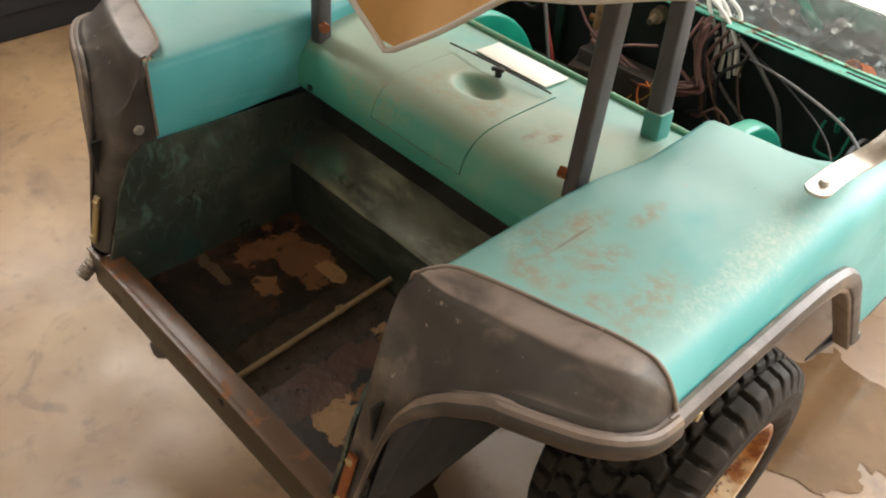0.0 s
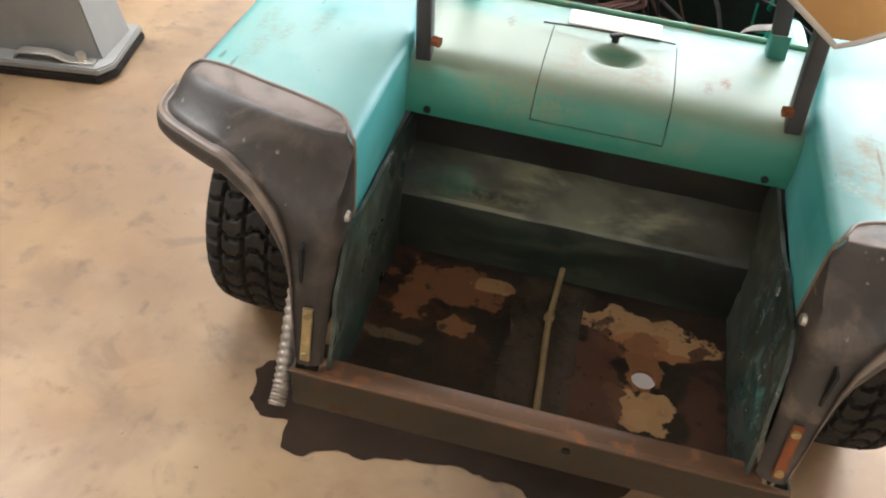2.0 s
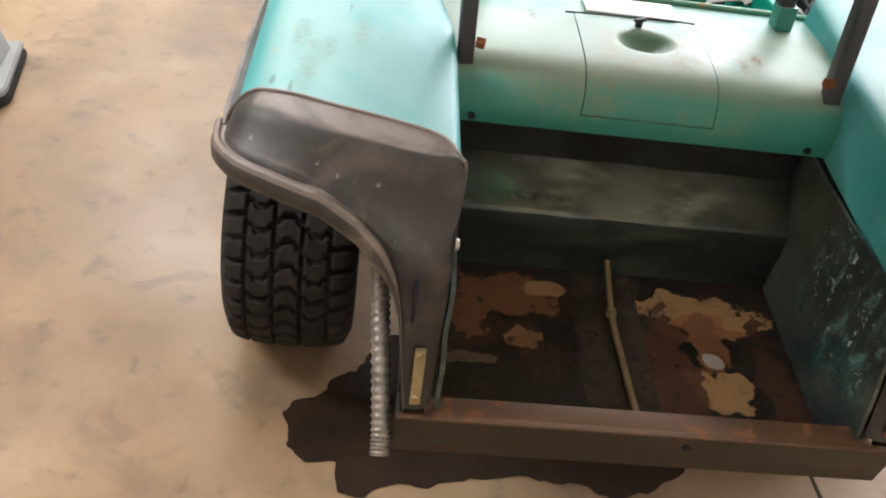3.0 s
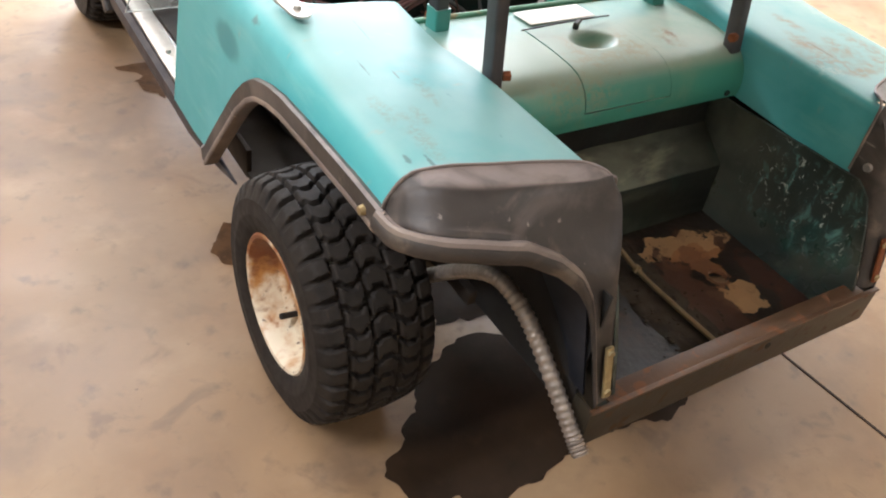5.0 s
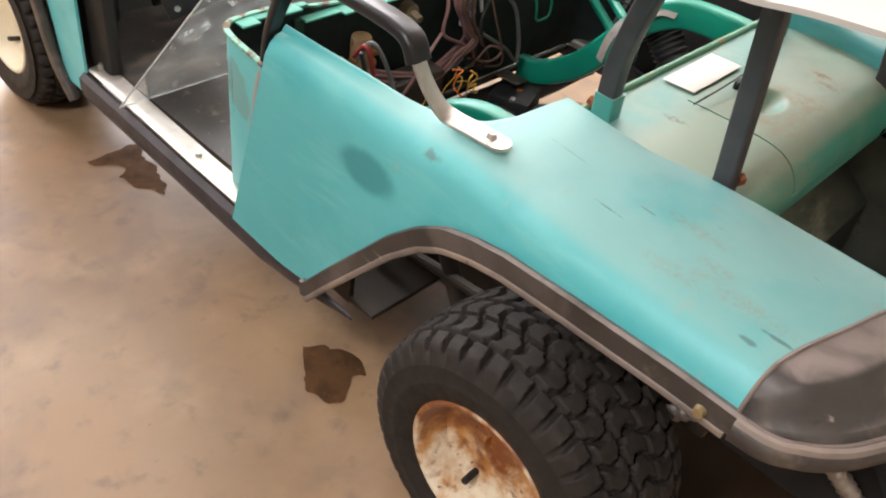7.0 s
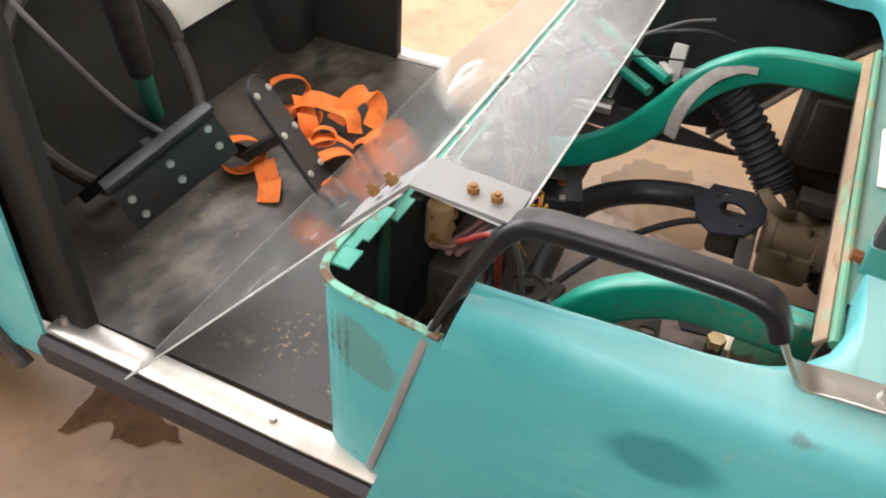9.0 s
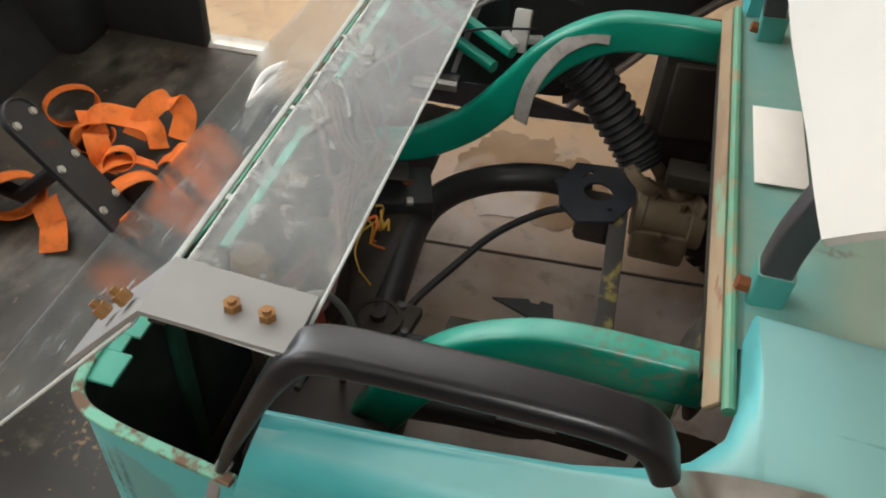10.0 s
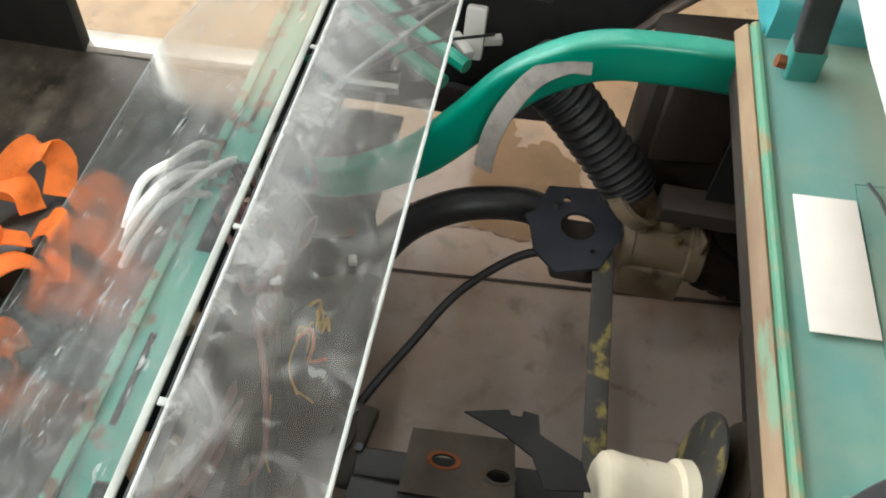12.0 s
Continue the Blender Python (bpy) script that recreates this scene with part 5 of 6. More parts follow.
# pedals, steering column
bm = made()
rod(bm, (-0.025, 1.955, 0.30), (-0.19, 1.802, 0.528), 0.017, 14)
column = part("steering_column", bm, GREEN, cart, "green steering column rising from the toe board")
bm = made()
rod(bm, (-0.19, 1.802, 0.528), (-0.40, 1.607, 0.818), 0.023, 16)
part("sleeve", bm, BLACK_PLASTIC, column, "black sleeve on the steering column")
for at, u, v, size, screws in (((-0.300, 1.662, 0.442), (0.86, -0.36, 0.36), (-0.28, 0.26, 0.92), (0.205, 0.108, 0.008), [(-0.078, -0.034), (0.0, -0.026), (0.080, -0.020), (-0.080, 0.002), (0.0, 0.010), (0.080, 0.018)]),
                               ((-0.030, 1.630, 0.366), (0.0, 0.62, 0.785), (0.95, 0.2, -0.22), (0.235, 0.082, 0.008), [(0.085, 0.028), (0.085, -0.026), (0.0, 0.028), (0.0, -0.026), (-0.085, 0.030), (-0.085, -0.026)])):
    ex, ey = Vector(u).normalized(), Vector(v)
    ez = ex.cross(ey).normalized()
    if ez.y > 0:
        ez = -ez
    ey = ez.cross(ex)
    m = Matrix((ex, ey, ez)).transposed().to_4x4()
    m.translation = at
    wide = size[1] > 0.1
    if ey.dot(Vector(v)) < 0:
        screws = [(x, -y) for x, y in screws]
    up = 1 if ey.dot(Vector(v)) > 0 else -1
    bm = made()
    if wide:
        block(bm, m @ Vector((0, 0, 0)), size, m.to_3x3().to_4x4(), 0.003)
    else:
        rim = [(-size[0] / 2, -size[1] / 2), (-size[0] / 2, size[1] / 2)] + [(size[0] / 2 - 0.03 + 0.03 * math.sin(math.pi * k / 10), size[1] / 2 * math.cos(math.pi * k / 10)) for k in range(11)]
        top, base = ([bm.verts.new(m @ Vector((x, y, z))) for x, y in rim] for z in (0.004, -0.004))
        bm.faces.new(top), bm.faces.new(base)
        for k in range(len(rim)):
            bm.faces.new((top[k], top[(k + 1) % len(rim)], base[(k + 1) % len(rim)], base[k]))
    pedal = part("pedal", bm, BLACK_STEEL, cart, "black steel foot pedal with screw heads")
    bm = made()
    if wide:
        block(bm, m @ Vector((0, up * size[1] / 2, 0.012)), (size[0], 0.008, 0.032), m.to_3x3().to_4x4(), 0.002)
        block(bm, m @ Vector((0, up * 0.030, 0.0055)), (size[0], 0.004, 0.003), m.to_3x3().to_4x4(), 0.001)
    else:
        sweep(bm, [m @ Vector((size[0] / 2 - 0.03 + 0.03 * math.sin(math.pi * k / 10), size[1] / 2 * math.cos(math.pi * k / 10), 0.004)) for k in range(11)], ring(0.003, 6))
    part("flange", bm, BLACK_STEEL, pedal)
    bm = made()
    sweep(bm, [m @ Vector((0, 0, -0.004)), m @ Vector((0, 0, -0.10)), (at[0], at[1] + 0.22, 0.30)], oblong(0.022, 0.022, 0.003))
    part("pedal_arm", bm, BLACK_STEEL, pedal)
    for x, y in screws:
        bm = made()
        rod(bm, m @ Vector((x, y, 0.002)), m @ Vector((x, y, 0.008)), 0.0078, 10, 0.006)
        part("screw", bm, ALU, pedal)
bm = made()
block(bm, (0.22, 2.005, 0.475), (0.25, 0.006, 0.13), Matrix.Rotation(radians(-18), 4, "X"), 0.004)
part("white_panel", bm, WHITE, cart, "white plate on the toe board")

# arm rests beside the seat
GRIP = plain("dark_grip_rubber", rgb(26, 27, 31), 0.3, scale=8, spec=0.4)
for s, strap_path in ((-1, [(0.556, 0.778, 0.756), (0.547, 0.760, 0.718), (0.533, 0.745, 0.688), (0.523, 0.729, 0.6775), (0.520, 0.70, 0.678), (0.52, 0.654, 0.681)]),
                      (1, [(0.556, 0.778, 0.756), (0.546, 0.750, 0.715), (0.532, 0.722, 0.692), (0.526, 0.690, 0.689), (0.525, 0.65, 0.691), (0.526, 0.61, 0.692)])):
    pts = smooth([(s * 0.560, 1.084, 0.60), (s * 0.564, 1.062, 0.66), (s * 0.563, 1.030, 0.735), (s * 0.558, 1.012, 0.764), (s * 0.556, 0.990, 0.776), (s * 0.555, 0.93, 0.779), (s * 0.555, 0.845, 0.780), (s * 0.555, 0.803, 0.777), (s * 0.5555, 0.784, 0.768), (s * 0.5555, 0.773, 0.748)], 6)
    bm = made()
    sweep(bm, pts, oblong(0.036, 0.019, 0.007, 4), up=(0, 0.9, 0.3), scale=lambda f: 0.4 + 0.6 * min(1.0, f * 3.5))
    arm = part("arm_rest", bm, GRIP, cart, "dark rubber-covered arm rest hoop")
    bm = made()
    sweep(bm, smooth([(s * 0.550, 1.165, 0.285), (s * 0.556, 1.13, 0.42), (s * 0.562, 1.098, 0.55), (s * 0.561, 1.080, 0.61)], 5), oblong(0.009, 0.012, 0.002))
    part("arm_rest_foot", bm, GREY_METAL, arm, "thin bare metal leg")
    bm = made()
    sweep(bm, smooth([(s * x, y, z) for x, y, z in strap_path], 5), oblong(0.034, 0.005, 0.002))
    strap = part("arm_rest_strap", bm, ALU, arm, "bare aluminium strap bolted to the panel")
    bm = made()
    x, y, z = strap_path[-1]
    lathe(bm, [(0, 0), (0.0165, 0), (0.017, 0.001), (0.017, 0.004), (0.0165, 0.005), (0, 0.005)], Matrix.Translation((s * x, y + 0.002, z - 0.0025)), 24)
    part("strap_end", bm, ALU, strap)
    bm = made()
    rod(bm, (s * x, y + 0.014, z), (s * x, y + 0.014, z + 0.009), 0.008, 12, 0.005)
    part("bolt", bm, ALU, strap)

# ---- frame and machinery in the engine bay ----
for pts in ([(-0.293, 0.70, 0.524), (-0.293, 0.80, 0.525), (-0.293, 0.862, 0.520), (-0.293, 0.918, 0.496), (-0.293, 0.965, 0.458), (-0.293, 1.006, 0.400), (-0.293, 1.045, 0.325), (-0.293, 1.09, 0.265), (-0.293, 1.20, 0.225)],
            [(0.318, 0.70, 0.567), (0.318, 0.78, 0.567), (0.318, 0.86, 0.558), (0.318, 0.915, 0.530), (0.318, 0.962, 0.488), (0.318, 1.014, 0.415), (0.318, 1.072, 0.343), (0.318, 1.14, 0.29), (0.318, 1.19, 0.265), (0.318, 1.24, 0.255)]):
    bm = made()
    sweep(bm, smooth(pts, 6), oblong(0.034, 0.060, 0.009, 3))
    part("frame_rail", bm, GREEN, cart, "glossy green bent frame rail with rust chips")
bm = made()
tube(bm, [(0.335, 0.86, 0.235), (0.366, 0.93, 0.215), (0.355, 1.02, 0.20), (0.29, 1.095, 0.20), (0.19, 1.13, 0.205), (0.05, 1.125, 0.208), (-0.06, 1.118, 0.208)], 0.027, 14)
part("engine_cradle", bm, BLACK_STEEL, cart, "black steel tube cradle with rust patches")
bm = made()
lathe(bm, [(0.038, 0.0), (0.038, 0.008), (0.030, 0.010), (0.030, 0.006), (0.012, 0.006), (0.012, 0.018), (0.006, 0.020), (0, 0.020)], Matrix.Translation((-0.068, 1.118, 0.226)), 24)
block(bm, (-0.070, 1.116, 0.216), (0.11, 0.10, 0.02), Matrix.Rotation(-0.15, 4, "Z"), 0.005)
mount = part("rubber_mount", bm, DARK_BOX, cart, "greasy square engine mount with a rubber boss")
for x, y in ((-0.033, 1.090), (-0.082, 1.072)):
    bm = made()
    rod(bm, (x, y, 0.224), (x, y, 0.232), 0.006, 6)
    part("bolt", bm, STEEL_DARK, mount)
bm = made()
block(bm, (0.215, 1.165, 0.232), (0.10, 0.10, 0.05), Matrix.Rotation(0.35, 4, "Z"), 0.006)
regulator = part("regulator", bm, BLACK_PLASTIC, cart, "black box bolted beside the cradle tube")
bm = made()
block(bm, (0.176, 1.142, 0.256), (0.016, 0.012, 0.008), Matrix.Rotation(0.35, 4, "Z"), 0.002)
part("terminal", bm, ALU, regulator)
bm = made()
lathe(bm, [(0.0, 0.002), (0.008, 0.002), (0.009, 0.0), (0.0, 0.0)], Matrix.Translation((0.222, 1.160, 0.2575)), 12)
part("rust_spot", bm, RUST, regulator)
# dark pan under the seat box
bm = made()
sheet(bm, 20, 6, lambda u, v: (-0.50 + 1.0 * u, 1.135 + 0.11 * v, 0.232 + 0.006 * noise.noise(Vector((u * 9, v * 3, 2)))))
thicken(part("seat_box_pan", bm, DARK_BOX, cart, "grimy dark steel pan under the seat box", out=(0, 0, 1)), 0.004)


def flat(name, outline, z, t, material, parent, label="", hole=None):
    bm = made()
    rim = [bm.verts.new((x, y, z)) for x, y in outline]
    edges = [bm.edges.new((rim[k], rim[(k + 1) % len(rim)])) for k in range(len(rim))]
    for cx, cy, r in hole or ():
        long = 1.35 if 0.0104 < r < 0.0106 else 1.0
        h = [bm.verts.new((cx + r * (0.75 if long > 1 else 1.0) * math.cos(k * math.pi / 10), cy + r * long * math.sin(k * math.pi / 10), z)) for k in range(20)]
        edges += [bm.edges.new((h[k], h[(k + 1) % 20])) for k in range(20)]
    bmesh.ops.triangle_fill(bm, edges=edges, use_beauty=True)
    made_ = bmesh.ops.extrude_face_region(bm, geom=bm.faces[:])["geom"]
    for v in made_:
        if isinstance(v, bmesh.types.BMVert):
            v.co.z -= t
    return part(name, bm, material, parent, label, 25)


flat("engine_plate", [(0.295, 0.905), (0.312, 0.915), (0.322, 0.90), (0.375, 0.885), (0.385, 0.81), (0.36, 0.775), (0.30, 0.77), (0.235, 0.80), (0.215, 0.86), (0.25, 0.895)], 0.258, 0.006, PLATE, cart, "blue-grey steel mounting plate with a round hole", [(0.305, 0.835, 0.026), (0.355, 0.855, 0.006), (0.262, 0.81, 0.005)])
bm = made()
sweep(bm, [(0.30, 0.795, 0.250), (0.222, 0.792, 0.246), (-0.02, 0.784, 0.222), (-0.07, 0.783, 0.22)], oblong(0.030, 0.007, 0.002))
part("cross_strap", bm, YELLOW_FLAKE, cart, "flat steel strap with flaked olive paint")
bm = made()
tube(bm, [(0.26, 0.865, 0.25), (0.24, 0.92, 0.24), (0.17, 0.99, 0.23), (0.08, 1.04, 0.22), (0.02, 1.075, 0.205), (-0.03, 1.10, 0.19)], 0.0065, 8)
part("throttle_cable", bm, BLACK_PLASTIC, cart)
BRACKET_STEEL = plain("worn_grey_bracket", rgb(70, 62, 52), 0.55, 0.3, dark=0.6, scale=22, bump=0.3)
bm = made()
sweep(bm, [(-0.150, 1.07, 0.238), (-0.155, 0.97, 0.240), (-0.155, 0.86, 0.242), (-0.150, 0.80, 0.242)], oblong(0.050, 0.034, 0.006))
part("cradle_bar", bm, BLACK_STEEL, cart, "black steel bar of the engine cradle")
bm = made()
sweep(bm, [(-0.098, 1.072, 0.212), (-0.082, 0.785, 0.212)], oblong(0.040, 0.030, 0.004))
part("cradle_channel", bm, BLACK_STEEL, cart, "black steel channel under the slotted bracket")
slots = [(-0.093, 0.966, 0.0105), (-0.100, 0.900, 0.0105)]
slotted = flat("slotted_bracket", [(-0.058, 1.010), (-0.050, 0.886), (-0.135, 0.876), (-0.140, 1.012)], 0.262, 0.004, BRACKET_STEEL, cart, "dark steel bracket with two rusty slots", slots)
for x, y, r in slots:
    bm = made()
    lathe(bm, [(r, 0.0), (r + 0.005, 0.0), (r + 0.005, 0.0008), (r, 0.0008), (r, 0.0)], Matrix.Translation((x, y, 0.2625)) @ Matrix.Diagonal((0.75, 1.35, 1, 1)), 20)
    part("slot_rim", bm, RUST_BAR if y < 0.93 else RUST, slotted)
flat("jagged_bracket", [(-0.052, 0.952), (-0.040, 0.902), (-0.046, 0.897), (-0.046, 0.886), (-0.038, 0.884), (-0.040, 0.866), (-0.064, 0.862), (-0.088, 0.812), (-0.120, 0.800), (-0.128, 0.850), (-0.092, 0.868), (-0.070, 0.905)], 0.316, 0.004, SHELL_IN, cart, "jagged black steel bracket")
bm = made()
block(bm, (0.305, 0.828, 0.20), (0.075, 0.075, 0.07), bevel=0.012)
part("plate_block", bm, DARK_BOX, cart, "dark rubber block under the plate")
bm = made()
along = Matrix.Translation((0.345, 0.770, 0.212)) @ Matrix.Rotation(math.pi / 2, 4, "X")
lathe(bm, [(0, 0.0), (0.030, 0.0), (0.052, 0.002), (0.055, 0.006), (0.055, 0.020), (0.052, 0.022), (0.052, 0.100), (0.056, 0.103), (0.056, 0.125), (0.050, 0.128), (0.035, 0.132), (0, 0.134)], along, 40)
engine = part("engine_block", bm, ENGINE, cart, "oily cast cylinder with a knob on its crown")
bm = made()
block(bm, (0.345, 0.712, 0.170), (0.12, 0.10, 0.07), bevel=0.01)
part("crankcase", bm, ENGINE, engine)
bm = made()
lathe(bm, [(0.026, 0), (0.027, 0.010), (0.023, 0.018), (0.014, 0.022), (0.010, 0.026), (0, 0.027)], Matrix.Translation((0.345, 0.706, 0.258)) @ Matrix.Diagonal((1, 1.25, 1, 1)), 20)
part("filler_cap", bm, ENGINE, engine)
bm = made()
block(bm, (0.322, 0.660, 0.262), (0.05, 0.006, 0.03), Matrix.Rotation(0.3, 4, "Z"), 0.002)
part("bracket_ear", bm, ENGINE, engine)
for x, y, z in ((0.318, 0.742, 0.262), (0.372, 0.672, 0.262), (0.310, 0.69, 0.256)):
    bm = made()
    rod(bm, (x, y, z - 0.006), (x, y, z + 0.006), 0.006, 6)
    part("bolt", bm, ZINC, engine)
bm = made()
block(bm, (0.435, 0.700, 0.40), (0.09, 0.17, 0.26), Matrix.Rotation(0.12, 4, "Z"), 0.012)
block(bm, (0.385, 0.700, 0.42), (0.02, 0.12, 0.14), Matrix.Rotation(0.12, 4, "Z"), 0.006)
part("air_box", bm, DARK_BOX, cart, "grimy dark metal air box")
bm = made()
path = smooth([(0.385, 0.945, 0.475), (0.383, 0.915, 0.452), (0.378, 0.875, 0.415), (0.372, 0.83, 0.365), (0.358, 0.79, 0.325), (0.348, 0.768, 0.300)], 24)
sweep(bm, path, ring(0.038, 24), scale=lambda f: 1.0 + 0.09 * math.sin(f * 2 * math.pi * 20))
part("intake_hose", bm, BLACK_PLASTIC, cart, "black corrugated intake hose", 80)
bm = made()
lathe(bm, [(0.040, -0.012), (0.047, -0.012), (0.048, 0.010), (0.041, 0.012), (0.038, -0.012)], Matrix.Translation((0.346, 0.763, 0.292)) @ Matrix.Rotation(0.6, 4, "X"), 28)
part("hose_collar", bm, ENGINE, cart, "oily metal collar under the hose")
bm = made()
m = Matrix.Translation((-0.098, 0.735, 0.272)) @ Matrix.Rotation(radians(96), 4, "X") @ Matrix.Rotation(radians(4), 4, "Y")
lathe(bm, [(0, -0.058), (0.036, -0.057), (0.046, -0.050), (0.049, -0.040), (0.047, -0.030), (0.044, 0.026), (0.044, 0.032), (0.051, 0.036), (0.052, 0.052), (0.044, 0.058), (0, 0.058)], m, 36)
part("canister", bm, OLD_WHITE, cart, "stained white plastic canister")
for dy, r, material in ((0.0, 0.080, YELLOW_FLAKE), (-0.036, 0.074, RUST_BAR)):
    bm = made()
    m = Matrix.Translation((-0.060, 0.676 + dy, 0.275)) @ Matrix.Rotation(radians(100), 4, "X") @ Matrix.Rotation(radians(-8), 4, "Y")
    lathe(bm, [(0, -0.008), (0.03, -0.008), (r - 0.004, -0.002), (r, 0.0), (r, 0.003), (0.03, 0.006), (0, 0.006)], m, 44)
    part("pulley", bm, material, cart, "grimy belt pulley")
bm = made()
sweep(bm, smooth([(0.300, 0.872, 0.556), (0.300, 0.90, 0.552), (0.290, 0.935, 0.532), (0.262, 0.960, 0.510), (0.246, 0.974, 0.480), (0.240, 0.980, 0.448), (0.236, 0.982, 0.418)], 6), oblong(0.026, 0.003, 0.001), up=(-0.6, 0, 0.8))
part("flat_strap", bm, plain("frayed_grey_strap", rgb(124, 120, 114), 0.7, dark=0.6, scale=60, bump=0.5), cart, "frayed grey strap hanging over the rail")
bm = made()
block(bm, (0.47, 1.03, 0.445), (0.022, 0.03, 0.075), Matrix.Rotation(0.4, 4, "Y"), 0.004)
block(bm, (0.455, 1.045, 0.43), (0.05, 0.016, 0.016), Matrix.Rotation(0.6, 4, "Z"), 0.003)
block(bm, (0.49, 1.01, 0.42), (0.014, 0.04, 0.014), Matrix.Rotation(0.3, 4, "Z"), 0.003)
part("connector", bm, VINYL, cart, "dirty white plastic connector")
for dz, dy in ((0.0, 0.0), (-0.035, 0.03)):
    bm = made()
    tube(bm, [(0.52, 1.22 + dy, 0.47 + dz), (0.465, 1.13 + dy, 0.45 + dz), (0.40, 1.03 + dy, 0.44 + dz)], 0.011, 10)
    part("side_tube", bm, GREEN, cart, "thin green tube beyond the rail")
bm = made()
block(bm, (-0.235, 0.82, 0.30), (0.03, 0.17, 0.022), bevel=0.004)
rod(bm, (-0.262, 0.803, 0.40), (-0.262, 0.803, 0.435), 0.012, 12)
block(bm, (-0.25, 0.80, 0.37), (0.05, 0.06, 0.06), bevel=0.006)
part("shock_mount", bm, DARK_BOX, cart, "dark shock mount beside the rail")
bm = made()
rod(bm, (-0.262, 0.803, 0.432), (-0.262, 0.803, 0.446), 0.013, 6)
part("bolt", bm, ZINC, cart)
bm = made()
tube(bm, [(-0.21, 1.08, 0.235), (-0.20, 0.97, 0.24), (-0.19, 0.86, 0.24), (-0.15, 0.80, 0.245), (-0.10, 0.75, 0.255)], 0.024, 12)
part("cradle_arm", bm, BLACK_STEEL, cart, "black steel arm of the engine cradle")

def cable(name, points, r, material, label=""):
    bm = made()
    tube(bm, points, r, 8)
    part(name, bm, material, cart, label)


cable("red_cable", [(-0.31, 1.16, 0.50), (-0.332, 1.11, 0.55), (-0.327, 1.098, 0.53), (-0.304, 1.10, 0.449), (-0.274, 1.10, 0.374), (-0.259, 1.10, 0.303), (-0.264, 1.10, 0.24)], 0.0046, WIRE_RED, "thick red battery cable")
cable("grey_cable", [(-0.31, 1.15, 0.50), (-0.332, 1.10, 0.56), (-0.318, 1.085, 0.545), (-0.290, 1.075, 0.475), (-0.250, 1.07, 0.335), (-0.228, 1.07, 0.20), (-0.225, 1.07, 0.13)], 0.0042, WIRE_GREY)
cable("cable", [(0.40, 1.24, 0.44), (0.42, 1.12, 0.50), (0.44, 1.0, 0.535), (0.46, 0.93, 0.52)], 0.004, BLACK_PLASTIC)
cable("cable", [(0.10, 1.24, 0.50), (0.25, 1.15, 0.53), (0.40, 1.04, 0.555), (0.47, 0.98, 0.55)], 0.003, WIRE_GREY)
cable("hanging_wire", [(0.100, 1.222, 0.525), (0.066, 1.218, 0.492), (0.056, 1.215, 0.462), (0.092, 1.215, 0.425), (0.149, 1.215, 0.385), (0.209, 1.215, 0.345), (0.248, 1.215, 0.305)], 0.0042, WIRE_GREY, "dusty grey wire hanging inside the seat box")
cable("hanging_wire", [(0.096, 1.222, 0.538), (0.140, 1.218, 0.512), (0.181, 1.215, 0.480), (0.222, 1.215, 0.435), (0.255, 1.215, 0.350), (0.263, 1.215, 0.295)], 0.0048, WIRE_GREY, "dusty grey wire hanging inside the seat box")
bm = made()
tube(bm, [(0.312, 1.236, 0.445), (0.312, 1.225, 0.42), (0.316, 1.222, 0.388), (0.34, 1.222, 0.382), (0.364, 1.222, 0.388), (0.368, 1.225, 0.42), (0.368, 1.236, 0.445)], 0.003, 8)
tube(bm, [(0.34, 1.236, 0.465), (0.34, 1.228, 0.450), (0.34, 1.236, 0.435)], 0.006, 8)
part("wire_latch", bm, GREEN, cart, "small green wire latch inside the seat box")
bm = made()
block(bm, (-0.293, 0.752, 0.452), (0.030, 0.066, 0.086), bevel=0.004)
part("rail_bracket", bm, rusty("rusted_green_bracket", rgb(70, 120, 92), rgb(88, 60, 42), 0.2, 0.65, scale=18), cart, "rusted green bracket joining rail and flange")
JACKET = plain("pale_wire_jacket", rgb(232, 230, 226), 0.45, dark=0.85, scale=20)
for k in range(4):
    d = Vector((0.013 * k - 0.02, 0.004 * k, 0.006 * (k % 2)))
    cable("white_wire", [Vector(p) + d * (1.0 + 0.5 * (q % 2)) for q, p in enumerate(((-0.070, 1.288, 0.552), (-0.042, 1.274, 0.576), (-0.006, 1.258, 0.586), (0.036, 1.241, 0.558), (0.068, 1.231, 0.502), (0.080, 1.226, 0.44)))], 0.0044, JACKET, "pale wire looping over the seat box lip" if k == 0 else "")
cable("white_wire", [(-0.04, 1.26, 0.588), (0.03, 1.238, 0.572), (0.085, 1.226, 0.53), (0.108, 1.222, 0.46)], 0.0042, JACKET)
# tangle of faded wires hanging inside the seat box
rng = random.Random(4)
LOOM = [(0.03, 1.215, 0.545), (0.02, 1.205, 0.50), (0.045, 1.198, 0.455), (0.062, 1.195, 0.42), (0.02, 1.190, 0.400), (-0.055, 1.185, 0.372), (-0.15, 1.185, 0.385), (-0.235, 1.19, 0.42), (-0.30, 1.20, 0.47)]
for k in range(6):
    j = Vector((rng.uniform(-0.012, 0.012), rng.uniform(-0.014, 0.014), rng.uniform(-0.010, 0.010)))
    pts = [Vector(p) + j + Vector((rng.uniform(-0.008, 0.008), rng.uniform(-0.006, 0.006), rng.uniform(-0.006, 0.006))) for p in LOOM[rng.choice((0, 0, 1)):rng.choice((7, 8, 9))]]
    cable("loom_wire", pts, rng.choice((0.0035, 0.0045, 0.006)), rng.choice((WIRE_PINK, WIRE_PINK, WIRE_BROWN)), "faded pink-brown loom wires" if k == 0 else "")
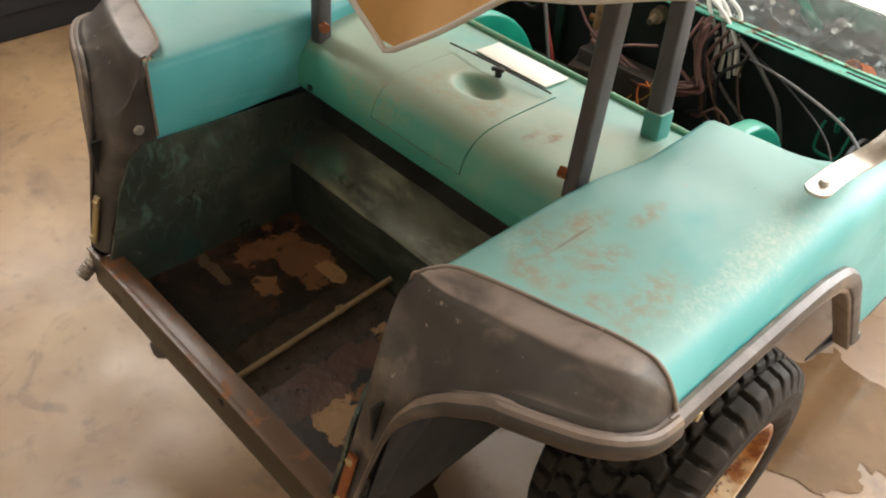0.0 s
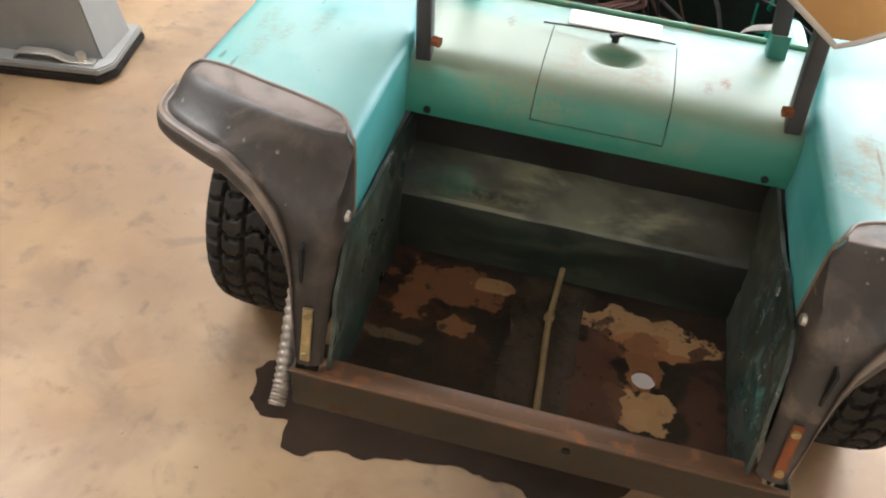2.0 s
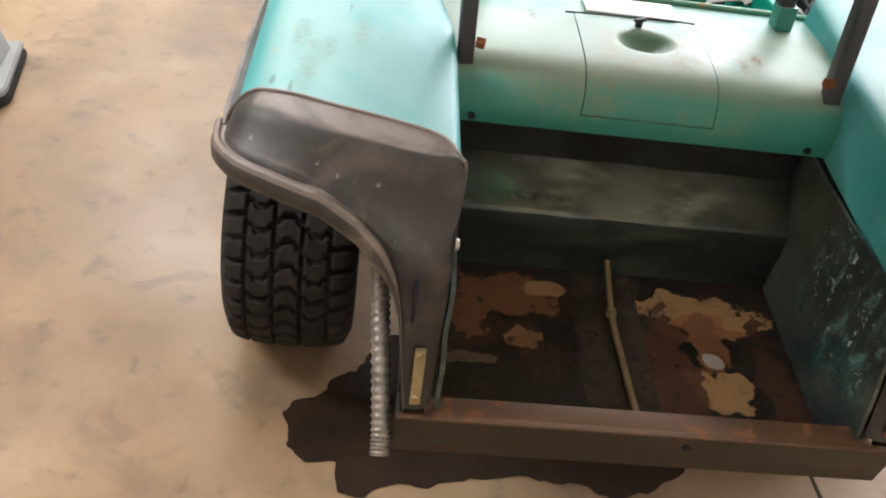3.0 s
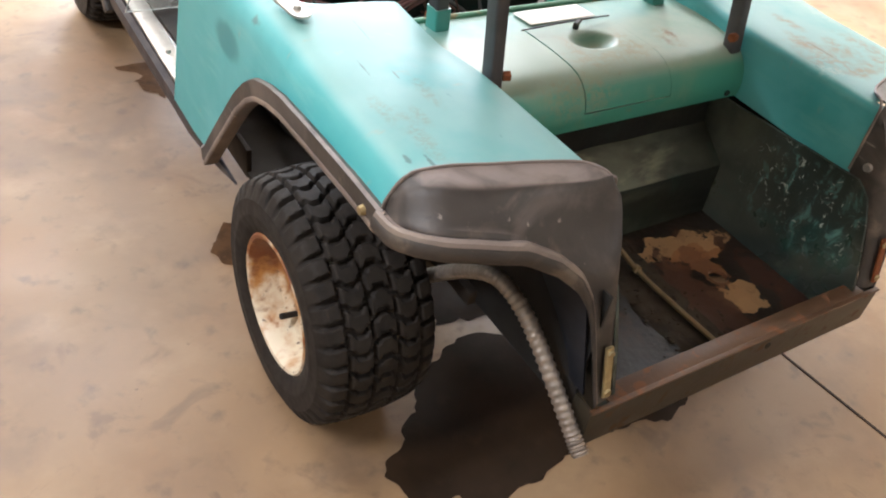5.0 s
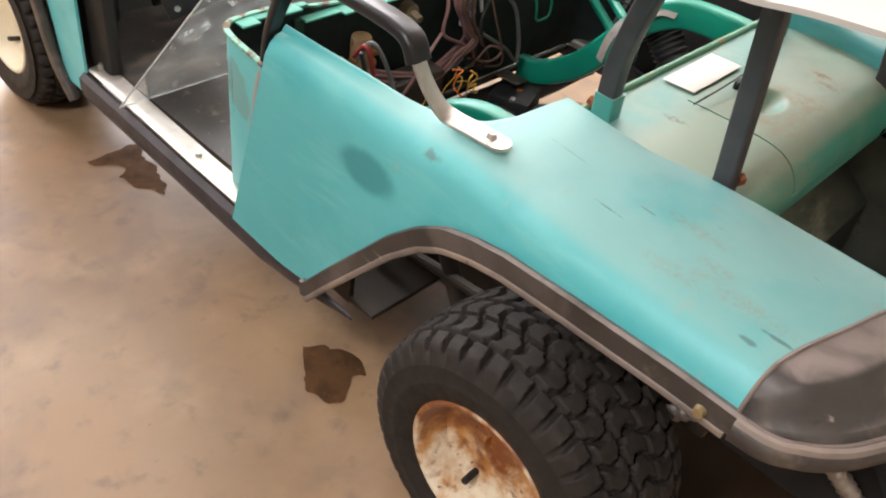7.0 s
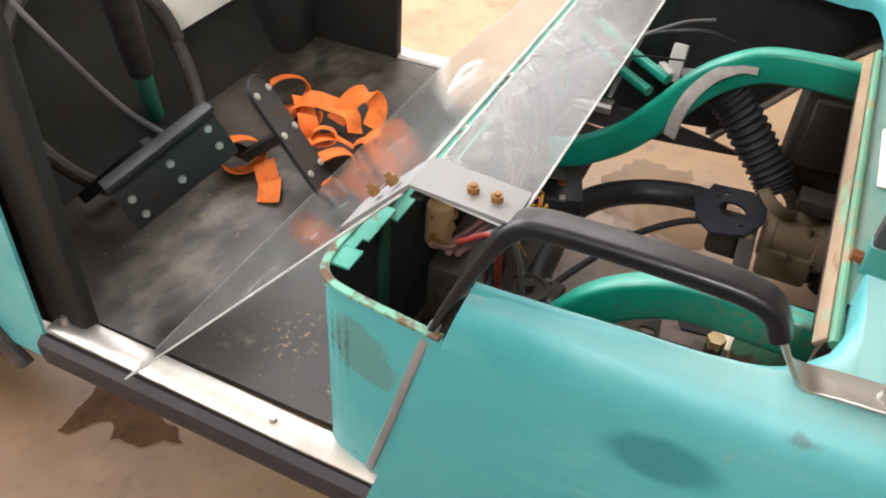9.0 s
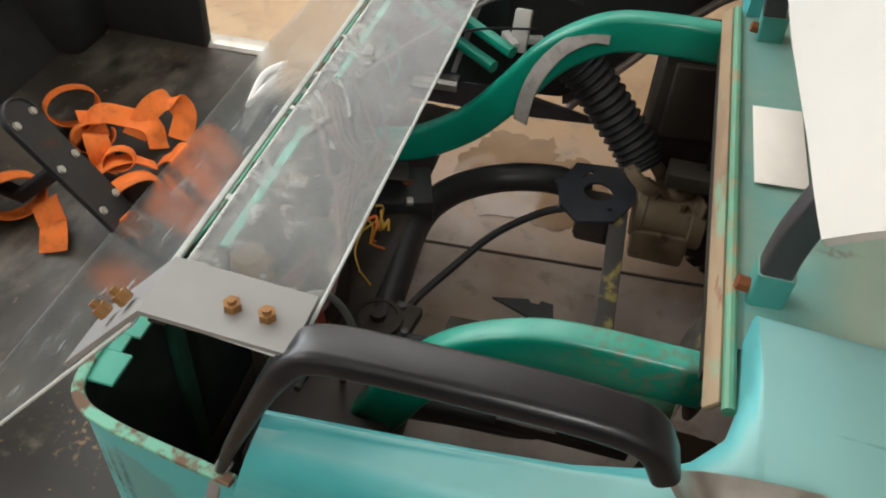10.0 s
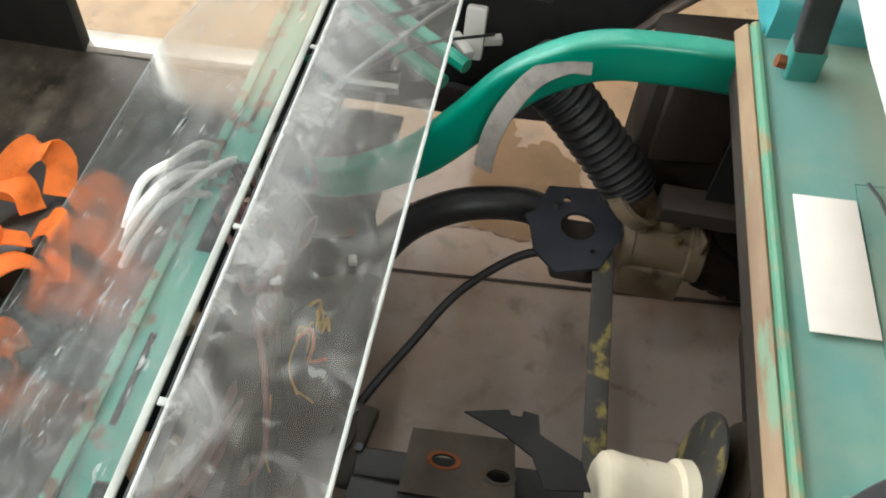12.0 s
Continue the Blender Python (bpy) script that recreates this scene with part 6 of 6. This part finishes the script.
for k in range(7):
    x = 0.0 + 0.022 * k
    cable("wire", [(x, 1.235, 0.545 - 0.01 * (k % 3)), (x + rng.uniform(-0.02, 0.02), 1.215, 0.50), (x + rng.uniform(-0.03, 0.03), 1.20, 0.45), (x + rng.uniform(-0.05, 0.05), 1.195, 0.40 - 0.012 * k), (x + rng.uniform(-0.06, 0.03), 1.20, 0.345)], rng.choice((0.0025, 0.004, 0.006)), rng.choice((WIRE_PINK, WIRE_BROWN, WIRE_BROWN, BLACK_PLASTIC)))
cable("wire", [(0.06, 1.20, 0.37), (0.12, 1.185, 0.352), (0.15, 1.18, 0.372), (0.11, 1.185, 0.392), (0.08, 1.19, 0.366)], 0.003, WIRE_BROWN)
cable("wire", [(-0.20, 1.17, 0.34), (-0.185, 1.14, 0.40), (-0.13, 1.15, 0.45), (-0.06, 1.18, 0.47)], 0.0035, WIRE_PINK)
cable("black_wire", [(0.10, 1.24, 0.52), (0.22, 1.20, 0.50), (0.36, 1.10, 0.49), (0.44, 1.0, 0.47)], 0.0022, BLACK_PLASTIC)
cable("black_wire", [(-0.39, 1.10, 0.475), (-0.355, 1.10, 0.47), (-0.335, 1.10, 0.49), (-0.34, 1.11, 0.54)], 0.004, BLACK_PLASTIC)
for k in range(8):
    a = Vector((rng.uniform(-0.13, 0.03), rng.uniform(1.13, 1.17), rng.uniform(0.34, 0.41)))
    pts = [a]
    for q in range(4):
        a = a + Vector((rng.uniform(-0.03, 0.03), rng.uniform(-0.015, 0.01), rng.uniform(-0.035, 0.005)))
        pts.append(a)
    cable("yellow_wire", pts, rng.choice((0.0014, 0.002)), rng.choice((WIRE_YELLOW, WIRE_YELLOW, WIRE_ORANGE, BLACK_PLASTIC)), "thin yellow wire curling loose" if k == 0 else "")
bm = made()
lathe(bm, [(0, -0.045), (0.019, -0.045), (0.021, -0.040), (0.021, 0.020), (0.019, 0.026), (0.013, 0.028), (0, 0.028)], Matrix.Translation((-0.238, 1.222, 0.468)), 20)
solenoid = part("solenoid", bm, rusty("oily_cream_plastic", rgb(150, 122, 88), rgb(92, 62, 40), 0.06, 0.5, scale=40), cart, "oil-stained cream starter solenoid")
for dx, dz in ((0.026, -0.012), (0.024, -0.035), (-0.024, -0.02)):
    bm = made()
    rod(bm, (-0.238, 1.222, 0.468 + dz), (-0.238 + dx * 1.3, 1.214, 0.468 + dz), 0.009, 10)
    part("terminal", bm, BRASS, solenoid)
bm = made()
rod(bm, (-0.106, 1.246, 0.508), (-0.106, 1.222, 0.508), 0.020, 18, 0.017)
rod(bm, (-0.106, 1.222, 0.508), (-0.106, 1.200, 0.502), 0.008, 10)
part("switch", bm, ENGINE, cart, "grey round switch on the seat box wall")
bm = made()
block(bm, (0.225, 1.190, 0.275), (0.095, 0.060, 0.004), Matrix.Rotation(0.35, 4, "Y") @ Matrix.Rotation(0.3, 4, "Z"), 0.001)
part("loose_bracket", bm, DARK_BOX, cart, "grimy dark bracket plate hanging in the seat box")
# the rib's green is darkened for the shade inside the box
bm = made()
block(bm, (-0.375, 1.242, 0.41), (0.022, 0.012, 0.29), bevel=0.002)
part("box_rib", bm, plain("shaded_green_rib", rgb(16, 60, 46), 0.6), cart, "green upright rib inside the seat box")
bm = made()
block(bm, (-0.22, 1.185, 0.33), (0.10, 0.07, 0.05), Matrix.Rotation(0.3, 4, "Z"), 0.006)
part("relay_box", bm, RUST_BAR, cart, "rust-brown box under the wiring")
bm = made()
block(bm, (-0.30, 1.10, 0.28), (0.20, 0.16, 0.10), bevel=0.01)
block(bm, (-0.15, 1.20, 0.30), (0.22, 0.06, 0.18), bevel=0.01)
part("battery_tray", bm, DARK_BOX, cart)

# ---- vinyl seat cover draped over the struts ----
EDGE = {"front": [(-0.46, 0.868), (-0.30, 0.855), (0.0, 0.835), (0.35, 0.85), (0.55, 0.95)], "rear": [(-0.46, 0.99), (-0.38, 0.975), (-0.2, 1.04), (0.05, 1.0), (0.214, 0.884), (0.29, 0.94), (0.38, 1.01), (0.55, 1.08)]}


def cover(u, v):
    x = -0.462 + 1.01 * u
    rear, front = lerp(x, EDGE["rear"]), lerp(x, EDGE["front"])
    y = lerp(x, [(-0.46, 0.10), (-0.38, 0.08), (0.1, 0.17), (0.214, 0.173), (0.55, 0.13)]) * (1 - v) + 0.718 * v
    z = rear * (1 - v) + front * v + 0.14 * (1 - (2 * v - 1) ** 4) * min(1.0, 0.35 + 3 * u)
    x -= 0.16 * (1 - u) ** 3 * min(0.5, 1 - v)
    return (x, y, z + 0.006 * noise.noise(Vector((x * 9, y * 9, 1))))


seat_cover = thing("seat_cover", (0, 0.4, 0.85), "loose white vinyl seat cover with tan backing on struts", "seat cover")
bm = made()
sheet(bm, 44, 24, lambda u, v: cover(u, 0.30 + 0.70 * v))
skin = thicken(part("vinyl_skin", bm, [VINYL, TAN], seat_cover, out=(0, 0, 1)), 0.006, True)
bm = made()
sheet(bm, 44, 10, lambda u, v: cover(u, 0.302 * v))
thicken(part("backing_flap", bm, TAN, seat_cover, "tan cloth backing folded over the rear edge", out=(0, 0, 1)), 0.006)
bm = made()
sweep(bm, [Vector(cover(k / 60, 0.0)) + Vector((0, -0.002, -0.002)) for k in range(61)], ring(0.0032, 8))
part("piping", bm, VINYL, seat_cover, "white piping along the rear edge")
bm = made()
sweep(bm, [Vector(cover(0.06 + 0.3 * k / 30, 0.93 - 0.25 * k / 30)) + Vector((0, 0.001, 0.002)) for k in range(31)], ring(0.0018, 6))
part("seam", bm, plain("grey_seam_thread", rgb(176, 172, 164), 0.7), seat_cover)

# ---- clear windshield leaning over the seat box ----
shield = thing("windshield", (0, 1.3, 0.262), "scratched clear acrylic windshield folded over the seat box", "windshield")
FROSTED = plain("frosted_edge", rgb(196, 200, 196), 0.4, dark=0.7, scale=40)
for name, a, b, c, d in (("lower_pane", (-0.566, 1.1215, 0.766), (0.56, 1.1215, 0.766), (0.56, 1.557, 0.272), (-0.575, 1.557, 0.272)), ("upper_pane", (-0.562, 1.012, 0.764), (0.56, 1.012, 0.764), (0.56, 1.1085, 0.775), (-0.562, 1.1085, 0.775))):
    bm = made()
    a, b, c, d = (Vector(q) for q in (a, b, c, d))
    sheet(bm, 12, 8, lambda u, v: a.lerp(b, u).lerp(d.lerp(c, u), v))
    pane = part(name, bm, ACRYLIC, shield)
    thicken(pane, 0.004, offset=0)
    pane.visible_shadow = False
    for p, q in ((a, b), (b, c), (c, d), (d, a)):
        bm = made()
        sweep(bm, [p, q], ring(0.0015, 6))
        part("pane_edge", bm, FROSTED, pane)
bm = made()
sweep(bm, [(-0.56, 1.121, 0.768), (0.555, 1.121, 0.768)], oblong(0.0055, 0.003, 0.0012))
MILKY = plain("milky_hinge_plastic", rgb(168, 174, 168), 0.5, dark=0.65, scale=30)
part("hinge_strip", bm, MILKY, shield, "milky plastic hinge strip")
# black strip added below the open gap to make it look dark
bm = made()
sweep(bm, [(-0.555, 1.112, 0.758), (0.55, 1.112, 0.758)], oblong(0.012, 0.003, 0.001))
part("hinge_gap_dark", bm, BLACK_PLASTIC, shield, "black strip standing in for the dark of the hinge gap")
rng = random.Random(8)
for k in range(5):
    bm = made()
    x = -0.42 + 0.13 * k + rng.uniform(-0.03, 0.03)
    block(bm, (x, 1.1125, 0.7705), (rng.uniform(0.003, 0.006), 0.008, 0.002), bevel=0.0006)
    part("hinge_tab", bm, MILKY, shield)
for s in (-1, 1):
    bm = made()
    sheet(bm, 4, 12, lambda u, v: (s * (0.566 - 0.052 * u), 1.012 + 0.102 * min(1, v / 0.5) + 0.075 * max(0, v - 0.5) / 0.5, 0.7725 + 0.006 * min(1, v / 0.5) - 0.082 * max(0, v - 0.5) / 0.5))
    bracket = thicken(part("bracket", bm, GREY_METAL, shield, "bent grey metal bracket with rusty nuts"), 0.004, offset=0)
    for y, z, lean in ((1.036, 0.776, 0), (1.060, 0.777, 0), (1.140, 0.757, 1), (1.160, 0.737, 1)):
        bm = made()
        rod(bm, (s * 0.543, y, z), (s * 0.543, y + 0.006 * lean, z + 0.006), 0.0062, 6)
        rod(bm, (s * 0.543, y, z), (s * 0.543, y + 0.010 * lean, z + 0.009), 0.0032, 8)
        part("nut", bm, BRASS, bracket)

# ---- orange ratchet strap on the mat ----
strap_ob = thing("ratchet_strap", (0.13, 1.68, 0.262), "crumpled orange webbing strap on the floor mat", "strap")
def webbing(path, facings, half=0.021):
    """A ribbon along the path; facings gives the way across it at each step."""
    bm = made()
    rings = []
    for k, p in enumerate(path):
        ahead = (path[min(k + 1, len(path) - 1)] - path[max(k - 1, 0)]).normalized()
        across = facings(k / (len(path) - 1)) if callable(facings) else facings
        across = (across - ahead * across.dot(ahead)).normalized()
        flat_ = across.cross(ahead).normalized()
        rings.append([bm.verts.new(p + across * a * half + flat_ * (0.003 * (1 - a * a) * math.sin(k * 0.7) + c)) for a, c in ((-1, 0.001), (-0.5, 0.001), (0, 0.001), (0.5, 0.001), (1, 0.001), (1, -0.001), (0.5, -0.001), (0, -0.001), (-0.5, -0.001), (-1, -0.001))])
    for a, c in zip(rings, rings[1:]):
        for q in range(10):
            bm.faces.new((a[q], a[(q + 1) % 10], c[(q + 1) % 10], c[q]))
    bm.faces.new(rings[0]), bm.faces.new(rings[-1])
    low = min(v.co.z for v in bm.verts)
    for v in bm.verts:
        v.co.z = 0.2655 + (v.co.z - min(low, 0.2655)) * (1.0 if low > 0.2655 else 0.9)
        v.co.x -= 0.040
    part("webbing", bm, ORANGE, strap_ob)


# loops that stand open, each round an axis: centre, axis, radius
for at, axis, r, a0, span in (((0.222, 1.770, 0.300), (-0.60, -0.66, 0.35), 0.036, 2.6, 5.4), ((-0.022, 1.722, 0.294), (-0.52, -0.74, 0.30), 0.036, 0.2, 5.0), ((0.115, 1.617, 0.300), (-0.75, -0.45, 0.40), 0.019, 1.0, 6.6), ((0.150, 1.690, 0.305), (-0.60, -0.60, 0.45), 0.026, 4.0, 5.6)):
    n = Vector(axis).normalized()
    e1 = n.cross(Vector((0, 0, 1))).normalized()
    e2 = n.cross(e1)
    path = [Vector(at) + (e1 * math.cos(a0 + span * k / 26) * 1.15 + e2 * math.sin(a0 + span * k / 26) * 0.85) * r * (1 + 0.25 * k / 26) for k in range(27)]
    webbing(path, n)
# creased lengths between them
for pts, across in (([(0.235, 1.745, 0.272), (0.195, 1.720, 0.318), (0.165, 1.690, 0.300), (0.130, 1.665, 0.322), (0.105, 1.640, 0.275)], (0.62, -0.60, -0.30)),
                    ([(0.150, 1.735, 0.275), (0.180, 1.695, 0.330), (0.205, 1.655, 0.318), (0.215, 1.615, 0.300), (0.190, 1.590, 0.272)], (0.80, 0.30, 0.35)),
                    ([(0.195, 1.640, 0.285), (0.235, 1.622, 0.328), (0.268, 1.603, 0.330), (0.270, 1.580, 0.300), (0.225, 1.570, 0.275)], (0.35, -0.75, -0.45)),
                    ([(0.060, 1.655, 0.272), (0.090, 1.630, 0.300), (0.120, 1.600, 0.302), (0.140, 1.570, 0.280)], (0.65, 0.62, -0.25)),
                    ([(0.025, 1.605, 0.270), (0.060, 1.590, 0.293), (0.095, 1.560, 0.296), (0.105, 1.530, 0.272)], (0.55, 0.70, -0.2)),
                    ([(0.16, 1.575, 0.270), (0.165, 1.540, 0.298), (0.130, 1.515, 0.304), (0.085, 1.505, 0.275)], (0.3, -0.6, 0.5)),
                    ([(0.015, 1.700, 0.270), (-0.015, 1.672, 0.296), (-0.035, 1.650, 0.276), (-0.050, 1.635, 0.288), (-0.085, 1.618, 0.270)], (0.55, -0.62, 0.2)),
                    ([(-0.02, 1.545, 0.268), (-0.010, 1.525, 0.288), (-0.030, 1.500, 0.286), (-0.045, 1.495, 0.270)], (0.7, 0.3, 0.2))):
    webbing(smooth(pts, 5), Vector(across))
bm = made()
block(bm, (0.09, 1.685, 0.275), (0.06, 0.03, 0.022), Matrix.Rotation(0.8, 4, "Z"), 0.006)
part("ratchet", bm, BLACK_STEEL, strap_ob)

# ---- black hose loop against the toe board ----
hose = thing("hose_loop", (-0.13, 1.9, 0.262), "loop of thick black hose leaning on the toe board", "hose")
m = Matrix.Translation((-0.13, 1.945, 0.43)) @ Matrix.Rotation(radians(62), 4, "X")
bm = made()
sweep(bm, [m @ Vector((0.195 * math.cos(k * math.pi / 24), 0.205 * math.sin(k * math.pi / 24), 0.01 * math.sin(k * 0.5))) for k in range(49)], ring(0.014, 10))
part("rubber_hose", bm, plain("worn_black_hose", rgb(66, 62, 58), 0.4, dark=0.6, scale=20), hose)
bm = made()
tube(bm, [m @ Vector(p) for p in ((-0.10, 0.19, 0.02), (-0.08, 0.10, 0.03), (-0.02, -0.05, 0.02), (0.05, -0.16, 0.02))], 0.006, 8)
part("inner_cable", bm, WIRE_GREY, hose)

# ---- grey steel stand and dark cabinet beyond ----
stand = thing("steel_stand", (-1.48, 1.08, 0), "grey painted steel stand foot on the floor", "stand")
turn = Matrix.Translation((-1.25, 1.005, 0)) @ Matrix.Rotation(0.16, 4, "Z")


def on_stand(x, y, z):
    return turn @ Vector((x, y, z))


for name, z, t, grow, material in (("foot", 0.012, 0.024, 0.0, BLACK_RUBBER), ("base_plate", 0.034, 0.020, -0.004, GREY_METAL)):
    bm = made()
    rim = [(0.0 + grow, 0.05), (-0.035, 0.0 - grow), (-0.50, 0.0 - grow), (-0.50, 0.26), (0.0 + grow, 0.26)]
    low, high = ([bm.verts.new(on_stand(x, y, z + dz)) for x, y in rim] for dz in (-t / 2, t / 2))
    bm.faces.new(low), bm.faces.new(high)
    for k in range(5):
        bm.faces.new((low[k], low[(k + 1) % 5], high[(k + 1) % 5], high[k]))
    bmesh.ops.bevel(bm, geom=bm.edges[:], offset=0.004, segments=2, affect="EDGES")
    part(name, bm, material, stand)
bm = made()
bm.faces.new([bm.verts.new(on_stand(*p)) for p in ((-0.46, 0.06, 0.044), (-0.045, 0.06, 0.044), (-0.13, 0.085, 0.46), (-0.40, 0.085, 0.46))])
bm.faces.new([bm.verts.new(on_stand(*p)) for p in ((-0.045, 0.06, 0.044), (-0.03, 0.22, 0.044), (-0.12, 0.20, 0.46), (-0.13, 0.085, 0.46))])
thicken(part("gusset", bm, GREY_METAL, stand), 0.006)
bm = made()
sweep(bm, smooth([on_stand(*p) for p in ((-0.26, 0.03, 0.045), (-0.24, 0.03, 0.064), (-0.16, 0.03, 0.066), (-0.12, 0.032, 0.05), (-0.05, 0.035, 0.047))], 5), oblong(0.03, 0.006, 0.002))
part("clip", bm, ALU, stand)
bm = made()
rod(bm, on_stand(-0.085, 0.035, 0.044), on_stand(-0.085, 0.035, 0.072), 0.013, 6)
part("bolt", bm, ALU, stand)
# assumed cabinet, added to fill an unidentified dark area
cabinet = thing("cabinet", (-2.1, 0.8, 0), "dark cabinet assumed for the dark area at the floor edge", "cabinet")
bm = made()
block(bm, (-2.12, 0.6, 0.45), (0.6, 3.4, 0.9), bevel=0.006)
part("body", bm, DARK_CABINET, cabinet)
for k in range(4):
    bm = made()
    block(bm, (-1.812, -0.675 + 0.85 * k, 0.47), (0.016, 0.82, 0.76), bevel=0.004)
    door = part("door", bm, DARK_CABINET, cabinet)
    bm = made()
    tube(bm, [(-1.80, -0.35 + 0.85 * k, 0.50), (-1.775, -0.35 + 0.85 * k, 0.52), (-1.775, -0.35 + 0.85 * k, 0.60), (-1.80, -0.35 + 0.85 * k, 0.62)], 0.005, 8, 4)
    part("handle", bm, ALU, door)
